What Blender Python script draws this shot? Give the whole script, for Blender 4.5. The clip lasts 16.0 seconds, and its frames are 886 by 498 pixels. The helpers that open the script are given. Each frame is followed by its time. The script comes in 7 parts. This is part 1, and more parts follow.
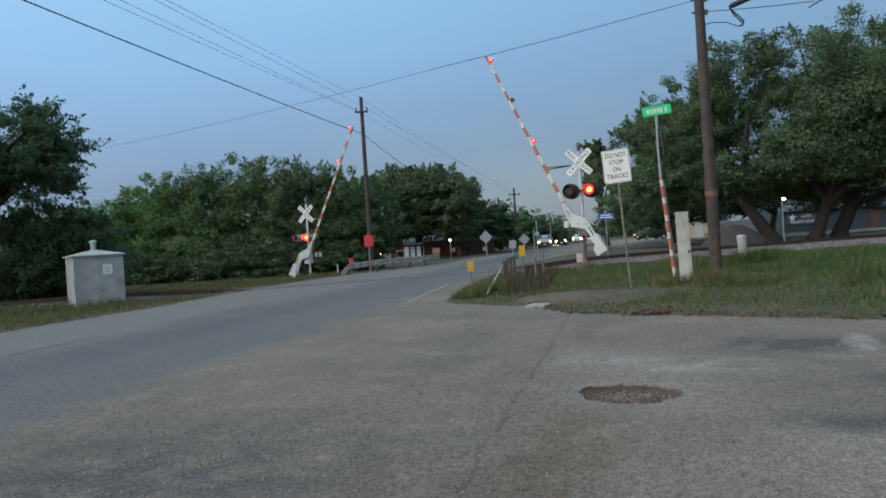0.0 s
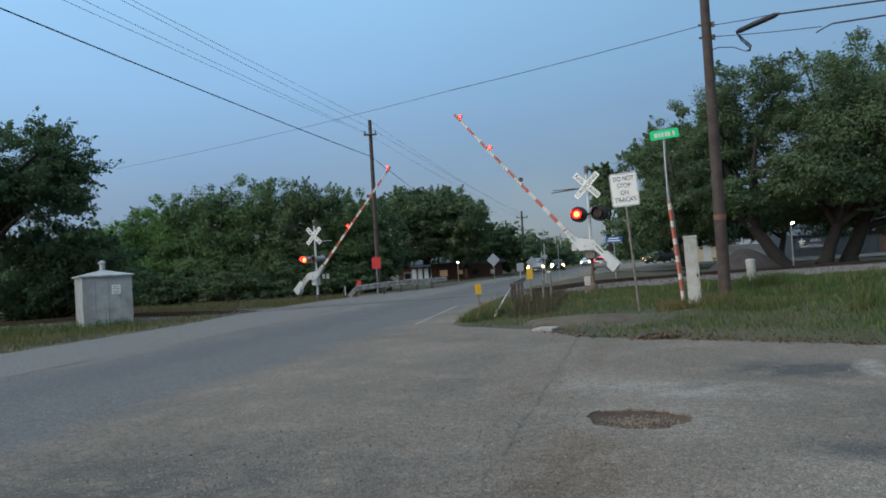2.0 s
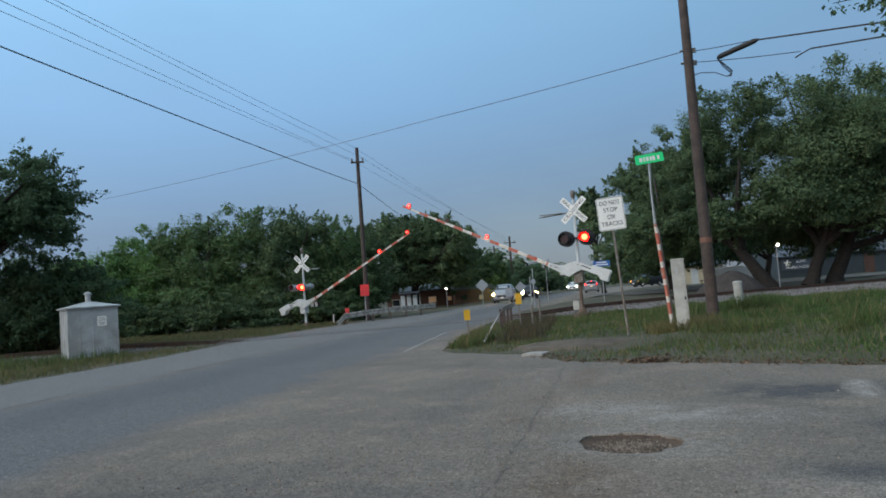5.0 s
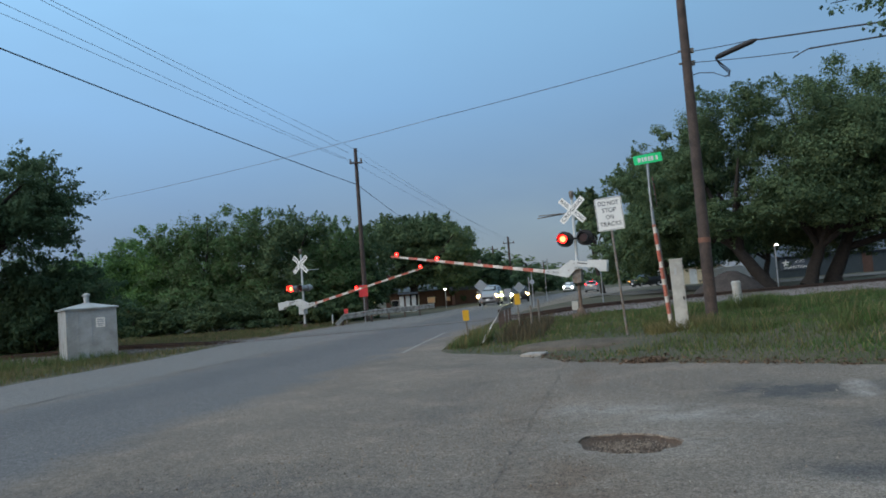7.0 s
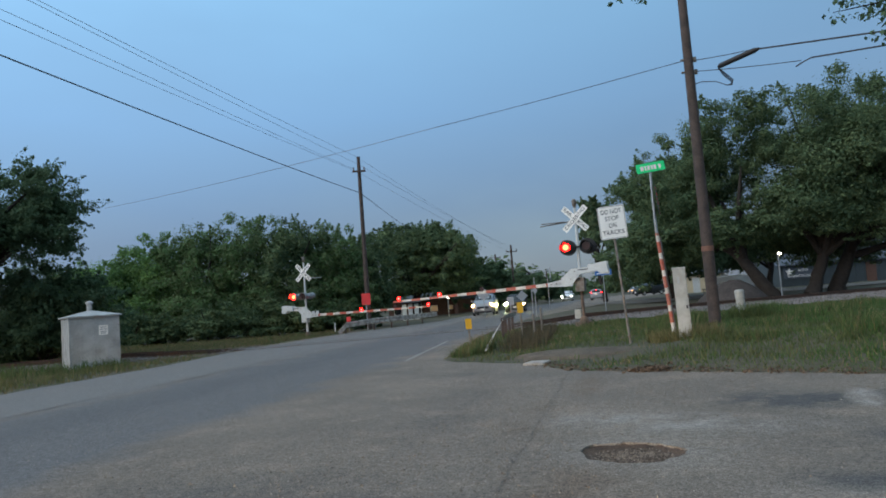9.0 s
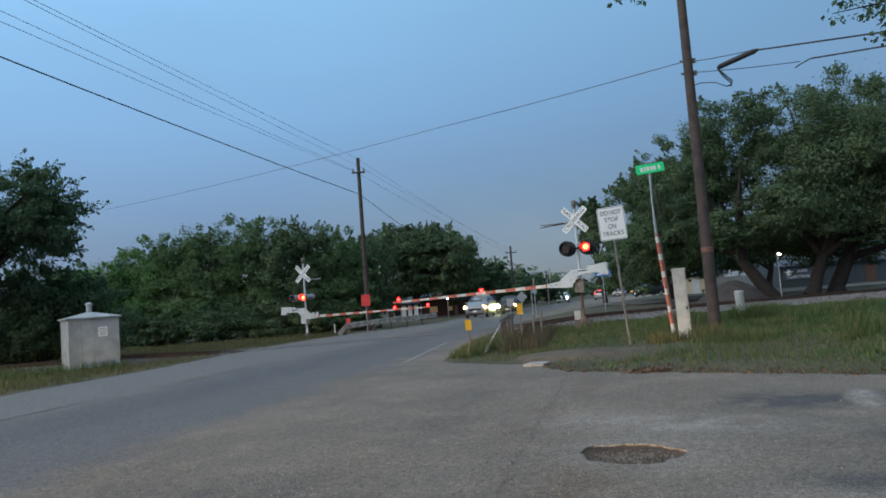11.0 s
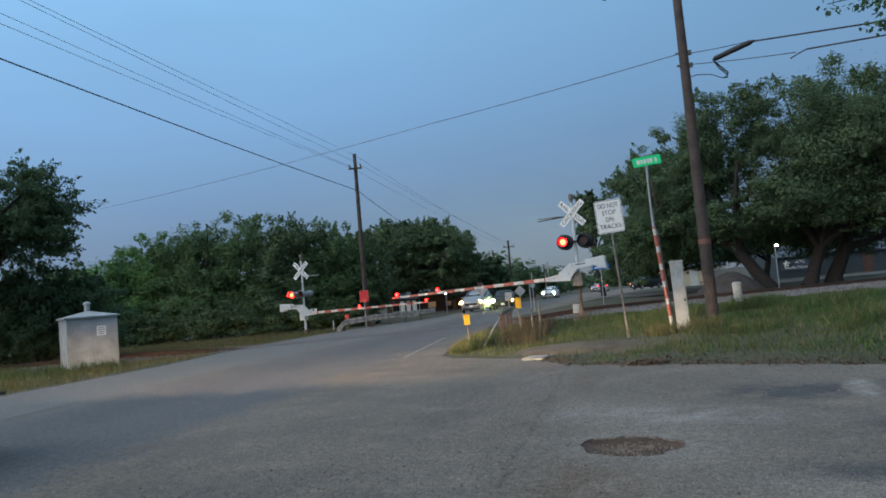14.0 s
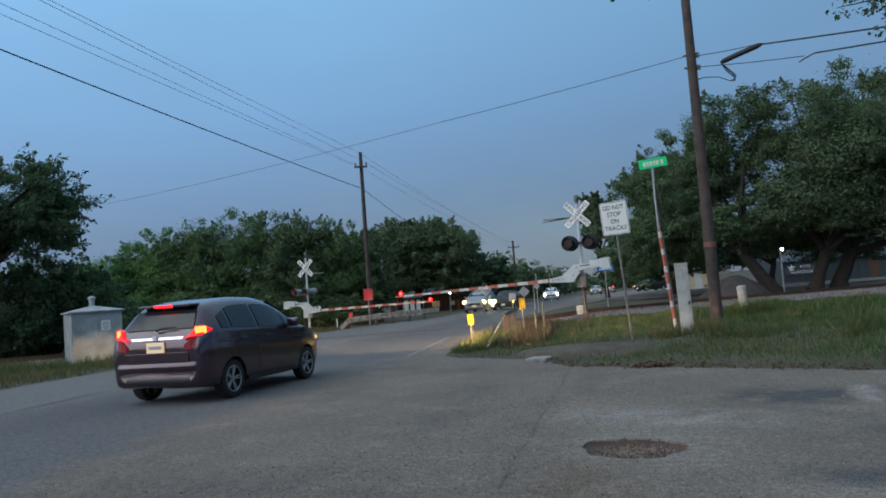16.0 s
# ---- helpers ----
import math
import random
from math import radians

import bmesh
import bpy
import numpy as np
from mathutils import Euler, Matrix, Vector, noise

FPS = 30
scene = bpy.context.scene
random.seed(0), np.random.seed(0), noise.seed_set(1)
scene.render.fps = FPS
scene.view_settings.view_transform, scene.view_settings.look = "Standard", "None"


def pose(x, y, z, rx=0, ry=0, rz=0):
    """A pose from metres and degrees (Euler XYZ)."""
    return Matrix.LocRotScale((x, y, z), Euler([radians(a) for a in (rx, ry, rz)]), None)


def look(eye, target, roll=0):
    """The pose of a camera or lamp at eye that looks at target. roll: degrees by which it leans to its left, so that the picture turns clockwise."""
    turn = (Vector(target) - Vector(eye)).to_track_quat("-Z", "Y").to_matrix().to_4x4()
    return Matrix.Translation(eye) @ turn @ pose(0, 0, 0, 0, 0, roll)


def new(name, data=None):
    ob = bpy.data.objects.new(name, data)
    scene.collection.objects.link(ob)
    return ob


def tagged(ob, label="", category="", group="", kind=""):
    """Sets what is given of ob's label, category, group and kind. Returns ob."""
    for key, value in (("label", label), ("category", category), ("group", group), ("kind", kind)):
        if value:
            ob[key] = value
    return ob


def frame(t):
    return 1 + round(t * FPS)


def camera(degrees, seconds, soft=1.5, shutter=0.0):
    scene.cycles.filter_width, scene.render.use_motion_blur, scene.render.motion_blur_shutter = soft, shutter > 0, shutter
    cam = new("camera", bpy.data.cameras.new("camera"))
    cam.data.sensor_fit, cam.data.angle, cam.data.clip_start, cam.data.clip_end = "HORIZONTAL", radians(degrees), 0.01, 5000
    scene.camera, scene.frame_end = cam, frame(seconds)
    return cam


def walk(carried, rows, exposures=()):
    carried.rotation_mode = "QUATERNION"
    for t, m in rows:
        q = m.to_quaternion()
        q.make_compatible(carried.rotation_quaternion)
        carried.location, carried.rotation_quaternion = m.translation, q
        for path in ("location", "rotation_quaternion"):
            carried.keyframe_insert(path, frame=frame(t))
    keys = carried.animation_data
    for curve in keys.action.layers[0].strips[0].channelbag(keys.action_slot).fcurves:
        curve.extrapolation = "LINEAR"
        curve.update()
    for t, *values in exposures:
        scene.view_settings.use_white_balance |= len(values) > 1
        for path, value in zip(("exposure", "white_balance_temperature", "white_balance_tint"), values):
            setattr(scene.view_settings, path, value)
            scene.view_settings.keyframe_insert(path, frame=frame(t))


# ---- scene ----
EYE = 1.35
cam = camera(62.0, 16.0, soft=1.75)
walk(cam, [
    (0, pose(0, 0, EYE, 89.649, 3.700, -0.000)),
    (0.5, pose(0, 0, EYE, 89.969, 3.849, 0.162)),
    (1, pose(0, 0, EYE, 90.320, 3.705, 0.404)),
    (1.5, pose(0, 0, EYE, 90.705, 3.566, 0.618)),
    (2, pose(0, 0, EYE, 91.426, 3.391, 0.588)),
    (2.5, pose(0, 0, EYE, 92.390, 3.395, 0.319)),
    (3, pose(0, 0, EYE, 92.851, 3.660, 0.026)),
    (3.5, pose(0, 0, EYE, 93.221, 3.800, -0.192)),
    (4, pose(0, 0, EYE, 93.447, 3.944, -0.230)),
    (6.5, pose(0, 0, EYE, 93.327, 4.404, -0.378)),
    (7, pose(0, 0, EYE, 93.437, 4.326, -0.387)),
    (7.5, pose(0, 0, EYE, 93.624, 4.232, -0.307)),
    (8, pose(0, 0, EYE, 93.865, 4.161, -0.229)),
    (8.5, pose(0, 0, EYE, 94.027, 4.099, -0.174)),
    (9, pose(0, 0, EYE, 94.097, 4.237, -0.177)),
    (11.5, pose(0, 0, EYE, 94.188, 4.291, -0.198)),
    (12, pose(0, 0, EYE, 94.016, 4.379, -0.151)),
    (12.5, pose(0, 0, EYE, 93.864, 4.612, -0.193)),
    (13, pose(0, 0, EYE, 93.772, 4.767, -0.301)),
    (13.5, pose(0, 0, EYE, 93.782, 4.868, -0.333)),
    (14, pose(0, 0, EYE, 93.788, 4.967, -0.331)),
    (14.5, pose(0, 0, EYE, 93.794, 4.893, -0.311)),
    (15, pose(0, 0, EYE, 93.738, 4.864, -0.288)),
    (15.5, pose(0, 0, EYE, 93.689, 4.703, -0.235)),
    (16, pose(0, 0, EYE, 93.771, 4.170, -0.028)),
], exposures=[(0, 0.34, 7050, 10), (4, 0.28, 6950, 10), (6.5, 0.24, 6850, 10), (9, 0.20, 6780, 10), (12.5, 0.08, 6580, 10), (14.5, 0.03, 6540, 10), (16, -0.02, 6500, 10)])

# ---------------------------------------------------------------- light
world = bpy.data.worlds.new("dusk_sky")
scene.world = world
world.use_nodes = True
wn = world.node_tree.nodes
wl = world.node_tree.links
wbg = wn["Background"]
sky = wn.new("ShaderNodeTexSky")
sky.sky_type = "NISHITA"
sky.sun_disc = False
sky.sun_elevation = radians(28)
sky.sun_rotation = radians(-120)
sky.altitude = 100
sky.air_density = 1.2
sky.dust_density = 0.8
sky.ozone_density = 3.0
# a dusk cloud deck, darker towards the horizon, drawn over the clear sky
coord = wn.new("ShaderNodeTexCoord")
split = wn.new("ShaderNodeSeparateXYZ")
deck = wn.new("ShaderNodeValToRGB")
deck.color_ramp.elements[0].position, deck.color_ramp.elements[0].color = 0.0, (1.05, 1.52, 2.30, 1)
deck.color_ramp.elements[1].position, deck.color_ramp.elements[1].color = 1.0, (5.3, 6.7, 7.8, 1)
for at_, col in ((0.10, (1.14, 1.81, 2.95, 1)), (0.25, (1.55, 3.05, 5.2, 1)), (0.42, (2.05, 4.25, 6.8, 1)), (0.7, (4.0, 5.9, 7.6, 1))):
    e = deck.color_ramp.elements.new(at_)
    e.color = col
stretch = wn.new("ShaderNodeMapping")
stretch.inputs["Scale"].default_value = (1.0, 1.0, 2.6)
cloud = wn.new("ShaderNodeTexNoise")
cloud.inputs["Scale"].default_value = 2.2
cloud.inputs["Detail"].default_value = 4.0
ramp = wn.new("ShaderNodeMapRange")
ramp.inputs["From Min"].default_value = 0.3
ramp.inputs["From Max"].default_value = 0.7
ramp.inputs["To Min"].default_value = 0.72
ramp.inputs["To Max"].default_value = 0.96
veil = wn.new("ShaderNodeMix")
veil.data_type = "RGBA"
wl.new(coord.outputs["Generated"], split.inputs["Vector"])
wl.new(split.outputs["Z"], deck.inputs["Fac"])
wl.new(coord.outputs["Generated"], stretch.inputs["Vector"])
wl.new(stretch.outputs["Vector"], cloud.inputs["Vector"])
wl.new(cloud.outputs["Fac"], ramp.inputs["Value"])
wl.new(ramp.outputs["Result"], veil.inputs[0])
wl.new(sky.outputs["Color"], veil.inputs[6])
# the west, on the left, keeps more of the evening light
glow = wn.new("ShaderNodeMapRange")
glow.inputs["From Min"].default_value, glow.inputs["From Max"].default_value = -0.6, 0.6
glow.inputs["To Min"].default_value, glow.inputs["To Max"].default_value = 1.46, 0.78
wl.new(split.outputs["X"], glow.inputs["Value"])
tinted = wn.new("ShaderNodeVectorMath")
tinted.operation = "SCALE"
wl.new(deck.outputs["Color"], tinted.inputs[0])
wl.new(glow.outputs["Result"], tinted.inputs["Scale"])
wl.new(tinted.outputs["Vector"], veil.inputs[7])
wl.new(veil.outputs[2], wbg.inputs["Color"])
wbg.inputs["Strength"].default_value = 0.11

sun = new("dusk_sun", bpy.data.lights.new("dusk_sun", "SUN"))
sun.data.energy = 1.5
sun.data.angle = radians(60)
sun.data.color = (1.0, 0.93, 0.86)
sun.matrix_world = look((-26, -15, 16), (0, 0, 0))

# ---------------------------------------------------------------- materials
MATS = {}


def surface(name, base, rough=0.6, metal=0.0, second=None, scale=3.0, fine=40.0, bump=0.15, var=0.25, island=0.0,
            spec=0.5, glow=None, power=0.0, translucent=0.0, each=0.0, alpha=1.0, coat=0.0, space="Object"):
    """Procedural surface: base colour with broad stains, fine grain and relief."""
    m = bpy.data.materials.new(name)
    m.use_nodes = True
    n, l = m.node_tree.nodes, m.node_tree.links
    p = n["Principled BSDF"]
    p.inputs["Roughness"].default_value = rough
    p.inputs["Metallic"].default_value = metal
    p.inputs["Specular IOR Level"].default_value = spec
    p.inputs["Coat Weight"].default_value = coat
    tc = n.new("ShaderNodeTexCoord")
    where = tc.outputs[space] if space == "Object" else n.new("ShaderNodeNewGeometry").outputs["Position"]
    big = n.new("ShaderNodeTexNoise")
    big.inputs["Scale"].default_value = scale
    big.inputs["Detail"].default_value = 5.0
    small = n.new("ShaderNodeTexNoise")
    small.inputs["Scale"].default_value = fine
    small.inputs["Detail"].default_value = 3.0
    l.new(where, big.inputs["Vector"])
    l.new(where, small.inputs["Vector"])
    mix = n.new("ShaderNodeMix")
    mix.data_type = "RGBA"
    second = second or tuple(c * (1 - var) for c in base)
    mix.inputs[6].default_value = (*base, 1)
    mix.inputs[7].default_value = (*second, 1)
    rng = n.new("ShaderNodeMapRange")
    rng.inputs["From Min"].default_value, rng.inputs["From Max"].default_value = 0.38, 0.66
    l.new(big.outputs["Fac"], rng.inputs["Value"])
    l.new(rng.outputs["Result"], mix.inputs[0])
    hsv = n.new("ShaderNodeHueSaturation")
    l.new(mix.outputs[2], hsv.inputs["Color"])
    val = n.new("ShaderNodeMapRange")
    val.inputs["To Min"].default_value, val.inputs["To Max"].default_value = 1 - var, 1 + var
    val.inputs["From Min"].default_value, val.inputs["From Max"].default_value = 0.3, 0.7
    l.new(small.outputs["Fac"], val.inputs["Value"])
    out = val.outputs["Result"]
    if island or each:
        src = n.new("ShaderNodeNewGeometry").outputs["Random Per Island"] if island else n.new("ShaderNodeObjectInfo").outputs["Random"]
        r2 = n.new("ShaderNodeMapRange")
        r2.inputs["To Min"].default_value, r2.inputs["To Max"].default_value = 1 - (island or each), 1 + (island or each)
        l.new(src, r2.inputs["Value"])
        mul = n.new("ShaderNodeMath")
        mul.operation = "MULTIPLY"
        l.new(out, mul.inputs[0])
        l.new(r2.outputs["Result"], mul.inputs[1])
        out = mul.outputs[0]
    l.new(out, hsv.inputs["Value"])
    l.new(hsv.outputs["Color"], p.inputs["Base Color"])
    if bump:
        b = n.new("ShaderNodeBump")
        b.inputs["Strength"].default_value = bump
        b.inputs["Distance"].default_value = 0.02
        l.new(small.outputs["Fac"], b.inputs["Height"])
        l.new(b.outputs["Normal"], p.inputs["Normal"])
    if glow:
        p.inputs["Emission Color"].default_value = (*glow, 1)
        p.inputs["Emission Strength"].default_value = power
    if translucent:
        p.inputs["Transmission Weight"].default_value = 0.0
        t = n.new("ShaderNodeBsdfTranslucent")
        l.new(hsv.outputs["Color"], t.inputs["Color"])
        add = n.new("ShaderNodeMixShader")
        add.inputs["Fac"].default_value = translucent
        l.new(p.outputs[0], add.inputs[1])
        l.new(t.outputs[0], add.inputs[2])
        l.new(add.outputs[0], n["Material Output"].inputs["Surface"])
    MATS[name] = m
    return m


def lit(name, colour, power, base=(0.5, 0.5, 0.5)):
    return surface(name, base, rough=0.3, glow=colour, power=power, bump=0, var=0.02)


def glass(name, colour=(0.02, 0.025, 0.03), rough=0.08):
    m = surface(name, colour, rough=rough, bump=0, var=0.02, spec=0.32)
    return m


WHITE_PAINT = surface("white_paint", (0.62, 0.63, 0.62), 0.5, var=0.10, scale=2.0, fine=25, bump=0.05)
SHED_PAINT = surface("silver_sheet_paint", (0.40, 0.42, 0.43), 0.5, second=(0.29, 0.30, 0.295), scale=2.2, fine=18, bump=0.08, var=0.08)
GALV = surface("galvanised_steel", (0.36, 0.37, 0.38), 0.45, 0.7, scale=6, fine=50, bump=0.05, var=0.15)
POST_STEEL = surface("weathered_post_steel", (0.24, 0.22, 0.20), 0.6, 0.3, second=(0.16, 0.12, 0.09), scale=7, fine=60, bump=0.1)
SIGN_WHITE = surface("sign_white_sheeting", (0.90, 0.87, 0.82), 0.4, var=0.04, scale=3, bump=0)
SIGN_BACK = surface("sign_back_aluminium", (0.40, 0.42, 0.44), 0.45, 0.4, var=0.08, scale=4, bump=0)
SIGN_BLACK = surface("sign_black_legend", (0.02, 0.02, 0.022), 0.5, var=0.1, bump=0)
SIGN_GREEN = surface("sign_green_sheeting", (0.02, 0.85, 0.28), 0.4, var=0.05, bump=0, glow=None)
# also gives the white sign behind the guardrail its red flasher light
SIGN_RED_AND_LIT = surface("red_sheeting_and_red_light", (0.82, 0.05, 0.055), 0.4, var=0.08, bump=0)
SIGN_BLUE = surface("sign_blue_sheeting", (0.04, 0.16, 0.45), 0.4, var=0.05, bump=0)
SIGN_YELLOW = surface("sign_yellow_sheeting", (0.75, 0.42, 0.03), 0.4, var=0.06, bump=0)
STRIPE_RED = surface("red_reflective_tape", (0.50, 0.085, 0.05), 0.5, second=(0.42, 0.17, 0.12), scale=7, fine=60, var=0.14, bump=0)
STRIPE_WHITE = surface("white_reflective_tape", (0.70, 0.66, 0.60), 0.5, second=(0.52, 0.47, 0.40), var=0.08, scale=5, bump=0)
BLACK_PAINT = surface("matt_black_paint", (0.02, 0.02, 0.022), 0.7, var=0.2, scale=5, bump=0.03)
LENS_DARK = surface("unlit_red_lens", (0.035, 0.004, 0.004), 0.35, var=0.1, bump=0)
LENS_LIT = lit("lit_red_lens", (1.0, 0.002, 0.0022), 45.0, (0.4, 0.02, 0.02))
LENS_CORE = lit("lit_red_core", (1.0, 0.025, 0.009), 50.0, (0.4, 0.02, 0.02))
GATE_CORE = lit("lit_gate_lamp_core", (1.0, 0.013, 0.010), 50.0, (0.4, 0.02, 0.02))
LENS_EDGE = lit("lit_orange_rim", (1.0, 0.011, 0.004), 50.0, (0.4, 0.02, 0.02))
RAIL_BEAM = surface("weathered_tan_rail", (0.50, 0.46, 0.41), 0.7, 0.0, second=(0.22, 0.19, 0.16), scale=3, fine=30, bump=0.1)
RUSTY_MAST = surface("grimy_rusty_steel", (0.17, 0.115, 0.085), 0.85, second=(0.10, 0.068, 0.05), scale=5, fine=40, bump=0.3)
CONCRETE = surface("concrete", (0.36, 0.34, 0.31), 0.9, second=(0.25, 0.23, 0.21), scale=3, fine=45, bump=0.3)
WOOD_POLE = surface("creosoted_pole_wood", (0.088, 0.062, 0.052), 0.85, second=(0.052, 0.038, 0.033), scale=4, fine=30, bump=0.4)
WIRE = surface("black_wire", (0.015, 0.015, 0.018), 0.6, var=0.1, bump=0)
WIRE_FAR = surface("pale_grey_wire", (0.15, 0.17, 0.20), 0.6, var=0.1, bump=0)
BARK = surface("oak_bark", (0.036, 0.028, 0.023), 0.95, second=(0.024, 0.019, 0.016), scale=5, fine=26, bump=0.7)
LEAF = surface("live_oak_leaves", (0.150, 0.200, 0.098), 0.8, second=(0.106, 0.152, 0.072), scale=0.35, fine=1.2, bump=0, var=0.25, island=0.22, translucent=0.35, spec=0.12)
LEAF_DARK = surface("deep_green_oak_leaves", (0.100, 0.156, 0.086), 0.8, second=(0.074, 0.122, 0.066), scale=0.35, fine=1.2, bump=0, var=0.25, island=0.22, translucent=0.35, spec=0.12)
LEAF_LIGHT = surface("elm_leaves", (0.18, 0.31, 0.095), 0.75, second=(0.125, 0.225, 0.08), scale=0.3, fine=1.2, bump=0, var=0.25, island=0.2, translucent=0.4, spec=0.12)
LEAF_MID = surface("mixed_green_leaves", (0.135, 0.235, 0.095), 0.8, second=(0.10, 0.175, 0.075), scale=0.3, fine=1.2, bump=0, var=0.25, island=0.2, translucent=0.4, spec=0.12)
GRASS = surface("grass_blades", (0.064, 0.120, 0.034), 0.75, second=(0.092, 0.114, 0.042), scale=0.5, fine=3, bump=0, var=0.2, island=0.35, translucent=0.25, spec=0.2)
DRY_GRASS = surface("dry_grass_blades", (0.20, 0.155, 0.085), 0.8, second=(0.13, 0.13, 0.05), scale=0.5, fine=3, bump=0, var=0.2, island=0.35, translucent=0.2, spec=0.2)
SOIL = surface("verge_soil", (0.052, 0.052, 0.026), 0.95, second=(0.085, 0.068, 0.045), scale=0.35, fine=14, bump=0.6, var=0.3)
POT_DIRT = surface("brown_pothole_dirt", (0.10, 0.062, 0.042), 0.95, second=(0.055, 0.036, 0.026), scale=5, fine=45, bump=0.8, var=0.35)
CRACK_DIRT = surface("dirt_in_crack", (0.085, 0.072, 0.060), 0.95, second=(0.15, 0.13, 0.11), scale=4, fine=40, bump=0.3, var=0.3)
DIRT = surface("bare_dirt", (0.118, 0.090, 0.064), 0.95, second=(0.075, 0.058, 0.042), scale=2.5, fine=30, bump=0.6, var=0.25)


def pavement(name, base, second, chip=55.0, chips=0.35, bump=0.5, stains=(), rough=0.92, lanes=()):
    """Asphalt: bound chips of stone, fine grit, broad wear, some stains and tinted patches of their own shape (x, y,
    rx, ry, turn, colour, strength).
    """
    m = bpy.data.materials.new(name)
    m.use_nodes = True
    n, l = m.node_tree.nodes, m.node_tree.links
    p = n["Principled BSDF"]
    p.inputs["Roughness"].default_value = rough
    p.inputs["Specular IOR Level"].default_value = 0.3
    where = n.new("ShaderNodeNewGeometry").outputs["Position"]

    def noise_(scale, detail=4.0, vec=None):
        t = n.new("ShaderNodeTexNoise")
        t.inputs["Scale"].default_value, t.inputs["Detail"].default_value = scale, detail
        l.new(vec or where, t.inputs["Vector"])
        return t.outputs["Fac"]

    def span(src, a, b, c, d):
        r = n.new("ShaderNodeMapRange")
        for k, v in zip(("From Min", "From Max", "To Min", "To Max"), (a, b, c, d)):
            r.inputs[k].default_value = v
        l.new(src, r.inputs["Value"])
        return r.outputs["Result"]

    def blend(fac, a, b):
        x = n.new("ShaderNodeMix")
        x.data_type = "RGBA"
        l.new(fac, x.inputs[0])
        for k, c in ((6, a), (7, b)):
            if isinstance(c, tuple):
                x.inputs[k].default_value = (*c, 1)
            else:
                l.new(c, x.inputs[k])
        return x.outputs[2]

    along = n.new("ShaderNodeMapping")
    along.inputs["Rotation"].default_value = (0, 0, radians(13))
    along.inputs["Scale"].default_value = (1.0, 0.16, 1.0)
    l.new(where, along.inputs["Vector"])
    col = blend(span(noise_(0.45, 5), 0.36, 0.66, 0, 1), base, second)
    col = blend(span(noise_(0.8, 3, along.outputs["Vector"]), 0.45, 0.75, 0, 0.6), col, tuple(c * 0.72 for c in base))
    col = blend(span(noise_(1.7, 6), 0.52, 0.72, 0, 0.55), col, tuple(min(1, c * k) for c, k in zip(base, (1.28, 1.24, 1.2))))
    across = n.new("ShaderNodeMapping")
    across.inputs["Rotation"].default_value = (0, 0, math.atan2(0.229, 0.973))
    l.new(where, across.inputs["Vector"])
    ax = n.new("ShaderNodeSeparateXYZ")
    l.new(across.outputs["Vector"], ax.inputs["Vector"])
    wob = n.new("ShaderNodeMath")
    wob.operation = "ADD"
    l.new(ax.outputs["X"], wob.inputs[0])
    l.new(span(noise_(0.7, 6), 0.3, 0.7, -0.45, 0.45), wob.inputs[1])
    for s0, s1, soft, tint, strong in lanes:
        a_ = span(wob.outputs[0], s0 - soft, s0 + soft, 0, 1)
        b_ = span(wob.outputs[0], s1 - soft, s1 + soft, strong, 0)
        both = n.new("ShaderNodeMath")
        both.operation = "MULTIPLY"
        l.new(a_, both.inputs[0])
        l.new(b_, both.inputs[1])
        col = blend(both.outputs[0], col, tint)
    for sx, sy, rx, ry, turn, tint, strong in stains:
        mp = n.new("ShaderNodeMapping")
        mp.vector_type = "TEXTURE"
        mp.inputs["Location"].default_value = (sx, sy, 0)
        mp.inputs["Rotation"].default_value = (0, 0, radians(turn))
        mp.inputs["Scale"].default_value = (rx, ry, 1)
        l.new(where, mp.inputs["Vector"])
        g = n.new("ShaderNodeTexGradient")
        g.gradient_type = "SPHERICAL"
        l.new(mp.outputs["Vector"], g.inputs["Vector"])
        add = n.new("ShaderNodeMath")
        add.operation = "MULTIPLY"
        l.new(span(g.outputs["Fac"], 0.0, 0.7, 0, strong), add.inputs[0])
        l.new(span(noise_(2.6, 6), 0.34, 0.62, 0.15, 1.0), add.inputs[1])
        col = blend(add.outputs[0], col, tint)
    cells = n.new("ShaderNodeTexVoronoi")
    cells.inputs["Scale"].default_value = chip
    l.new(where, cells.inputs["Vector"])
    bw = n.new("ShaderNodeRGBToBW")
    l.new(cells.outputs["Color"], bw.inputs["Color"])
    hsv = n.new("ShaderNodeHueSaturation")
    grit = n.new("ShaderNodeMath")
    grit.operation = "MULTIPLY"
    l.new(span(bw.outputs["Val"], 0.15, 0.85, 1 - chips, 1 + chips), grit.inputs[0])
    l.new(span(noise_(14.0, 5), 0.35, 0.65, 0.86, 1.14), grit.inputs[1])
    l.new(grit.outputs[0], hsv.inputs["Value"])
    l.new(col, hsv.inputs["Color"])
    l.new(hsv.outputs["Color"], p.inputs["Base Color"])
    b = n.new("ShaderNodeBump")
    b.inputs["Strength"].default_value, b.inputs["Distance"].default_value = bump, 0.012
    l.new(span(cells.outputs["Distance"], 0.0, 0.6, 1, 0), b.inputs["Height"])
    l.new(b.outputs["Normal"], p.inputs["Normal"])
    MATS[name] = m
    return m


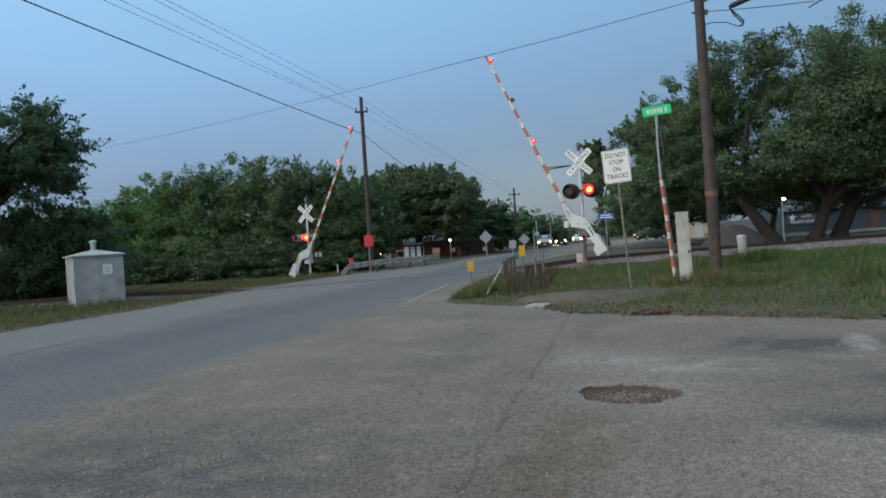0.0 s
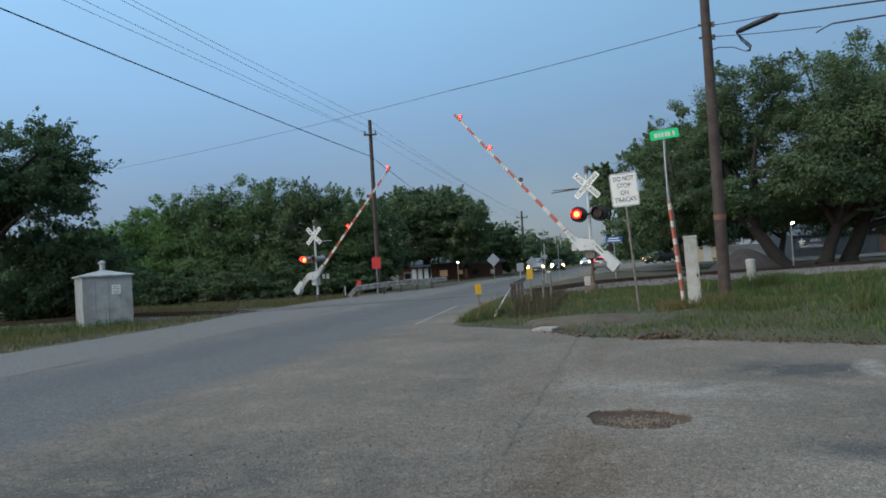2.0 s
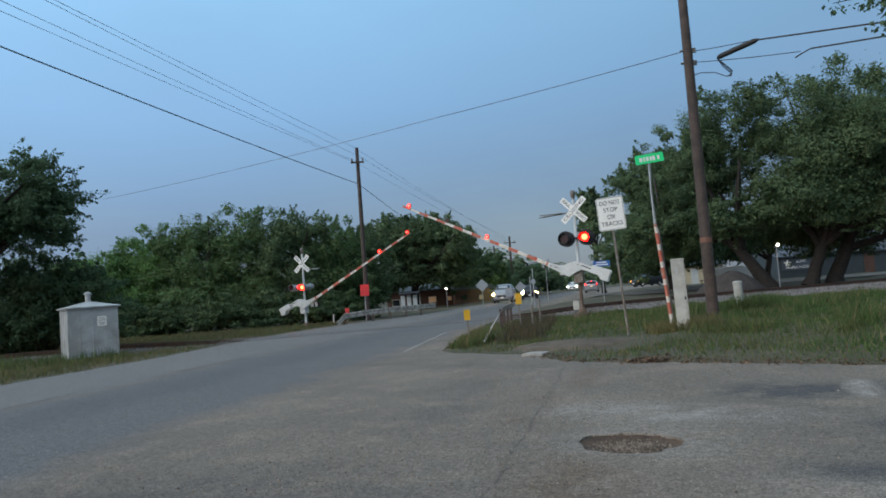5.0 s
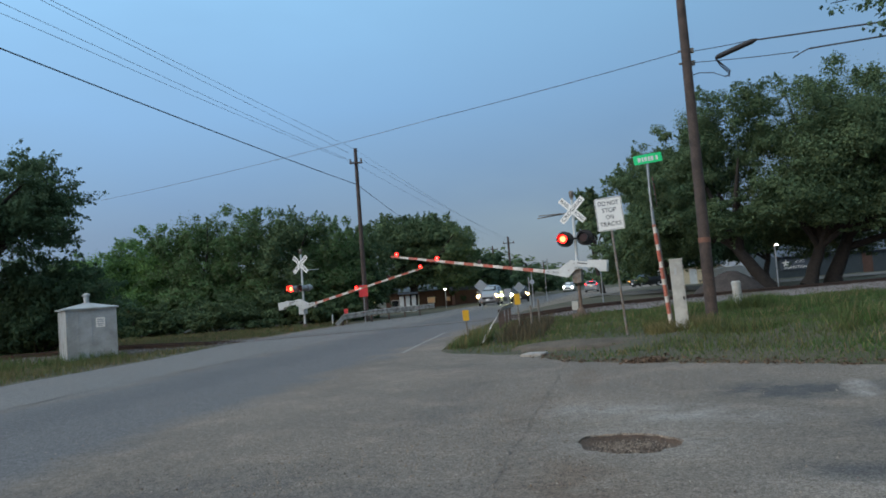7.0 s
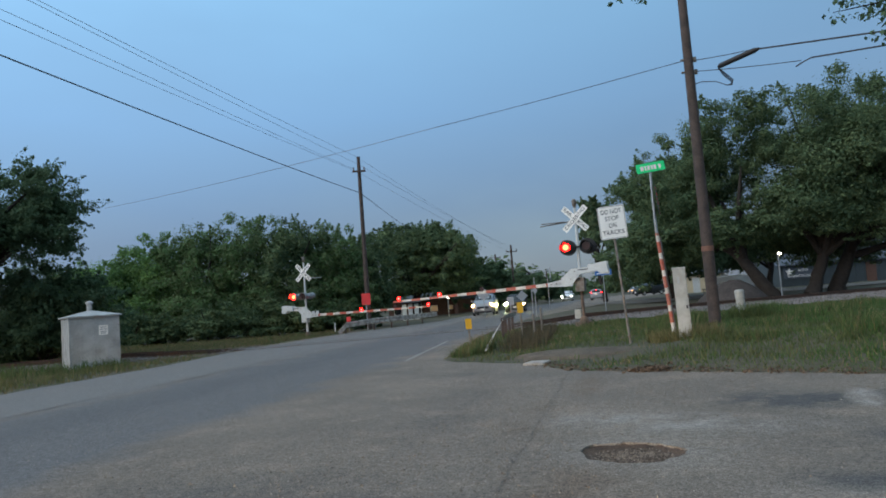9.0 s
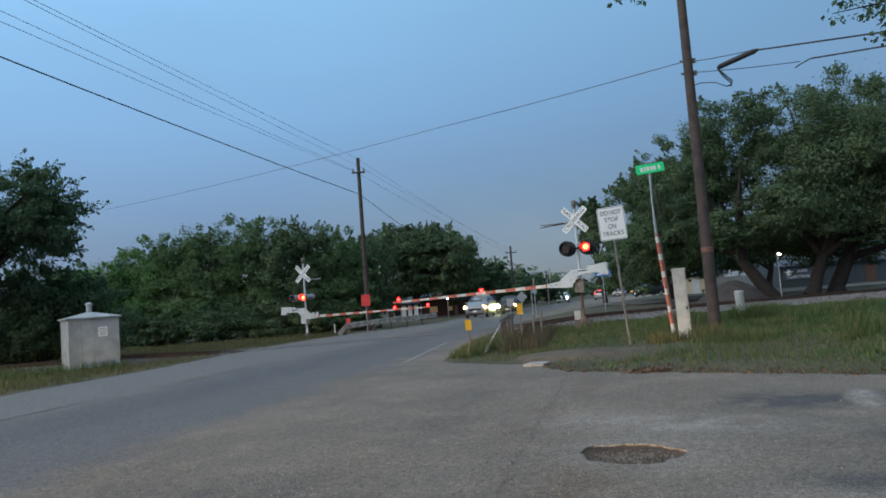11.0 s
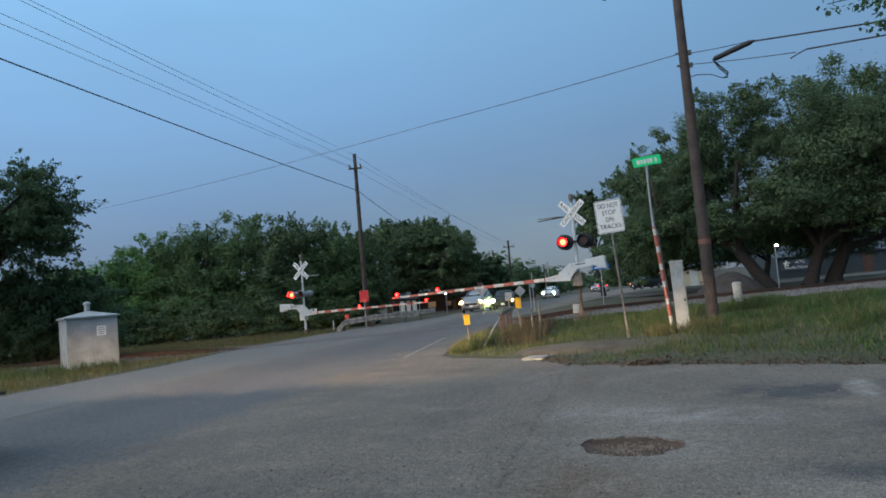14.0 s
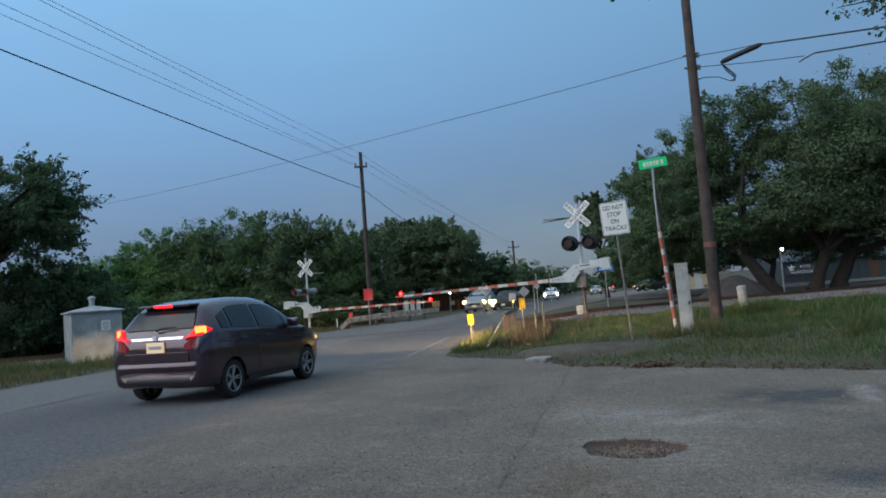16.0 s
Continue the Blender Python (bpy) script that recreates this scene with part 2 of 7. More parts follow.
DUST, DARK_TINT, EARTH = (0.31, 0.28, 0.25), (0.082, 0.079, 0.078), (0.15, 0.110, 0.082)
ASPHALT = pavement("chip_seal_asphalt", (0.214, 0.177, 0.145), (0.164, 0.139, 0.118), 90, 0.42, 0.65, [
    (0.35, 3.6, 0.55, 1.5, -10, EARTH, 1.3), (0.9, 5.2, 0.5, 1.3, -22, EARTH, 0.8), (1.25, 4.1, 0.9, 0.45, 10, DUST, 0.35), (2.6, 4.2, 1.6, 0.8, -10, DUST, 0.45), (2.05, 10.8, 0.30, 1.6, -14, EARTH, 0.8), (0.95, 8.4, 0.35, 1.6, -18, EARTH, 0.6),
    (2.1, 7.5, 1.9, 0.75, -35, DUST, 0.8), (1.5, 6.2, 1.1, 0.9, 0, DUST, 0.5), (3.85, 8.2, 1.1, 0.8, -35, DARK_TINT, 1.5), (4.5, 8.05, 0.22, 0.8, -25, DUST, 1.7), (5.3, 7.8, 0.9, 0.8, -35, DARK_TINT, 1.7), (3.75, 6.0, 0.5, 0.5, -20, DARK_TINT, 1.0), (2.75, 4.85, 0.65, 0.4, -20, DARK_TINT, 0.9),
    # the broad patch at (-3.4, 4.0) makes the near left darker
    (0.4, 13.6, 0.7, 0.4, 10, DARK_TINT, 0.7), (0.55, 4.6, 0.5, 2.2, -8, EARTH, 0.7), (0.1, 9.5, 0.6, 4.0, -9, DARK_TINT, 0.35), (-1.5, 3.5, 3.0, 1.6, 20, DARK_TINT, 0.30), (1.2, 4.3, 1.4, 0.7, 0, EARTH, 0.5), (-3.4, 4.0, 4.4, 2.4, 20, DARK_TINT, 0.95), (4.5, 5.2, 2.6, 1.2, -35, DARK_TINT, 0.35), (-0.3, 4.0, 0.9, 1.3, 0, EARTH, 0.4)],
    lanes=[(-14.5, -9.75, 0.25, (0.178, 0.174, 0.172), 0.85), (-9.6, -5.25, 0.32, (0.132, 0.131, 0.135), 0.88), (-8.7, -7.3, 0.5, (0.108, 0.108, 0.112), 0.6)])
LANE = pavement("worn_lane_asphalt", (0.15, 0.138, 0.125), (0.125, 0.115, 0.105), 90, 0.18, 0.25)
TAR = surface("tar_joint", (0.095, 0.088, 0.082), 0.8, var=0.3, bump=0.3)
LINE_PAINT = surface("worn_road_paint", (0.29, 0.275, 0.25), 0.85, second=(0.20, 0.185, 0.17), scale=6, fine=40, bump=0.2)
PALE_STONE = surface("pale_chip_stones", (0.25, 0.22, 0.19), 0.95, second=(0.22, 0.19, 0.16), scale=6, fine=60, bump=0.2, island=0.45)
GRAVEL = surface("gravel_stones", (0.19, 0.145, 0.112), 0.95, second=(0.12, 0.09, 0.07), scale=6, fine=60, bump=0.3, island=0.5)
BALLAST = surface("track_ballast_stones", (0.175, 0.152, 0.142), 0.95, second=(0.12, 0.105, 0.10), scale=3, fine=50, bump=0.3, island=0.5)
RAIL_STEEL = surface("rusty_rail_steel", (0.10, 0.055, 0.038), 0.9, 0.1, second=(0.07, 0.045, 0.035), scale=3, fine=40, bump=0.2)
TIE_WOOD = surface("weathered_tie_wood", (0.10, 0.08, 0.065), 0.95, scale=3, fine=30, bump=0.5, each=0.3)
RUBBER = surface("tyre_rubber", (0.02, 0.02, 0.02), 0.9, var=0.2, scale=10, bump=0.2)
ALLOY = surface("alloy_rim", (0.62, 0.62, 0.63), 0.35, 0.3, var=0.05, bump=0)
CHROME = surface("chrome_trim", (0.75, 0.76, 0.78), 0.12, 1.0, var=0.02, bump=0)
CAR_GLASS = glass("tinted_car_glass")
CAR_GREY = surface("dark_plum_car_paint", (0.054, 0.031, 0.048), 0.24, 0.6, var=0.06, scale=2, bump=0, coat=1.0)
CAR_SILVER = surface("silver_car_paint", (0.30, 0.30, 0.31), 0.35, 0.4, var=0.05, scale=2, bump=0, coat=0.5)
CAR_WHITE = surface("white_car_paint", (0.65, 0.65, 0.64), 0.35, var=0.05, scale=2, bump=0, coat=0.5)
CAR_BLACK = surface("black_plastic_trim", (0.014, 0.014, 0.015), 0.55, var=0.15, bump=0.05)
TAIL_LIT = lit("lit_tail_lamp", (1.0, 0.001, 0.002), 14.0, (0.5, 0.02, 0.02))
TAIL_HALF = lit("faintly_lit_tail_lens", (1.0, 0.01, 0.02), 0.05, (0.16, 0.008, 0.012))
RIM_DARK = surface("dull_alloy_rim", (0.36, 0.35, 0.35), 0.4, 0.4, var=0.08, bump=0)
TAIL_WING = lit("glowing_tail_lens", (1.0, 0.004, 0.012), 0.9, (0.3, 0.01, 0.015))
TAIL_CORE = lit("bright_brake_lamp", (1.0, 0.022, 0.003), 36.0, (0.6, 0.2, 0.1))
TAIL_DIM = surface("dark_tail_lens", (0.22, 0.01, 0.012), 0.2, var=0.1, bump=0)
HEAD_WARM = lit("warm_headlight", (1.0, 0.52, 0.14), 60.0, (0.8, 0.8, 0.7))
HEAD_WHITE = lit("white_headlight", (0.86, 1.0, 0.50), 1000.0, (0.8, 0.8, 0.8))
HEAD_COOL = lit("cool_headlight", (0.95, 1.0, 0.72), 60.0, (0.8, 0.8, 0.8))
BEAM = lit("dipped_beam_strip", (1.0, 0.70, 0.38), 1500000.0, (0.8, 0.8, 0.8))
AMBER = lit("amber_lamp_and_glint", (1.0, 0.40, 0.07), 2.4, (0.6, 0.3, 0.1))
# the plate lamp's warm light, put in as a glow of the plate
PLATE_GLOW = lit("plate_with_lamp_glow", (1.0, 0.55, 0.16), 0.40, (0.72, 0.66, 0.55))
BULB = lit("white_bulb", (1.0, 0.93, 0.72), 14.0, (0.9, 0.9, 0.9))
WINDOW_GLOW = lit("warm_lit_window", (1.0, 0.55, 0.22), 0.10, (0.5, 0.4, 0.3))
METAL_WALL = surface("grey_metal_siding", (0.055, 0.070, 0.078), 0.6, 0.2, scale=1.5, fine=12, bump=0.1, var=0.12)
METAL_ROOF = surface("blue_grey_metal_roof", (0.085, 0.10, 0.125), 0.55, 0.2, scale=1.0, fine=12, bump=0.1, var=0.1)
BRICK_DARK = surface("dark_red_siding", (0.11, 0.06, 0.045), 0.85, scale=2, fine=10, bump=0.2, var=0.2)
BUILD_WHITE = surface("white_siding", (0.55, 0.54, 0.52), 0.7, scale=1.5, fine=10, bump=0.1, var=0.12)
PED_PAINT = surface("dirty_grey_paint", (0.44, 0.44, 0.41), 0.6, second=(0.34, 0.33, 0.30), scale=4, fine=14, bump=0.04, var=0.07)
MOUND = surface("dark_gravel_heap", (0.060, 0.048, 0.044), 0.95, second=(0.042, 0.034, 0.031), scale=2, fine=14, bump=0.8, var=0.35)
LEVEL_CROSS = surface("crossing_panel_concrete", (0.15, 0.143, 0.136), 0.85, scale=2, fine=40, bump=0.3, var=0.2)


# ---------------------------------------------------------------- shape tools
class Shape:
    """Collects vertices, faces and material slots of one mesh."""

    def __init__(self):
        self.v, self.f, self.s = [], [], []

    def add(self, verts, faces, slot=0, m=None):
        o = len(self.v)
        self.v += [tuple(m @ Vector(p)) if m else tuple(p) for p in verts]
        self.f += [tuple(i + o for i in q) for q in faces]
        self.s += [slot] * len(faces)
        return self

    def box(self, c, size, slot=0, m=None):
        x, y, z = (s / 2 for s in size)
        vs = [(c[0] + a * x, c[1] + b * y, c[2] + d * z) for a in (-1, 1) for b in (-1, 1) for d in (-1, 1)]
        return self.add(vs, [(0, 1, 3, 2), (4, 6, 7, 5), (0, 4, 5, 1), (2, 3, 7, 6), (0, 2, 6, 4), (1, 5, 7, 3)], slot, m)

    def tube(self, pts, radii, seg=8, slot=0, caps=True, m=None):
        pts = [Vector(p) for p in pts]
        radii = radii if hasattr(radii, "__len__") else [radii] * len(pts)
        vs, fs = [], []
        prev = None
        for i, p in enumerate(pts):
            d = (pts[min(i + 1, len(pts) - 1)] - pts[max(i - 1, 0)]).normalized()
            if prev is None:
                a = d.orthogonal().normalized()
            else:
                a = (prev - d * prev.dot(d)).normalized()
            prev = a
            b = d.cross(a)
            for k in range(seg):
                w = 2 * math.pi * k / seg
                vs.append(p + (a * math.cos(w) + b * math.sin(w)) * radii[i])
        for i in range(len(pts) - 1):
            for k in range(seg):
                fs.append((i * seg + k, i * seg + (k + 1) % seg, (i + 1) * seg + (k + 1) % seg, (i + 1) * seg + k))
        if caps:
            fs.append(tuple(range(seg - 1, -1, -1)))
            fs.append(tuple((len(pts) - 1) * seg + k for k in range(seg)))
        return self.add(vs, fs, slot, m)

    def plate(self, outline, depth, slot=0, m=None):
        """Outline in the xz plane, given thickness along y, centred."""
        n = len(outline)
        vs = [(x, -depth / 2, z) for x, z in outline] + [(x, depth / 2, z) for x, z in outline]
        fs = [tuple(range(n)), tuple(range(2 * n - 1, n - 1, -1))]
        fs += [(i, i + n, (i + 1) % n + n, (i + 1) % n) for i in range(n)]
        return self.add(vs, fs, slot, m)

    def mesh(self, name, mats, bevel=0.0, smooth=False):
        me = bpy.data.meshes.new(name)
        me.from_pydata(self.v, [], self.f)
        for mt in mats:
            me.materials.append(mt)
        me.polygons.foreach_set("material_index", self.s)
        bm = bmesh.new()
        bm.from_mesh(me)
        bmesh.ops.recalc_face_normals(bm, faces=bm.faces)
        if bevel:
            sharp = [e for e in bm.edges if len(e.link_faces) == 2 and e.calc_face_angle(0) > 0.6]
            bmesh.ops.bevel(bm, geom=sharp, offset=bevel, segments=2, affect="EDGES", profile=0.5)
        bm.to_mesh(me)
        bm.free()
        if smooth:
            me.polygons.foreach_set("use_smooth", [True] * len(me.polygons))
            me.set_sharp_from_angle(angle=radians(40))
        me.update()
        return me


def part(name, shape, mats, parent=None, label="", m=None, bevel=0.0, smooth=False):
    mats = mats if isinstance(mats, (list, tuple)) else [mats]
    me = shape if isinstance(shape, bpy.types.Mesh) else shape.mesh(name, mats, bevel, smooth)
    ob = new(name, me)
    if m is not None:
        ob.matrix_basis = m
    if parent:
        ob.parent = parent
    if label:
        tagged(ob, label)
    return ob


def thing(name, label, category, m=None, group="", kind="", data=None):
    ob = new(name, data)
    if m is not None:
        ob.matrix_basis = m
    if data is None:
        ob.empty_display_size = 0.2
    return tagged(ob, label, category, group, kind)


def rounded(w, h, r, n=5):
    """Rounded rectangle outline in xz, centred."""
    pts = []
    for cx, cz, a0 in ((w / 2 - r, h / 2 - r, 0), (-w / 2 + r, h / 2 - r, 90), (-w / 2 + r, -h / 2 + r, 180), (w / 2 - r, -h / 2 + r, 270)):
        for k in range(n):
            a = radians(a0 + 90 * k / (n - 1))
            pts.append((cx + r * math.cos(a), cz + r * math.sin(a)))
    return pts


def disc(r, n=20):
    return [(r * math.cos(2 * math.pi * k / n), r * math.sin(2 * math.pi * k / n)) for k in range(n)]


def lettering(text, height, material, parent, m, name="legend", width=None):
    """Raised letters, standing in the xz plane of m and read from its -y side."""
    cu = bpy.data.curves.new(name, "FONT")
    cu.body, cu.size, cu.extrude, cu.align_x, cu.align_y = text, height * 1.38, 0.002, "CENTER", "CENTER"
    tmp = bpy.data.objects.new(name, cu)
    scene.collection.objects.link(tmp)
    bpy.context.view_layer.update()
    me = bpy.data.meshes.new_from_object(tmp.evaluated_get(bpy.context.evaluated_depsgraph_get()))
    bpy.data.objects.remove(tmp)
    s = 1.0
    if width:
        xs = [v.co.x for v in me.vertices]
        s = width / max(1e-6, max(xs) - min(xs))
    me.transform(Matrix.Rotation(radians(90), 4, "X") @ Matrix.Diagonal((s, 1, 1, 1)))
    me.materials.clear()
    me.materials.append(material)
    return part(name, me, material, parent, m=m)


# ---------------------------------------------------------------- lie of the land
LEFT_EDGE = [(-26, -80), (-17.5, -20), (-13.6, 0), (-10.1, 16.6), (-8.75, 23.3), (-8.1, 31), (-6.9, 37), (-5.2, 42), (-2.3, 47.5), (0.0, 53),
             (1.2, 59), (3.4, 67), (7.2, 80), (12.2, 95), (15.2, 103), (26, 135), (62, 190), (108, 240)]
RIGHT_EDGE = [(121, 232), (78, 183), (42, 130), (26, 98), (17, 76), (12.4, 63), (9, 54), (6.4, 47), (4.4, 41), (2.5, 33), (1.05, 25.3), (0.35, 20.5),
              (-0.05, 17.6), (0.25, 16.4), (1.0, 15.5), (1.75, 14.7), (1.95, 13.6), (2.3, 12.75), (4.27, 11.0), (5.7, 9.6), (12, 4.2), (30, -11), (60, -36), (50, -80)]
ROAD = LEFT_EDGE + RIGHT_EDGE


def track_y(x):
    return 33.2 + 0.3125 * x


def road_distance(x, y):
    """Signed distance to the edge of the asphalt, negative on it."""
    x, y = np.asarray(x, float), np.asarray(y, float)
    best = np.full(x.shape, 1e9)
    inside = np.zeros(x.shape, bool)
    for (ax, ay), (bx, by) in zip(ROAD, ROAD[1:] + ROAD[:1]):
        dx, dy = bx - ax, by - ay
        u = np.clip(((x - ax) * dx + (y - ay) * dy) / (dx * dx + dy * dy), 0, 1)
        best = np.minimum(best, np.hypot(x - ax - u * dx, y - ay - u * dy))
        if ay != by:
            inside ^= ((ay > y) != (by > y)) & (x < dx * (y - ay) / dy + ax)
    return np.where(inside, -best, best)


def ground_z(x, y):
    x, y = np.asarray(x, float), np.asarray(y, float)
    d = road_distance(x, y)
    side = np.clip((x - 1) / 6, 0, 1) * np.clip((y - 2) / 8, 0, 1)
    bed = np.abs(y - track_y(x)) / 1.05
    verge = np.clip(d / 3.5, 0, 1) ** 0.8 * (0.28 * side * np.clip((bed - 4.5) / 8, -0.45, 1) - 0.06 * (1 - side))
    raise_ = 0.02
    bank = np.clip(1 - np.clip(bed - 1.6, 0, None) / 1.2, 0, 1) * np.clip((d - 0.3) / 2.5, 0, 1)
    bumps = 0.035 * np.sin(x * 1.7 + 0.6 * y) * np.sin(y * 1.3 - 0.4 * x) + 0.02 * np.sin(3.1 * x) * np.sin(2.7 * y)
    out = verge + raise_ * bank + bumps * np.clip(d, 0, 1)
    return np.where(d < 0, -0.16 * np.clip(-d / 0.25, 0, 1), out)


def gz(x, y):
    return float(ground_z(np.array([x]), np.array([y]))[0])


def grid_lines(parts):
    out = []
    for a, b, n in parts:
        out += list(np.linspace(a, b, n, endpoint=False))
    return np.array(out + [parts[-1][1]])


gx = grid_lines([(-900, -100, 8), (-100, -24, 20), (-24, 16, 130), (16, 60, 40), (60, 200, 14), (200, 900, 8)])
gy = grid_lines([(-300, -20, 8), (-20, 6, 26), (6, 46, 130), (46, 120, 50), (120, 300, 12), (300, 1800, 8)])
GX, GY = np.meshgrid(gx, gy)
GZ = ground_z(GX.ravel(), GY.ravel())
nx, ny = len(gx), len(gy)
gme = bpy.data.meshes.new("ground")
gme.from_pydata(np.c_[GX.ravel(), GY.ravel(), GZ].tolist(), [],
                [(j * nx + i, j * nx + i + 1, (j + 1) * nx + i + 1, (j + 1) * nx + i) for j in range(ny - 1) for i in range(nx - 1)])
gme.materials.append(SOIL)
gme.polygons.foreach_set("use_smooth", [True] * len(gme.polygons))
ground = thing("ground", "patchy green verge with soil and dry grass", "ground", kind="structure", data=gme)

# asphalt sheet with a pothole cut through it
HOLE_C = (1.48, 6.2)


def hole_outline(k=1.0, n=40, wob=1.0):
    pts = []
    for i in range(n):
        a = 2 * math.pi * i / n
        r = 1 + wob * (0.04 * math.sin(3 * a + 1) + 0.035 * math.sin(5 * a + 2) + 0.03 * math.sin(9 * a) + 0.02 * math.sin(17 * a + 1))
        x, y = 0.41 * k * r * math.cos(a), 0.40 * k * r * math.sin(a)
        pts.append((HOLE_C[0] + x + 0.10 * y, HOLE_C[1] + y - 0.22 * x))
    return pts


bm = bmesh.new()
loops = []
jitter = random.Random(4)
outline = []
for (ax, ay), (bx, by) in zip(ROAD, ROAD[1:] + ROAD[:1]):
    near = 4 < ay < 40 and abs(ax) < 14
    k = max(1, int(math.hypot(bx - ax, by - ay) / 0.35)) if near else 1
    for i in range(k):
        u = i / k
        w = 0.07 if near and i else 0.0
        outline.append((ax + (bx - ax) * u + jitter.uniform(-w, w), ay + (by - ay) * u + jitter.uniform(-w, w)))
edges = []
for pts in (outline, hole_outline()):
    vs = [bm.verts.new((x, y, 0)) for x, y in pts]
    es = [bm.edges.new((vs[i], vs[(i + 1) % len(vs)])) for i in range(len(vs))]
    edges += es
    loops.append(vs)
bmesh.ops.triangle_fill(bm, use_beauty=True, use_dissolve=False, edges=edges)
for f in bm.faces:
    if f.normal.z < 0:
        f.normal_flip()
for vs in loops:
    low = [bm.verts.new((v.co.x, v.co.y, -0.09)) for v in vs]
    for i in range(len(vs)):
        j = (i + 1) % len(vs)
        bm.faces.new((vs[i], vs[j], low[j], low[i]))
rme = bpy.data.meshes.new("road")
bm.to_mesh(rme)
bm.free()
rme.materials.append(ASPHALT)
road = thing("road", "worn grey chip-seal asphalt road and junction apron", "road", kind="structure", data=rme)

bowl = Shape()
rings = [(1.05, -0.008), (0.88, -0.036), (0.55, -0.052), (0.25, -0.045)]
vs, fs = [], []
for k, z in rings:
    for i, (x, y) in enumerate(hole_outline(k)):
        vs.append((x, y, z + 0.006 * math.sin(i * 2.3 + k * 9)))
for r in range(len(rings) - 1):
    for i in range(40):
        j = (i + 1) % 40
        fs.append((r * 40 + i, r * 40 + j, (r + 1) * 40 + j, (r + 1) * 40 + i))
fs.append(tuple(3 * 40 + i for i in range(40)))
bowl.add(vs, fs)
pothole = thing("pothole", "shallow pothole filled with loose brown gravel in the asphalt", "pothole", kind="structure",
                data=bowl.mesh("pothole", [POT_DIRT], smooth=True))


def centre_line(frac, y0, y1, step=0.5):
    """Points along the main road at a fraction of its width, left to right."""
    la, ra = np.array(LEFT_EDGE), np.array([(-5.5, -80), (-4.6, -20), (-3.2, 0), (-1.2, 14), (-0.1, 17.4)] + RIGHT_EDGE[:13][::-1])
    out = []
    y = y0
    while y <= y1:
        xl, xr = np.interp(y, la[:, 1], la[:, 0]), np.interp(y, ra[:, 1], ra[:, 0])
        out.append((xl + (xr - xl) * frac, y))
        y += step
    return out


def ribbon(name, left, right, z, material, label, seed=1, rough=0.03):
    """A thin layer of surfacing between two lines, with uneven edges."""
    rnd = random.Random(seed)
    s = Shape()
    vs = []
    for (a, b), (c, d) in zip(left, right):
        vs += [(a + rnd.uniform(-rough, rough), b, z), (c + rnd.uniform(-rough, rough), d, z)]
    s.add(vs, [(2 * i, 2 * i + 1, 2 * i + 3, 2 * i + 2) for i in range(len(left) - 1)])
    return thing(name, label, "road", kind="structure", data=s.mesh(name, [material]))


ribbon("lane_joint", centre_line(0.405, -10, 34), centre_line(0.4095, -10, 34), 0.008, TAR, "dark tarred joint between the lanes", 4, 0.02)
crack = [(2.12, 12.7), (1.75, 11.4), (1.62, 10.6), (1.30, 9.5), (1.18, 8.8), (0.86, 7.7), (0.74, 7.0), (0.46, 6.1), (0.38, 5.6), (0.14, 4.8), (0.05, 4.2), (-0.14, 3.7), (-0.3, 3.0), (-0.5, 2.2)]
fine = []
rc = random.Random(12)
for (ax, ay), (bx, by) in zip(crack, crack[1:]):
    for k in range(14):
        fine.append((ax + (bx - ax) * k / 14 + rc.uniform(-0.022, 0.022), ay + (by - ay) * k / 14))
ribbon("pavement_crack", fine, [(x + rc.uniform(0.002, 0.024), y) for x, y in fine], 0.004, CRACK_DIRT, "ragged dark crack between the road and the apron", 8, 0.004)
ribbon("edge_line", centre_line(0.90, 17.8, 25.5, 0.25), centre_line(0.909, 17.8, 25.5, 0.25), 0.006, LINE_PAINT, "worn white painted edge line", 5, 0.008)

# ---------------------------------------------------------------- railway
TRACK_TURN = math.atan(0.3125)
track_dir = Vector((math.cos(TRACK_TURN), math.sin(TRACK_TURN), 0))
track_side = Vector((-track_dir.y, track_dir.x, 0))


RAIL_X = np.linspace(-75, 115, 381)
RAIL_D = np.clip(road_distance(RAIL_X, track_y(RAIL_X)) / 4.0, 0, 1)
RAIL_Z = 0.012 * (1 - RAIL_D) + (np.where(RAIL_X > 0, 0.02 + 0.007 * np.clip(RAIL_X, 0, 14), 0.02) + 0.22) * RAIL_D


def rail_top(x):
    return float(np.interp(x, RAIL_X, RAIL_Z))


track = thing("railway_track", "single railway track with rusty rails across the road", "railway track", kind="structure")
for off in (-0.72, 0.72):
    s = Shape()
    prof = [(-0.07, -0.16), (0.07, -0.16), (0.012, -0.13), (0.012, -0.05), (0.035, -0.03), (0.035, 0.0), (-0.035, 0.0), (-0.035, -0.03), (-0.012, -0.05), (-0.012, -0.13)]
    xs = np.linspace(-70, 110, 181)
    vs = []
    for x in xs:
        base = Vector((x, track_y(x), rail_top(x))) + track_side * off
        vs += [base + track_side * a + Vector((0, 0, b)) for a, b in prof]
    n = len(prof)
    s.add(vs, [(i * n + k, i * n + (k + 1) % n, (i + 1) * n + (k + 1) % n, (i + 1) * n + k) for i in range(len(xs) - 1) for k in range(n)])
    part("rail", s, RAIL_STEEL, track, "rusty brown steel rail")
tie = Shape().box((0, 0, 0), (0.22, 2.5, 0.17)).mesh("tie", [TIE_WOOD], 0.012)
x = -40.0
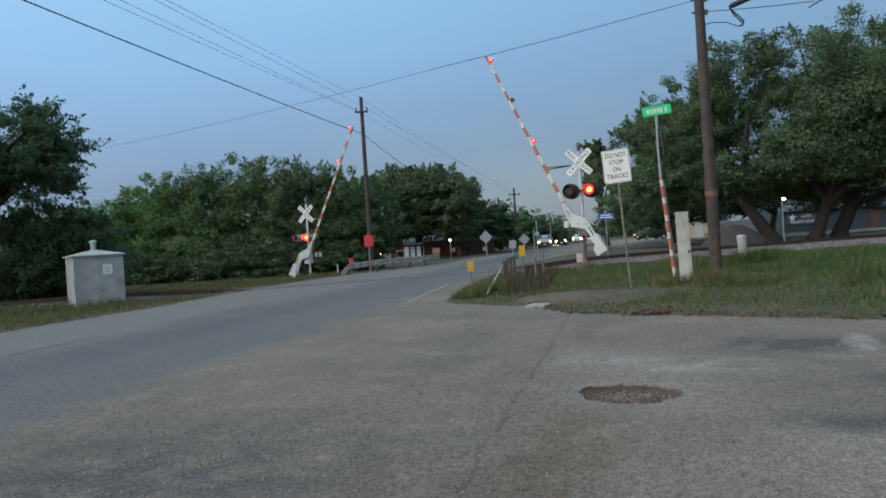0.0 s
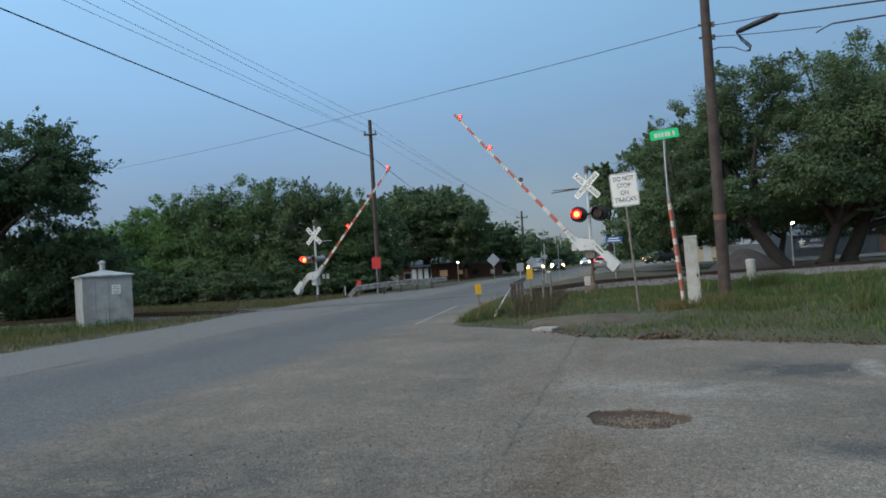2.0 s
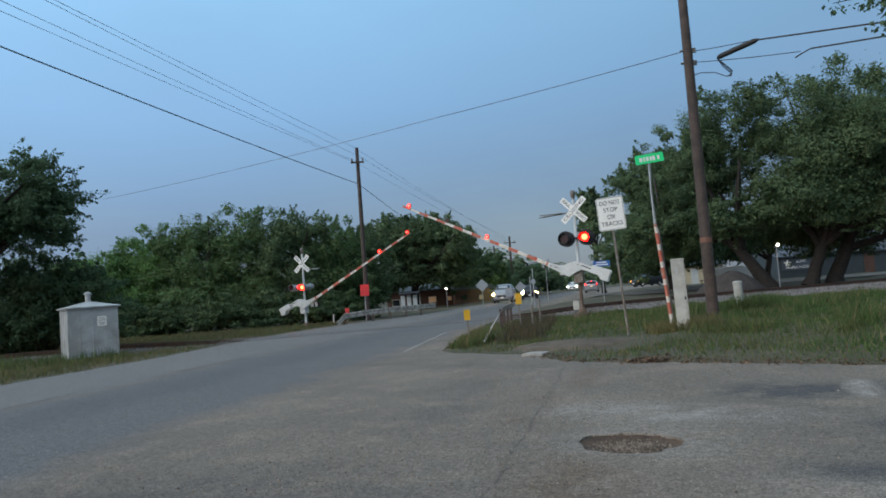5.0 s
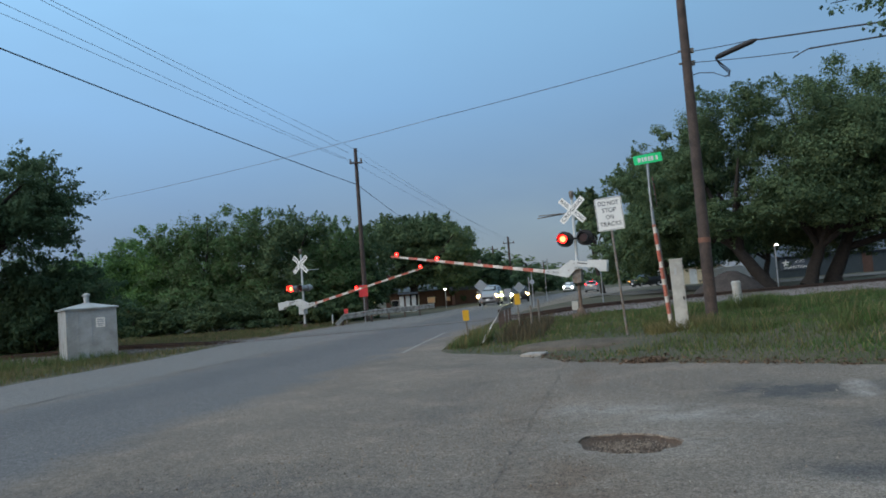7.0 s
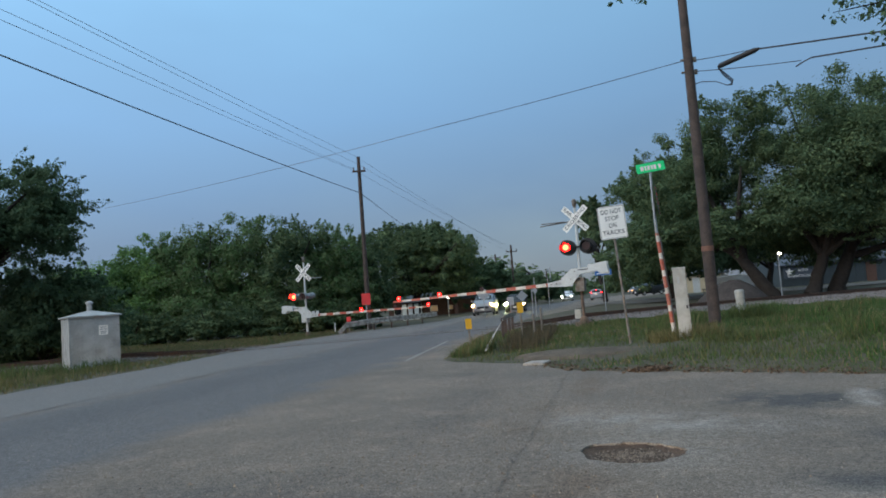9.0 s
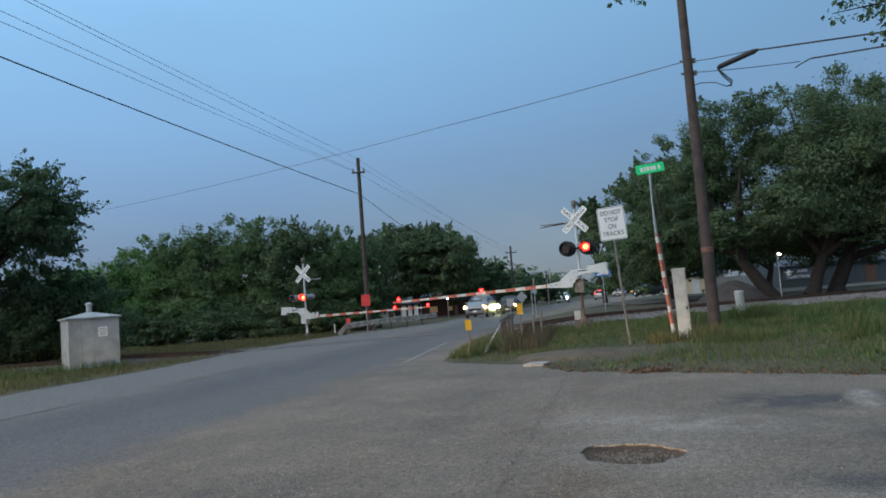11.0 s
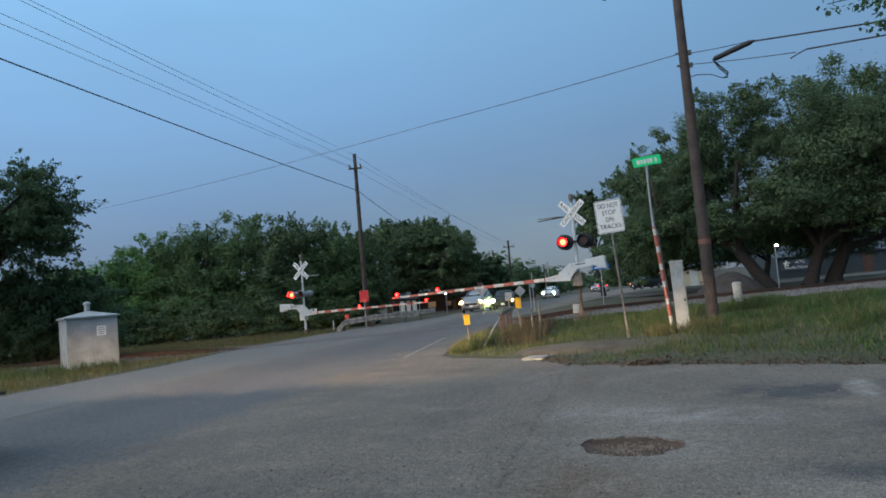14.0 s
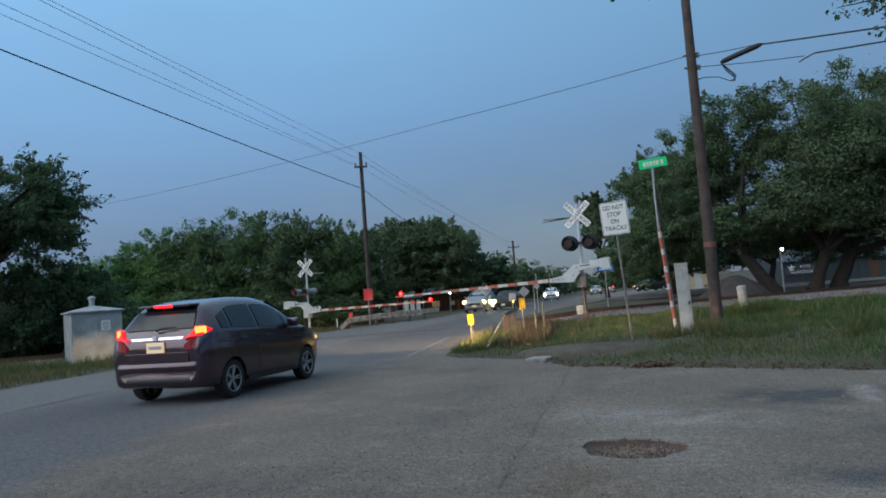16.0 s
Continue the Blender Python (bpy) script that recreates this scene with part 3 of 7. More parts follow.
while x < 70:
    d = float(road_distance(np.array([x]), np.array([track_y(x)]))[0])
    if d > 0.4:
        part("tie", tie, TIE_WOOD, track, m=Matrix.Translation((x, track_y(x), rail_top(x) - 0.235)) @ Matrix.Rotation(TRACK_TURN, 4, "Z"))
    x += 0.62 if abs(x) < 40 else 1.2
# concrete panels between the rails on the road
k = 0
for x in np.arange(-7.2, 3.4, 2.1):
    panel = Shape().box((0, 0, 0), (2.06, 1.30, 0.12))
    part("crossing_panel", panel, LEVEL_CROSS, track, m=Matrix.Translation((x, track_y(x), -0.05)) @ Matrix.Rotation(TRACK_TURN, 4, "Z"), bevel=0.01)


def scatter_stones(name, places, size, material, label, category, seed):
    rnd = np.random.RandomState(seed)
    n = len(places)
    base = np.array([(1, 0, 0), (-1, 0, 0), (0, 1, 0), (0, -1, 0), (0, 0, 1), (0, 0, -0.6)], float)
    faces = np.array([(0, 2, 4), (2, 1, 4), (1, 3, 4), (3, 0, 4), (2, 0, 5), (1, 2, 5), (3, 1, 5), (0, 3, 5)])
    sc = rnd.uniform(0.5, 1.3, (n, 1, 1)) * size * rnd.uniform(0.6, 1.2, (n, 1, 3))
    ang = rnd.uniform(0, 6.283, n)
    v = base[None] * sc * rnd.uniform(0.75, 1.2, (n, 6, 1))
    c, q = np.cos(ang)[:, None], np.sin(ang)[:, None]
    v = np.stack([v[..., 0] * c - v[..., 1] * q, v[..., 0] * q + v[..., 1] * c, v[..., 2]], -1) + np.asarray(places)[:, None, :]
    f = (faces[None] + 6 * np.arange(n)[:, None, None]).reshape(-1, 3)
    me = bpy.data.meshes.new(name)
    me.from_pydata(v.reshape(-1, 3).tolist(), [], f.tolist())
    me.materials.append(material)
    return thing(name, label, category, kind="stuff", data=me)


rs = np.random.RandomState(3)
xs = rs.uniform(-26, 36, 56000)
w = rs.normal(0, 1.9, 56000)
ys = track_y(xs) + w
keep = (road_distance(xs, ys) > 0.25) & (np.abs(w) < np.where(xs > 0, 4.4, 3.0))
xs, ys, w = xs[keep][:30000], ys[keep][:30000], np.abs(w[keep][:30000])
zs = ground_z(xs, ys)
crest = np.interp(xs, RAIL_X, RAIL_Z) - 0.16
zs = np.maximum(zs, np.where(w < 1.4, crest, zs + np.maximum(0, (crest - zs) * (1 - (w - 1.4) / 2.2))))
pl = np.c_[xs, ys, zs]
scatter_stones("ballast", pl, 0.055, BALLAST, "grey-brown crushed stone ballast along the track", "ballast", 5)
# bank of stone under the ties
s = Shape()
vs = []
xs = np.linspace(-60, 100, 161)
for x in xs:
    for w, k in ((-3.5, 0), (-1.5, 1), (1.5, 1), (3.5, 0)):
        p = Vector((x, track_y(x), 0)) + track_side * w
        g = gz(p.x, p.y)
        d = float(road_distance(np.array([p.x]), np.array([p.y]))[0])
        top = rail_top(x) - 0.17 if d > 0.2 else -0.12
        vs.append((p.x, p.y, max(top, g - 0.05) if k else (g - 0.03 if d > 0 else -0.14)))
s.add(vs, [(4 * i + k, 4 * i + k + 1, 4 * i + k + 5, 4 * i + k + 4) for i in range(len(xs) - 1) for k in range(3)])
thing("ballast_bank", "low bank of grey-brown stone under the ties", "ballast", kind="structure", data=s.mesh("ballast_bank", [BALLAST]))


# ---------------------------------------------------------------- crossing signals
PERIOD, FIRST = 0.5935, 0.57          # the lamps swap every PERIOD seconds, first at FIRST
FLASHERS = []                         # (lamp, home pose, which of the pair)
ARMS = []


def crossing_signal(m, side, label, arm_len, pivot, lamp_z, lamp_shift, lamp_gap, mast_h, buck_z, crossed_front):
    """Mast with flashing lamps, crossbuck and a lowering gate. Local +x runs along the lowered arm."""
    sig = thing("crossing_signal", label, "crossing signal", m, group="crossing signals")
    front = pose(0, 0, 0, 0, 0, 180) if side > 0 else Matrix()
    part("mast", Shape().tube([(0, 0, pivot[2] - 0.2), (0, 0, mast_h)], 0.055, 12), WHITE_PAINT, sig, "white-painted steel mast", smooth=True)
    part("mast_foot", Shape().tube([(0, 0, 0.05), (0, 0, pivot[2] - 0.2)], 0.062, 12), RUSTY_MAST if side > 0 else WHITE_PAINT, sig, "grimy rust-stained lower mast" if side > 0 else "white-painted lower mast", smooth=True)
    if side > 0:
        part("junction_box", Shape().box((0.22, -0.12 * side, 0.36), (0.24, 0.20, 0.34)), PED_PAINT, sig, "small dirty junction box", bevel=0.012)
    base = Shape().tube([(0, 0, -0.25), (0, 0, 0.07)], [0.34, 0.32], 14).tube([(0, 0, 0.07), (0, 0, 0.2), (0, 0, 0.28)], [0.17, 0.14, 0.07], 12)
    part("foundation", base, RUSTY_MAST, sig, "grimy brown cast-iron mast base", smooth=True)
    part("bell", Shape().tube([(0, 0, mast_h), (0, 0, mast_h + 0.06)], 0.05, 10).tube([(0, 0, mast_h + 0.05), (0, 0, mast_h + 0.12), (0, 0, mast_h + 0.3), (0, 0, mast_h + 0.34)], [0.05, 0.085, 0.10, 0.06], 14),
         POST_STEEL, sig, "weathered crossing bell", smooth=True)
    # crossbuck
    for k, turn in enumerate((-45, 45)):
        b = Shape().plate(rounded(1.22, 0.228, 0.03), 0.008)
        mm = front @ pose(0, -0.085 - 0.012 * (1 - k), buck_z) @ pose(0, 0, 0, 0, turn, 0)
        blade = part("crossbuck_blade", b, SIGN_WHITE if crossed_front else WHITE_PAINT, sig, "white crossbuck blade", m=mm)
        if crossed_front:
            if k == 0:
                for t, w, x in (("CROSSING", 1.06, 0.0),):
                    lettering(t, 0.135, SIGN_BLACK, blade, pose(x, -0.007, 0), width=w)
            else:
                for t, w, x in (("RAIL", 0.40, -0.36), ("ROAD", 0.42, 0.36)):
                    lettering(t, 0.135, SIGN_BLACK, blade, pose(x, -0.007, 0), width=w)
    # lamps
    bar = Shape().tube([(lamp_shift - lamp_gap / 2, 0, 0), (lamp_shift + lamp_gap / 2, 0, 0)], 0.035, 8)
    part("lamp_crossarm", bar, BLACK_PAINT if side > 0 else WHITE_PAINT, sig, m=front @ pose(0, -0.1, lamp_z), smooth=True)
    for k in (0, 1):
        x = lamp_shift + (-lamp_gap / 2 if k == 0 else lamp_gap / 2)
        h = Shape().plate(disc(0.29 if side > 0 else 0.18, 28), 0.02).tube([(0, 0.02, 0), (0, 0.2, 0)], [0.15, 0.1], 14)
        vs, fs = [], []
        n = 18
        for j in range(n + 1):
            a = radians(-25 + 230 * j / n)
            for r, y in ((0.175, -0.01), (0.195, -0.36), (0.202, -0.36), (0.182, -0.01)):
                vs.append((r * math.cos(a), y, r * math.sin(a)))
        for j in range(n):
            for q in range(4):
                fs.append((4 * j + q, 4 * j + (q + 1) % 4, 4 * j + 4 + (q + 1) % 4, 4 * j + 4 + q))
        h.add(vs, fs)
        vs, fs = [], []
        for j in range(24):
            a = 2 * math.pi * j / 24
            for r, y in ((0.172, -0.008), (0.172, -0.212), (0.160, -0.216), (0.182, -0.216), (0.182, -0.008)):
                vs.append((r * math.cos(a), y, r * math.sin(a)))
            for q in (0, 1, 2, 3):
                fs.append((5 * j + q, 5 * j + q + 1, 5 * ((j + 1) % 24) + q + 1, 5 * ((j + 1) % 24) + q))
        h.add(vs, fs)
        head = part("lamp_head", h, BLACK_PAINT if side > 0 else GALV, sig, "black round signal head with a hood" if side > 0 else "grey round signal head with a hood", m=front @ pose(x, -0.16, lamp_z))
        lens = Shape()
        lens.plate(disc(0.15, 24), 0.02, 1, Matrix.Translation((0, 0.012, 0)))
        lens.plate(disc(0.15, 24), 0.016, 0, Matrix.Translation((0, -0.012, 0)))
        lens.plate(disc(0.116, 22), 0.006, 3, Matrix.Translation((0, -0.022, 0)))
        lens.plate(disc(0.092, 20), 0.006, 2, Matrix.Translation((0, -0.027, 0)))
        lens.plate(disc(0.168, 24), 0.006, 4)
        lamp = part("lens", lens, [LENS_LIT, LENS_DARK, LENS_CORE, LENS_EDGE, BLACK_PAINT], head, "round red flashing lens", m=pose(0, -0.19, 0))
        FLASHERS.append((lamp, (0, -0.19, 0), k))
        # the same head for the other direction
        back = part("lamp_head", head.data, BLACK_PAINT, sig, "round signal head facing the other way", m=front @ pose(x, 0.16, lamp_z, 0, 0, 180))
        part("lens", Shape().plate(disc(0.15, 20), 0.02), LENS_DARK, back, m=pose(0, -0.05, 0))
    # gate mechanism
    py = side * 0.30
    part("gate_mechanism", Shape().box((0, py * 0.3, pivot[2] - 0.10), (0.34, 0.36, 0.52)).tube([(pivot[0], -0.1, pivot[2]), (pivot[0], py + 0.05 * side, pivot[2])], 0.06, 10),
         POST_STEEL if side > 0 else WHITE_PAINT, sig, "weathered steel gate mechanism box" if side > 0 else "white gate mechanism box", bevel=0.015)
    x0, x1, n = 0.62, arm_len, 17

    def bar(a, b, grow):
        ha, hb = (0.066 - 0.030 * (x - x0) / (x1 - x0) + grow for x in (a, b))
        y = 0.028 + grow
        return Shape().add([(a, -y, -ha), (a, y, -ha), (a, y, ha), (a, -y, ha), (b, -y, -hb), (b, y, -hb), (b, y, hb), (b, -y, hb)],
                           [(0, 4, 5, 1), (1, 5, 6, 2), (2, 6, 7, 3), (3, 7, 4, 0), (0, 1, 2, 3), (4, 7, 6, 5)])

    gate = part("gate_arm", bar(x0, x1, 0.0), STRIPE_WHITE, sig, "red and white striped gate arm", m=pose(pivot[0], py, pivot[2]))
    for i in range(0, n, 2):
        part("red_stripe", bar(x0 + (x1 - x0) * i / n, x0 + (x1 - x0) * (i + 1) / n, 0.003), STRIPE_RED, gate, "red reflective band")
    for x in (0.40, 0.66):
        bx = part("relay_box", Shape().box((x, -0.16 * side, pivot[2] + 0.10), (0.20, 0.16, 0.26)), WHITE_PAINT, sig, "small white relay box", bevel=0.012)
        # shade along the box's lower and side edge, made of black strips
        part("box_edge", Shape().box((x, -0.16 * side, pivot[2] - 0.045), (0.215, 0.17, 0.02)).box((x + 0.105, -0.16 * side, pivot[2] + 0.10), (0.012, 0.165, 0.27)), BLACK_PAINT, bx, "black strips painted as the shaded box edges")
    br = Shape()
    for q in (-0.09, 0.09):
        br.plate([(0.95, -0.07), (0.95, 0.07), (0.45, 0.13), (0.22, 0.34), (0.0, 0.50), (-0.25, 0.50), (-0.75, 0.50), (-0.75, 0.34), (-0.3, 0.28), (-0.1, 0.06), (0.05, -0.14), (0.4, -0.12)], 0.02, 0, Matrix.Translation((0, q, 0)))
    br.box((0.55, 0, 0), (0.3, 0.2, 0.06)).box((-0.2, 0, 0.24), (0.1, 0.2, 0.1))
    bracket = part("arm_bracket", br, WHITE_PAINT, gate, "white steel arm bracket")
    for q in (-0.103, 0.103):
        part("slot", Shape().plate(rounded(0.42, 0.035, 0.016, 4), 0.004), BLACK_PAINT, bracket, "dark slot", m=pose(-0.45, q, 0.43))
        for x, z in ((0.82, 0.0), (0.60, 0.02), (0.05, 0.12), (-0.12, 0.40), (-0.68, 0.42)):
            part("bolt", Shape().tube([(x, q * 0.98, z), (x, q * 1.16, z)], 0.022, 8), POST_STEEL, bracket)
    cw = Shape()
    for q in (-0.14, 0.14):
        cw.plate([(-0.62, 0.30), (-0.62, 0.58), (-1.32, 0.64), (-1.36, 0.22), (-1.1, 0.2), (-0.95, 0.32)], 0.06, 0, Matrix.Translation((0, q, 0)))
    cw.box((-1.18, 0, 0.42), (0.25, 0.28, 0.28))
    part("counterweight", cw, WHITE_PAINT, gate, "white counterweight plates", bevel=0.008)
    for k, x in ((2, x1 - 0.25 if side > 0 else x1 - 0.1), (0, x1 - 2.05 if side > 0 else x1 - 4.0), (1, x1 - 3.85 if side > 0 else x1 - 2.0)):
        g = Shape()
        g.tube([(0, 0.03, 0), (0, -0.03, 0)], 0.085, 14, 0)
        g.plate(disc(0.07, 16), 0.01, 1, Matrix.Translation((0, -0.036 if side < 0 else 0.036, 0)))
        g.plate(disc(0.038, 14), 0.006, 2, Matrix.Translation((0, -0.044 if side < 0 else 0.044, 0)))
        if k == 2:
            g.plate(disc(0.07, 16), 0.01, 1, Matrix.Translation((0, 0.036 if side < 0 else -0.036, 0)))
        home = (x, 0.0, 0.115)
        lamp = part("gate_lamp", g, [LENS_DARK, LENS_LIT, GATE_CORE], gate, "small red gate lamp", m=pose(*home))
        if k < 2:
            FLASHERS.append((lamp, home, k))
    ARMS.append((gate, (pivot[0], py, pivot[2])))
    return sig


near_signal = crossing_signal(pose(5.27, 27.5, 0.16, 0, 0, 157), 1, "white railway crossing signal with crossbuck and gate on the verge",
                              7.45, (0.22, 0, 1.55), 2.86, 0.0, 0.76, 4.32, 3.92, True)
far_signal = crossing_signal(pose(-7.46, 41.0, -0.02, 0, 0, -23), -1, "railway crossing signal with lowering gate beside the far lane",
                             7.6, (0.05, 0, 1.16), 2.24, -0.20, 0.64, 4.1, 3.55, True)
part("side_arm", Shape().tube([(0.05, 0, 3.22), (1.15, -0.05, 3.20)], [0.03, 0.02], 6), GALV, far_signal, "thin grey steel side arm")
# thin arm that stands out from the near mast
part("side_arm", Shape().tube([(0.05, 0, 3.85), (1.35, 0.1, 3.75)], [0.03, 0.02], 6).box((0.85, 0.08, 3.84), (0.9, 0.16, 0.02)), POST_STEEL, near_signal, "thin grey steel side arm")


# ---------------------------------------------------------------- road signs
def sign_post(parent, h, r=0.03, lean=(0, 0), mat=POST_STEEL, foot=-0.3):
    return part("post", Shape().tube([(0, 0, foot), (lean[0], lean[1], h)], r, 10), mat, parent, smooth=True)


stop_sign = thing("regulatory_sign", "white black-lettered no-stopping sign on a thin steel post", "road sign", pose(4.21, 16.8, 0.26, 0, -3.3, -12))
sign_post(stop_sign, 2.9, 0.028)
pl_ = part("sign_plate", Shape().plate(rounded(0.61, 0.762, 0.045), 0.006), [SIGN_WHITE], stop_sign, "white sign plate", m=pose(0, -0.036, 2.62))
border = Shape()
o, i_ = rounded(0.585, 0.737, 0.036), rounded(0.567, 0.719, 0.03)
n = len(o)
border.add([(x, 0, z) for x, z in o] + [(x, 0, z) for x, z in i_], [(k, (k + 1) % n, (k + 1) % n + n, k + n) for k in range(n)])
part("border", border, SIGN_BLACK, pl_, "black border line", m=pose(0, -0.005, 0))
for t, w, z in (("DO NOT", 0.46, 0.245), ("STOP", 0.31, 0.085), ("ON", 0.17, -0.075), ("TRACKS", 0.48, -0.235)):
    lettering(t, 0.105, SIGN_BLACK, pl_, pose(0, -0.006, z), width=w)

street = thing("street_name_sign", "green street name sign on a post with red and white bands", "street sign", pose(5.23, 16.8, 0.26, 0, -4.5, 0))
hs = 2.30
sleeve = part("post_sleeve", Shape().tube([(0, 0, 0), (0, 0, hs)], 0.040, 10), STRIPE_WHITE, street, "white reflective post sleeve", smooth=True)
for k in range(6):
    z = 0.30 + 0.40 * k
    part("red_band", Shape().tube([(0, 0, z - 0.06), (0, 0, min(z + 0.20, hs))], 0.0425, 10), STRIPE_RED, sleeve, "red reflective band", smooth=True)
part("post", Shape().tube([(0, 0, 2.3), (0.01, 0, 2.55), (0.04, 0, 3.05), (0.095, 0, 3.72)], [0.034, 0.034, 0.03, 0.03], 10), GALV, street, smooth=True)
part("post_foot", Shape().tube([(0.06, 0.03, -0.3), (0.06, 0.03, 2.2)], 0.022, 8), POST_STEEL, street)
blade = part("name_plate", Shape().plate(rounded(0.66, 0.215, 0.03), 0.008), SIGN_GREEN, street, "green name plate", m=pose(0.11, -0.03, 3.82, 0, -1.5, 0))
for x, w in ((-0.20, 0.07), (-0.12, 0.04), (-0.05, 0.06), (0.03, 0.05), (0.10, 0.06), (0.21, 0.05)):
    part("legend_bar", Shape().box((x, -0.006, -0.005), (w, 0.004, 0.10)), SIGN_WHITE, blade, "pale unreadable stroke")
part("bracket", Shape().box((0, 0, 0), (0.05, 0.05, 0.12)), GALV, street, m=pose(0.095, 0, 3.70), bevel=0.006)
octo = [(0.38 * math.cos(radians(22.5 + 45 * k)) * 1.0, 0.38 * math.sin(radians(22.5 + 45 * k))) for k in range(8)]
part("stop_plate", Shape().plate(octo, 0.006, 0).plate([(x * 0.97, z * 0.97) for x, z in octo], 0.004, 1, Matrix.Translation((0, -0.005, 0))), [BLACK_PAINT, SIGN_RED_AND_LIT], street, "dark octagonal stop plate seen nearly edge-on",
     m=pose(0.16, 0.06, 3.05, 0, 4, 74))

ped = thing("utility_pedestal", "weathered pale grey steel utility box standing in the grass", "utility box", pose(5.20, 15.9, 0.24, 0, -1.0, -18))
part("body", Shape().box((0, 0, 0.68), (0.27, 0.22, 1.5)), PED_PAINT, ped, bevel=0.012)
part("cap", Shape().box((0, 0, 1.45), (0.285, 0.24, 0.05)), PED_PAINT, ped, "flat cap", bevel=0.008)
part("door", Shape().box((-0.02, -0.115, 0.72), (0.21, 0.012, 1.25)), PED_PAINT, ped, "pale door panel", bevel=0.003)
part("placard", Shape().box((-0.03, -0.124, 1.2), (0.05, 0.006, 0.14)), SIGN_BACK, ped)
part("hasp", Shape().box((0.09, -0.124, 0.62), (0.03, 0.02, 0.07)), BLACK_PAINT, ped)
for z in (0.3, 0.85, 1.3):
    part("hinge", Shape().tube([(0.135, -0.115, z - 0.04), (0.135, -0.115, z + 0.04)], 0.014, 8), POST_STEEL, ped)

bol = thing("bollard", "pale grey-green marker bollard in the grass", "bollard", pose(8.36, 20.6, 0.24, 0, -2, 0))
part("body", Shape().tube([(0, 0, -0.2), (0, 0, 0.72), (0, 0, 0.74)], [0.115, 0.12, 0.12], 16), PED_PAINT, bol, smooth=True)
part("cap", Shape().tube([(0, 0, 0.74), (0, 0, 0.80), (0, 0, 0.84)], [0.128, 0.128, 0.09], 16), PED_PAINT, bol, "rounded cap", smooth=True)


def marker(x, y, h, w, ph, turn):
    mk = thing("object_marker", "small yellow reflector plate on a post in tall grass", "road marker", pose(x, y, gz(x, y), 0, -1.5, turn), group="guardrail markers")
    part("post", Shape().tube([(0, 0, -0.2), (0, 0, h)], 0.022, 8), POST_STEEL, mk)
    part("plate", Shape().plate(rounded(w, ph, 0.02), 0.006), SIGN_YELLOW, mk, "yellow reflective plate", m=pose(0, -0.028, h - ph / 2))
    return mk


marker(0.72, 20.0, 0.86, 0.17, 0.28, 8)
marker(2.36, 22.0, 1.18, 0.17, 0.32, 2)

# a white sign; the red light of the flashers is put into its colour
reddened_sign = thing("red_lit_sign", "white rectangular road sign coloured by red flasher light, on a post behind the guardrail", "road sign", pose(-4.42, 44.0, 0.0, 0, 0, 5))
sign_post(reddened_sign, 2.25, 0.03, mat=GALV)
part("plate", Shape().plate(rounded(0.52, 0.68, 0.04), 0.006), SIGN_RED_AND_LIT, reddened_sign, "white plate with red flasher light in its colour", m=pose(0, -0.04, 1.85))

dia = thing("warning_sign", "pale diamond sign seen from its bare metal back", "road sign", pose(3.05, 52.0, 0.0, 0, -1, 0))
sign_post(dia, 2.0, 0.03, mat=GALV)
part("plate", Shape().plate(rounded(0.66, 0.66, 0.04), 0.006), SIGN_BACK, dia, "grey aluminium plate", m=pose(0.02, -0.04, 1.67, 0, 45, 0))

blue = thing("blue_street_sign", "blue street name sign with unreadable white lines", "street sign", pose(9.35, 42, 0.1))
sign_post(blue, 2.3, 0.03, mat=GALV)
bp = part("plate", Shape().plate(rounded(0.95, 0.32, 0.03), 0.008), SIGN_BLUE, blue, m=pose(0, -0.04, 2.25))
for z, w in ((0.07, 0.6), (-0.06, 0.72)):
    part("legend_bar", Shape().box((0, -0.008, z), (w, 0.004, 0.06)), SIGN_WHITE, bp, "pale unreadable line")


# ---------------------------------------------------------------- guardrails
def guardrail(name, pts, label, beam=RAIL_BEAM, wave=0.025, face=1, tall=None):
    g = thing(name, label, "guardrail")
    prof = [(0.0, 0.0), (wave, 0.04), (wave, 0.09), (0.0, 0.14), (0.0, 0.17), (wave, 0.22), (wave, 0.27), (0.0, 0.31)]
    s = Shape()
    vs, fs = [], []
    p = [Vector(q) for q in pts]
    for i, q in enumerate(p):
        d = (p[min(i + 1, len(p) - 1)] - p[max(i - 1, 0)])
        d.z = 0
        d.normalize()
        sd = Vector((d.y, -d.x, 0)) * face
        for th in (0, 0.006):
            k_ = tall[i] if tall else 1.0
            vs += [q + sd * (a + 0.08 + th + 0.10 * (1 - k_) * (b / 0.31 - 1)) + Vector((0, 0, (b - 0.31) * k_ - 2 * th * (1 - k_))) for a, b in prof]
    n = len(prof)
    for i in range(len(p) - 1):
        for side in (0, 1):
            o, o2 = i * 2 * n + side * n, (i + 1) * 2 * n + side * n
            for k in range(n - 1):
                fs.append((o + k, o + k + 1, o2 + k + 1, o2 + k))
        for k in (0, n - 1):
            a, b = i * 2 * n + k, (i + 1) * 2 * n + k
            fs.append((a, a + n, b + n, b))
    s.add(vs, fs)
    part("rail_beam", s, beam, g, "corrugated galvanised steel beam")
    length = 0.0
    last = -9
    for a, b in zip(p, p[1:]):
        n = max(1, int((b - a).length / 1.9))
        for k in range(n):
            q = a.lerp(b, k / n)
            if q.z < 0.6:
                continue
            z = gz(q.x, q.y)
            post = Shape().box((0, 0, (q.z - 0.02 + z - 0.25) / 2), (0.10, 0.12, q.z - 0.06 - z + 0.25))
            part("post", post, WOOD_POLE, g, "weathered timber post", m=pose(q.x, q.y, 0), bevel=0.01)
    return g


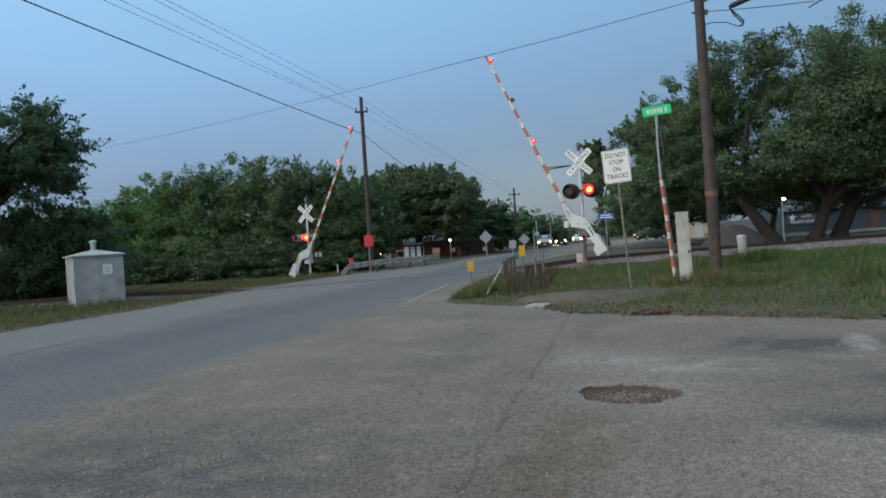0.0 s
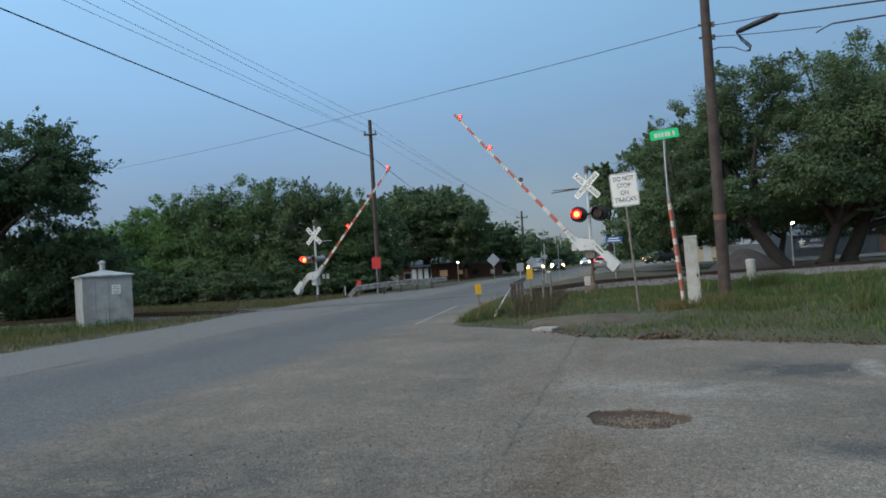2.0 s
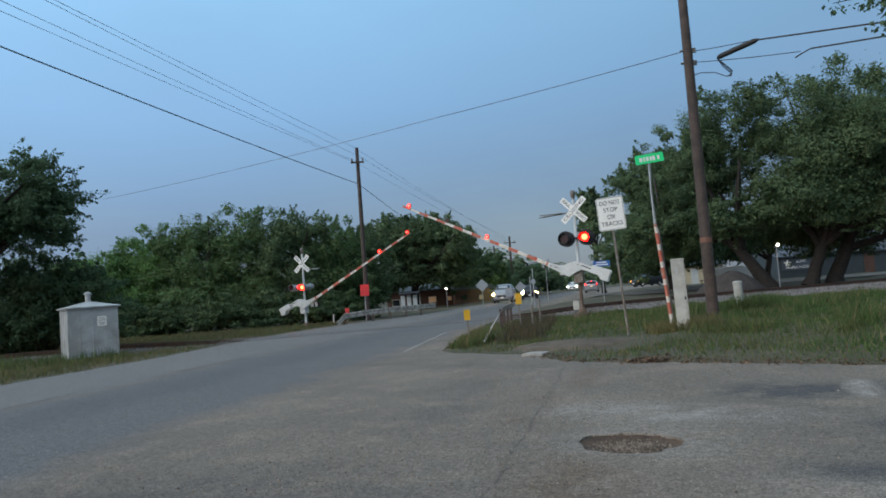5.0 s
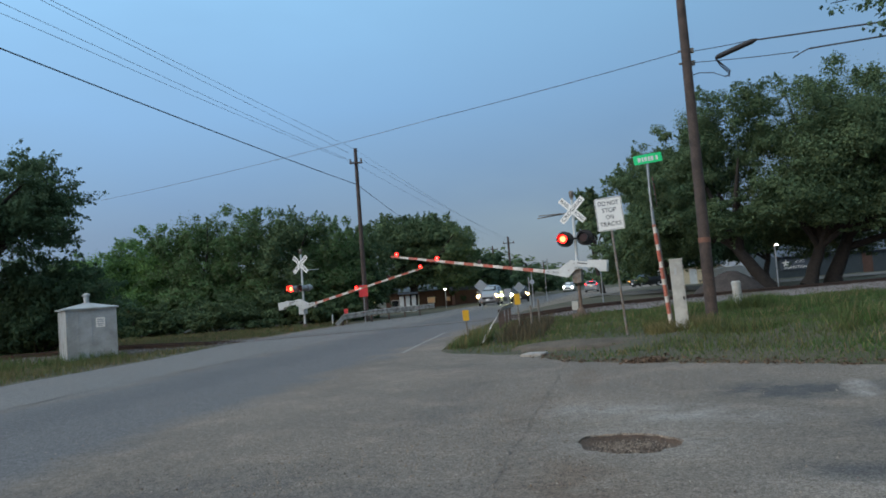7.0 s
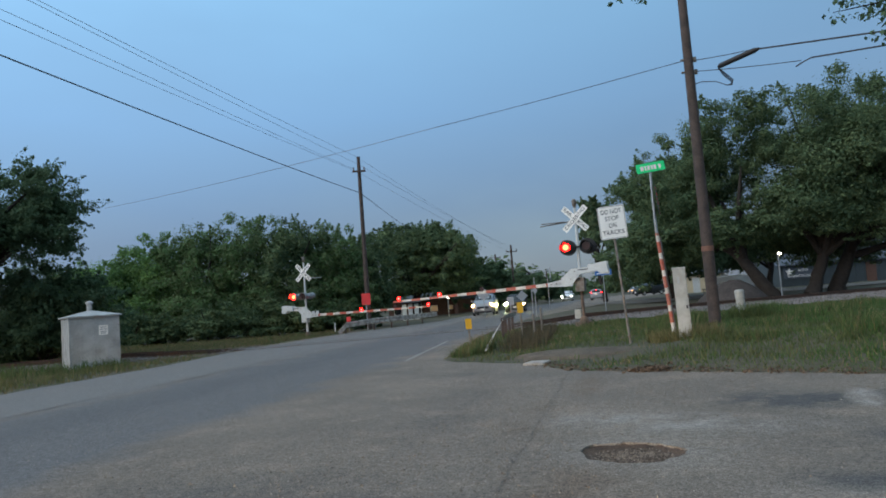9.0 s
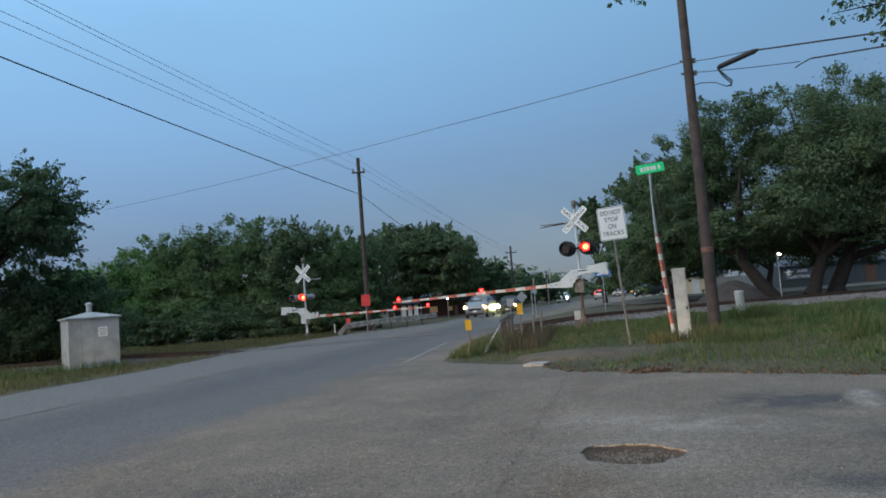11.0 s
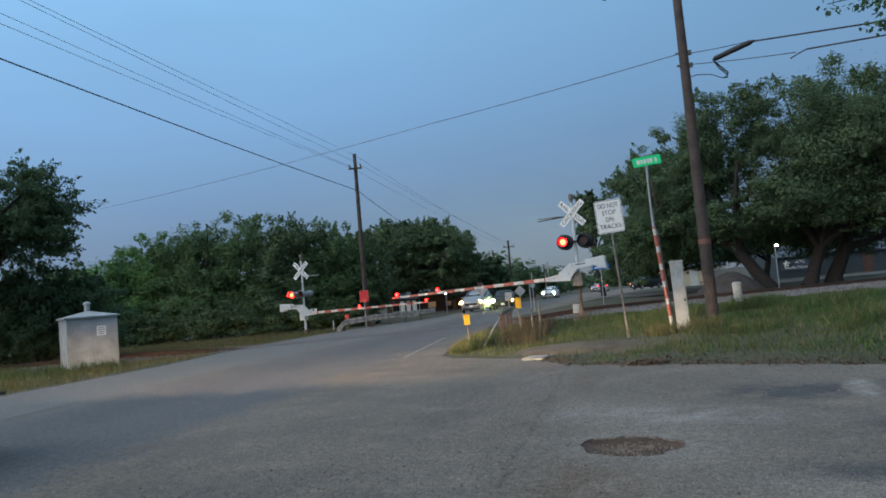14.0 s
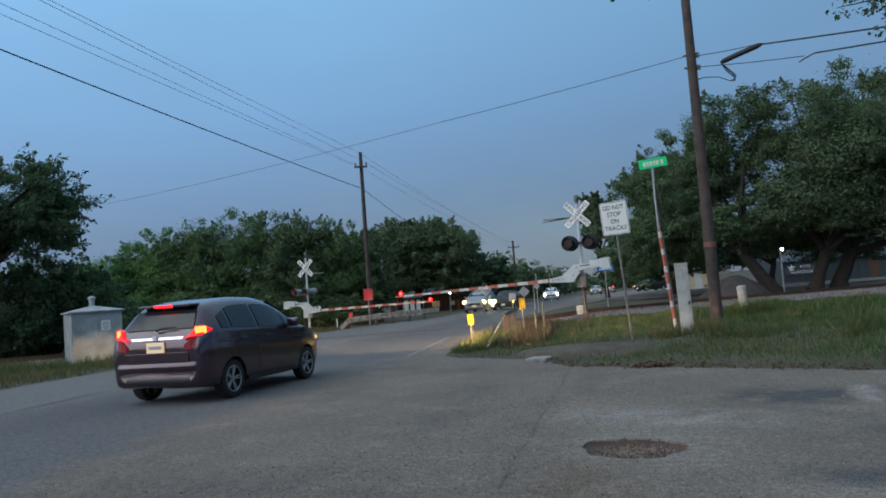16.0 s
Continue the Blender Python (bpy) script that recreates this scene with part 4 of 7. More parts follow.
guardrail("guardrail", [(0.97, 18.50, 0.07), (1.13, 19.50, 0.17), (1.31, 20.60, 0.28), (1.51, 21.80, 0.41), (1.74, 23.20, 0.55), (1.99, 24.60, 0.72), (2.25, 26.50, 0.74), (3.20, 32.40, 0.72)], "weathered guardrail with a turned-down end in tall weeds", wave=0.006, tall=[0.12, 0.14, 0.18, 0.22, 0.28, 0.34, 0.5, 0.6])
guardrail("guardrail", [(-5.75, 40.2, 0.16), (-5.35, 40.9, 0.62), (-4.0, 43.6, 0.70), (-2.2, 47.2, 0.70), (-0.4, 51.0, 0.70)], "galvanised guardrail along the far lane")


# ---------------------------------------------------------------- poles and wires
def utility_pole(label, m, h, r0, r1, arms=()):
    p = thing("utility_pole", label, "utility pole", m, group="utility poles")
    n = 12
    part("shaft", Shape().tube([(0, 0, -0.5 + (h + 0.5) * k / n) for k in range(n + 1)], [r0 + (r1 - r0) * k / n for k in range(n + 1)], 14), WOOD_POLE, p, smooth=True)
    for z, half, turn in arms:
        a = part("crossarm", Shape().box((0, -r1 - 0.05, z), (2 * half, 0.09, 0.11)), WOOD_POLE, p, m=Matrix.Rotation(radians(turn), 4, "Z"), bevel=0.008)
        for x in (-half + 0.08, half - 0.08):
            part("insulator", Shape().tube([(x, -r1 - 0.05, z + 0.05), (x, -r1 - 0.05, z + 0.12), (x, -r1 - 0.05, z + 0.18), (x, -r1 - 0.05, z + 0.26)], [0.02, 0.06, 0.045, 0.055], 10), POST_STEEL, a)
    return p


near_pole = utility_pole("tall weathered wooden utility pole beside the track", pose(6.92, 18.8, 0.2, 0, -0.2, 0), 10.5, 0.158, 0.103)
part("band", Shape().tube([(0, 0, 1.94), (0, 0, 2.07)], 0.156, 14, caps=False), surface("rusty_pole_band", (0.26, 0.12, 0.08), 0.7, var=0.3, bump=0.1), near_pole, "rust-red band round the pole")
for z in (6.62, 6.95):
    part("clevis", Shape().tube([(-0.2, 0, z), (0.2, 0, z)], 0.03, 8).tube([(0.17, 0, z - 0.06), (0.17, 0, z + 0.06)], 0.045, 10), POST_STEEL, near_pole, "steel wire clevis")
far_pole = utility_pole("wooden utility pole with a short crossarm behind the guardrail", pose(-4.62, 47.0, 0.0), 11.05, 0.17, 0.11, [(10.08, 0.42, 0)])
utility_pole("distant wooden utility pole with a crossarm", pose(9.55, 95, -0.2), 8.2, 0.17, 0.12, [(7.35, 0.75, 10)])
utility_pole("distant wooden utility pole", pose(10.2, 130, -0.2), 9.2, 0.18, 0.13, [(8.6, 0.9, 10)])
utility_pole("distant thin utility pole beside the bend", pose(14.3, 110, -0.2), 4.7, 0.12, 0.09)
utility_pole("distant thin utility pole beside the bend", pose(17.5, 120, -0.2), 5.6, 0.12, 0.09)


def wire(label, a, b, sag, r, material=WIRE, n=28, name="overhead_wire"):
    pts = []
    for k in range(n + 1):
        u = k / n
        pts.append(Vector(a).lerp(Vector(b), u) - Vector((0, 0, 4 * sag * u * (1 - u))))
    return thing(name, label, "wire", group="overhead wires", data=Shape().tube(pts, r, 5).mesh(name, [material], smooth=True))


wire("thick black cable along the road", (-15.9, -10, 8.25), (-4.6, 46.9, 8.67), 0.25, 0.02)
wire("thick black cable running on past the pole", (-4.6, 47.1, 8.67), (1.5, 112, 8.6), 0.25, 0.02)
wire("thin overhead wire along the road", (-15.4, -10, 8.75), (-5.0, 46.9, 10.3), 0.15, 0.0075, WIRE_FAR)
wire("thin overhead wire along the road", (-15.5, -10, 8.35), (-5.0, 46.8, 10.2), 0.15, 0.0075, WIRE_FAR)
wire("thin overhead wire along the road", (-14.3, -10, 8.8), (-4.22, 46.9, 10.3), 0.15, 0.0075, WIRE_FAR)
wire("thin overhead wire along the road", (-13.2, -10, 7.9), (-4.62, 47, 11.0), 0.12, 0.0075, WIRE_FAR)
for dx, z in ((-0.38, 10.3), (0.38, 10.3), (0.0, 11.0)):
    wire("thin overhead wire running on past the pole", (-4.62 + dx, 47.1, z), (9.55 + dx * 1.6, 95, 7.4), 0.25, 0.008, WIRE_FAR)
wire("dark overhead wire crossing the road", (6.75, 18.8, 7.13), (0.35, 24.6, 7.26), 0.03, 0.010)
# the same wire runs on in a paler grey
wire("pale grey overhead wire crossing the road", (0.35, 24.6, 7.26), (-18.8, 42.0, 8.1), 0.12, 0.010, WIRE_FAR)
wire("thin service wire from the pole", (7.05, 18.8, 7.13), (8.18, 17.5, 6.93), 0.02, 0.010)
wire("black service cable over the verge", (8.16, 17.5, 6.90), (14.5, 10.8, 5.5), 0.02, 0.021)
wire("thin service wire from the pole", (7.05, 18.75, 6.82), (8.79, 16.8, 6.33), 0.02, 0.010)
wire("black service cable over the verge", (8.70, 16.9, 6.22), (8.95, 16.62, 6.33), -0.01, 0.016)
wire("black service cable over the verge", (8.95, 16.62, 6.33), (14.3, 11.0, 5.5), 0.02, 0.02)
splice = thing("splice_case", "thick black cable splice case hung from the wire", "cable splice", data=Shape().tube(
    [(7.41, 18.2, 6.73), (7.46, 18.15, 6.745), (7.75, 17.9, 6.82), (8.08, 17.57, 6.89), (8.16, 17.5, 6.905)], [0.03, 0.065, 0.068, 0.066, 0.03], 12).mesh("splice_case", [WIRE], smooth=True))
for k in range(3):
    loop = [(7.41, 18.2, 6.72), (7.52 + 0.05 * k, 18.2, 6.52), (7.70 + 0.03 * k, 18.2, 6.34 + 0.02 * k), (7.73, 18.2, 6.25 + 0.02 * k), (7.62, 18.25, 6.26), (7.40, 18.4, 6.42), (7.15, 18.7, 6.52 + 0.02 * k), (7.02, 18.8, 6.50)]
    if k:
        loop = loop[:5]
    thing("cable_loop", "slack black cable looping below the splice", "cable", group="cable loops", data=Shape().tube(loop, 0.012, 6).mesh("cable_loop", [WIRE], smooth=True))


# ---------------------------------------------------------------- equipment shed
def equipment_shed():
    sh = thing("equipment_shed", "silver-painted sheet-metal railway equipment shed on short legs", "equipment shed", pose(-12.6, 26.6, -0.20, 0, 0, 35))
    a, h = 1.62, 1.78
    part("floor_frame", Shape().box((0, 0, 0.12), (a - 0.04, a - 0.04, 0.08)), GALV, sh, bevel=0.008)
    for sx in (-1, 1):
        for sy in (-1, 1):
            part("leg", Shape().box((sx * (a / 2 - 0.08), sy * (a / 2 - 0.08), -0.02), (0.08, 0.08, 0.24)), CONCRETE, sh)
    for k in range(4):
        face = Matrix.Rotation(radians(90 * k), 4, "Z")
        for x in (-a / 4, a / 4):
            w = Shape().box((x, -a / 2 + 0.02, 0.15 + h / 2), (a / 2 - 0.01, 0.04, h))
            part("wall_panel", w, SHED_PAINT, sh, "silver-painted steel panel", m=face, bevel=0.008)
        for x in (-a * 0.26, a * 0.26):
            part("rib", Shape().box((x, -a / 2 - 0.004, 0.15 + h / 2), (0.03, 0.02, h - 0.06)), SHED_PAINT, sh, m=face, bevel=0.003)
        part("seam", Shape().box((0, -a / 2 - 0.006, 0.15 + h / 2), (0.05, 0.02, h)), SHED_PAINT, sh, m=face, bevel=0.004)
        part("corner_post", Shape().box((a / 2 - 0.02, -a / 2 + 0.02, 0.15 + h / 2), (0.06, 0.06, h + 0.02)), SHED_PAINT, sh, m=face, bevel=0.008)
    roof = Shape()
    b = a / 2 + 0.09
    roof.add([(-b, -b, 0), (b, -b, 0), (b, b, 0), (-b, b, 0), (-b, -b, 0.05), (b, -b, 0.05), (b, b, 0.05), (-b, b, 0.05), (0, 0, 0.26)],
             [(0, 1, 2, 3), (0, 1, 5, 4), (1, 2, 6, 5), (2, 3, 7, 6), (3, 0, 4, 7), (4, 5, 8), (5, 6, 8), (6, 7, 8), (7, 4, 8)])
    part("roof", roof, SHED_PAINT, sh, "shallow pyramid sheet roof", m=pose(0, 0, 0.15 + h), bevel=0.006)
    vent = part("vent_pipe", Shape().tube([(0, 0, 0), (0, 0, 0.28)], 0.09, 14), SHED_PAINT, sh, "round roof vent", m=pose(0, 0, h + 0.36), smooth=True)
    part("vent_cap", Shape().tube([(0, 0, 0.27), (0, 0, 0.33), (0, 0, 0.38)], [0.13, 0.13, 0.05], 14), SHED_PAINT, vent, "vent cap", smooth=True)
    note = part("notice", Shape().box((0, 0, 0), (0.30, 0.006, 0.34)), SIGN_WHITE, sh, "pale worn notice", m=pose(0.28, -a / 2 - 0.026, 1.45))
    for z, w in ((0.10, 0.2), (0.03, 0.24), (-0.05, 0.2), (-0.11, 0.16)):
        part("legend_bar", Shape().box((0, -0.005, z), (w, 0.003, 0.03)), SIGN_BACK, note, "faded unreadable line")
    part("latch", Shape().box((0.62, -a / 2 - 0.02, 0.95), (0.05, 0.04, 0.16)), GALV, sh)
    for z in (0.45, 1.45):
        part("hinge", Shape().tube([(-a / 2 + 0.02, -a / 2 - 0.014, z - 0.06), (-a / 2 + 0.02, -a / 2 - 0.014, z + 0.06)], 0.016, 8), GALV, sh)
    return sh


equipment_shed()


# ---------------------------------------------------------------- plants
def quick_mesh(name, verts, corners):
    """Separate faces of so many corners each, in the order of the vertices."""
    me = bpy.data.meshes.new(name)
    n = len(verts)
    me.vertices.add(n)
    me.vertices.foreach_set("co", np.ascontiguousarray(verts, np.float32).ravel())
    me.loops.add(n)
    me.loops.foreach_set("vertex_index", np.arange(n, dtype=np.int32))
    me.polygons.add(n // corners)
    me.polygons.foreach_set("loop_start", np.arange(0, n, corners, dtype=np.int32))
    me.update(calc_edges=True)
    return me


def leaves_mesh(name, clumps, count, size, mats, seed, fill=0.5, spray=0.16, reach=0.9):
    """Many small folded leaf sprays gathered in uneven clumps."""
    rs = np.random.RandomState(seed)
    c = np.array([q[:3] for q in clumps], float)
    r = np.array([q[3:6] for q in clumps], float)
    w = (r[:, 0] * r[:, 2])
    w = w ** 0.8
    idx = rs.choice(len(clumps), count, p=w / w.sum())
    d = rs.normal(size=(count, 3))
    d /= np.linalg.norm(d, axis=1, keepdims=True)
    rad = fill + (1.06 - fill) * rs.uniform(0, 1, count) ** 0.55
    pos = c[idx] + d * r[idx] * rad[:, None] + rs.normal(0, 0.12, (count, 3)) * r[idx]
    stray = rs.uniform(0, 1, count) < 0.16
    pos = np.where(stray[:, None], c[idx] + (pos - c[idx]) * rs.uniform(1.05, 1.5, (count, 1)), pos)
    # twigs that stand out of the crown and carry leaves along their length
    if spray:
        mid = np.average(c, axis=0, weights=w)
        per = 26
        k = int(count * spray / per)
        src = rs.choice(len(clumps), k, p=w / w.sum())
        out = rs.normal(size=(k, 3))
        out /= np.linalg.norm(out, axis=1, keepdims=True)
        away = c[src] - mid
        away /= np.linalg.norm(away, axis=1, keepdims=True) + 1e-6
        out = out * 0.8 + away + np.array([0, 0, 0.25])
        out /= np.linalg.norm(out, axis=1, keepdims=True)
        root = c[src] + out * r[src] * 0.7
        long = rs.uniform(0.35, 1.0, k) * reach
        who = np.repeat(np.arange(k), per)
        u = rs.uniform(0, 1, k * per)
        pos[:k * per] = root[who] + out[who] * (long[who] * u)[:, None] + rs.normal(0, 1, (k * per, 3)) * (0.16 * (1.15 - u) * long[who])[:, None] + np.array([0, 0, -0.12]) * (u ** 2 * long[who])[:, None]
    nrm = d * 1.5 + rs.normal(0, 0.42, (count, 3)) + np.array([0, 0, 0.75])
    nrm /= np.linalg.norm(nrm, axis=1, keepdims=True)
    tan = np.cross(nrm, rs.normal(size=(count, 3)))
    tan /= np.linalg.norm(tan, axis=1, keepdims=True)
    bit = np.cross(nrm, tan)
    s = (size * rs.uniform(0.55, 1.35, count))[:, None]
    v = np.stack([pos - tan * s * 0.7, pos + bit * s * 0.42 + nrm * s * 0.12, pos + tan * s * 0.75, pos - bit * s * 0.42 + nrm * s * 0.10], 1)
    me = quick_mesh(name, v.reshape(-1, 3), 4)
    for mt in mats:
        me.materials.append(mt)
    if len(mats) > 1:
        low = c[:, 2].min()
        span = max(0.1, c[:, 2].max() - low)
        pick = (rs.uniform(0, 1, count) < 0.5).astype(int)
        me.polygons.foreach_set("material_index", pick.astype(np.int32))
    return me


def crown_clumps(seed, centre, radii, k, rmin=0.22, rmax=0.42, low=-0.7):
    """Inner masses and, round them, small tufts that break the outline."""
    rs = random.Random(seed)
    out = []
    for _ in range(int(k * 2.2)):
        d = Vector((rs.gauss(0, 1), rs.gauss(0, 1), rs.gauss(0, 1))).normalized()
        if d.z < low:
            continue
        u = rs.uniform(0.80, 1.14)
        q = rs.uniform(0.07, 0.15)
        out.append((centre[0] + d.x * radii[0] * u, centre[1] + d.y * radii[1] * u, centre[2] + d.z * radii[2] * u, radii[0] * q, radii[1] * q, radii[2] * q * 0.8))
    k += len(out)
    while len(out) < k:
        d = Vector((rs.gauss(0, 1), rs.gauss(0, 1), rs.gauss(0, 1))).normalized()
        if d.z < low:
            continue
        u = rs.uniform(0.35, 0.80)
        r = rs.uniform(rmin, rmax)
        out.append((centre[0] + d.x * radii[0] * u, centre[1] + d.y * radii[1] * u, centre[2] + d.z * radii[2] * u,
                    radii[0] * r * rs.uniform(0.8, 1.25), radii[1] * r * rs.uniform(0.8, 1.25), radii[2] * r * rs.uniform(0.6, 0.95)))
    return out


def limb_paths(seed, foot, top, targets, r0):
    """Tapered trunk and limbs reaching into the crown."""
    rs = random.Random(seed)
    s = Shape()
    foot, top = Vector(foot), Vector(top)
    pts = [foot.lerp(top, k / 6) + Vector((rs.uniform(-0.06, 0.06), rs.uniform(-0.06, 0.06), 0)) for k in range(7)]
    s.tube(pts, [r0 * (1.35 if k == 0 else 1 - 0.06 * k) for k in range(7)], 10)
    for t in targets:
        t = Vector(t)
        start = pts[rs.choice((4, 5, 6))]
        mid = start.lerp(t, 0.5) + Vector((rs.uniform(-0.5, 0.5), rs.uniform(-0.5, 0.5), rs.uniform(0.1, 0.7)))
        s.tube([start, start.lerp(mid, 0.55) + Vector((0, 0, 0.12)), mid, mid.lerp(t, 0.6), t], [r0 * 0.5, r0 * 0.38, r0 * 0.28, r0 * 0.17, 0.03], 7)
    return s


def tree(label, clumps, foot, top, r0, count, size, mats, seed, limbs=9, name="tree", fill=0.5, group="trees", spray=0.16, reach=0.9):
    """Trees are built round their own foot."""
    o = Vector(foot)
    t = thing(name, label, "tree", Matrix.Translation(o), group=group)
    rel = [(q[0] - o.x, q[1] - o.y, q[2] - o.z, *q[3:]) for q in clumps]
    rnd = random.Random(seed)
    targets = [rel[i][:3] for i in rnd.sample(range(len(rel)), min(limbs, len(rel)))]
    part("trunk", limb_paths(seed, (0, 0, -0.3), Vector(top) - o, targets, r0), BARK, t, "dark rough bark trunk and limbs", smooth=True)
    part("crown", leaves_mesh("crown", rel, count, size, mats, seed, fill, spray, reach), mats, t, "dense leafy crown")
    return t


# large oaks beyond the track
tree("large spreading live oak beyond the track", crown_clumps(11, (26.0, 46, 8.8), (5.6, 5.0, 5.0), 44) + crown_clumps(12, (23.2, 45.0, 5.6), (4.4, 3.2, 2.8), 22) + crown_clumps(212, (26.0, 44.2, 4.8), (5.6, 2.0, 1.4), 26, 0.25, 0.45, -1),
     (23.2, 46, 0.35), (24.6, 46.2, 3.6), 0.42, 140000, 0.115, [LEAF, LEAF_DARK], 21, 14, "oak_tree", group="oaks beyond the track")
tree("large spreading live oak beyond the track", crown_clumps(13, (33.0, 47, 8.6), (6.0, 5.0, 5.4), 40) + crown_clumps(14, (28.6, 45, 5.4), (3.4, 3.0, 2.6), 16) + crown_clumps(214, (34, 45.0, 3.6), (5.0, 2.2, 1.5), 22, 0.25, 0.45, -1) + crown_clumps(218, (27.5, 50.5, 3.6), (5.6, 1.6, 1.7), 34, 0.25, 0.45, -1),
     (25.2, 47, 0.35), (26.6, 47, 3.4), 0.5, 115000, 0.115, [LEAF, LEAF_DARK], 22, 12, "oak_tree", group="oaks beyond the track")
tree("leaning live oak beyond the track", crown_clumps(15, (19.9, 47.5, 9.9), (3.3, 3.2, 3.6), 22, 0.2, 0.36) + crown_clumps(16, (17.0, 48.5, 7.4), (4.0, 3.4, 3.7), 26, 0.2, 0.36) + crown_clumps(216, (15.4, 50.5, 3.9), (3.6, 3.0, 2.6), 22) + crown_clumps(217, (17.6, 45.8, 4.7), (3.0, 2.0, 1.4), 18, 0.25, 0.45, -1),
     (20.7, 46, 0.35), (18.6, 46.5, 3.6), 0.45, 108000, 0.112, [LEAF, LEAF_DARK], 23, 14, "oak_tree", group="oaks beyond the track")
tree("live oak with low dark foliage", crown_clumps(17, (18.2, 57, 7.0), (4.0, 4.0, 4.6), 34) + crown_clumps(18, (16.4, 58, 3.0), (3.6, 3.2, 2.4), 18),
     (18.0, 57, 0.3), (18.0, 57, 4.0), 0.4, 50000, 0.165, [LEAF_DARK, LEAF], 24, 10, "oak_tree", group="oaks beyond the track")
tree("small distant oak beside the bend", crown_clumps(19, (16.8, 75, 7.9), (2.4, 2.1, 2.7), 24), (16.8, 75, 0), (16.0, 75, 5.5), 0.25, 12000, 0.22, [LEAF_DARK, LEAF], 25, 8, "oak_tree", group="oaks beyond the track")
tree("dark oak beyond the crossing", crown_clumps(20, (20.5, 64, 4.6), (4.6, 3.5, 3.4), 26), (21, 64, 0.2), (20.7, 64, 3.0), 0.35, 26000, 0.24, [LEAF_DARK], 26, 8, "oak_tree", group="oaks beyond the track")

tree("low dark oak before the workshop", crown_clumps(27, (30.6, 66, 5.0), (5.2, 2.2, 2.1), 40, 0.22, 0.4, -0.9) + crown_clumps(28, (25.8, 66.5, 3.7), (3.0, 1.8, 1.9), 22, 0.22, 0.4, -0.95), (29.4, 66, 0.2), (29.9, 66, 3.2), 0.3, 46000, 0.16, [LEAF_DARK], 27, 10, "oak_tree", group="oaks beyond the track")

# oak at the edge of the road by the shed
tree("tall live oak overhanging the equipment shed", crown_clumps(31, (-18.9, 30.5, 5.9), (3.8, 3.4, 2.5), 52, 0.18, 0.32) + crown_clumps(32, (-16.3, 30.2, 5.9), (1.5, 1.8, 1.4), 14, 0.2, 0.4) + crown_clumps(33, (-16.6, 30.2, 7.6), (1.5, 1.3, 0.8), 12, 0.18, 0.34),
     (-20.5, 31, -0.2), (-19.3, 30.8, 4.2), 0.38, 86000, 0.09, [LEAF_DARK], 33, 16, "oak_tree", fill=0.3, group="roadside trees", spray=0.30, reach=0.95)


def shrub(label, clumps, count, size, mats, seed, name="shrub", group="shrubs"):
    cx, cy = np.mean([q[0] for q in clumps]), np.mean([q[1] for q in clumps])
    z = gz(cx, cy)
    t = thing(name, label, "shrub", Matrix.Translation((cx, cy, z)), group=group)
    rel = [(q[0] - cx, q[1] - cy, q[2] - z, *q[3:]) for q in clumps]
    st = Shape()
    for q in rel[:6]:
        st.tube([(0, 0, -0.1), (q[0] * 0.5, q[1] * 0.5, q[2] * 0.5), q[:3]], [0.05, 0.035, 0.015], 6)
    part("stems", st, BARK, t)
    part("foliage", leaves_mesh("foliage", rel, count, size, mats, seed), mats, t, "dense leafy foliage")
    return t


shrub("dense dark thicket behind the equipment shed", crown_clumps(41, (-18.0, 33, 1.8), (3.8, 2.2, 2.2), 40, 0.25, 0.4, -0.95), 42000, 0.11, [LEAF_DARK], 41)
shrub("dense dark thicket at the roadside", crown_clumps(42, (-22.5, 29, 1.5), (3.5, 2.5, 1.9), 30, 0.25, 0.4, -0.95), 30000, 0.11, [LEAF_DARK, LEAF], 42)

# row of trees beyond the track
ROW = [(-27.5, 51, 3.6, 5.8, 3), (-23.2, 50, 3.2, 5.6, 1), (-19.6, 51, 3.4, 7.1, 1), (-16.2, 50, 3.1, 7.3, 0), (-12.9, 50.5, 3.2, 7.9, 0), (-9.9, 50, 2.9, 7.7, 2),
       (-7.2, 51, 2.6, 6.8, 0), (-5.4, 54, 1.9, 6.5, 2)]
KINDS = [[LEAF, LEAF_MID], [LEAF_LIGHT, LEAF_MID], [LEAF_DARK, LEAF], [LEAF, LEAF_DARK]]
WORDS = ["full green tree leafy to the ground beyond the track", "light green tree leafy to the ground beyond the track", "dark green tree leafy to the ground beyond the track", "full green tree leafy to the ground beyond the track"]
for k, (x, y, w, h, kind) in enumerate(ROW):
    cl = crown_clumps(50 + k, (x, y, h * 0.53), (w, 2.6, h * 0.50), 40, 0.2, 0.36, -0.95) + crown_clumps(70 + k, (x, y - 1.2, h * 0.25), (w, 2.2, h * 0.26), 20, 0.25, 0.4, -0.95)
    tree(WORDS[kind], cl, (x, y, -0.3), (x + 0.2, y, h * 0.5), 0.22, 40000, 0.12, KINDS[kind], 90 + k, 8, group="tree row", spray=0.12, reach=0.8)
for k, (x, y, w, h) in enumerate([(-25, 45.5, 3.4, 2.3), (-19, 45.5, 3.2, 2.0), (-13.8, 46, 3.0, 2.2), (-9.6, 47, 2.4, 1.9), (-6.8, 48.5, 1.8, 1.6)]):
    shrub("low shrubs under the row of trees", crown_clumps(110 + k, (x, y, h * 0.45), (w, 1.3, h * 0.55), 22, 0.22, 0.36, -0.9), 11000, 0.12, [LEAF, LEAF_DARK], 120 + k)

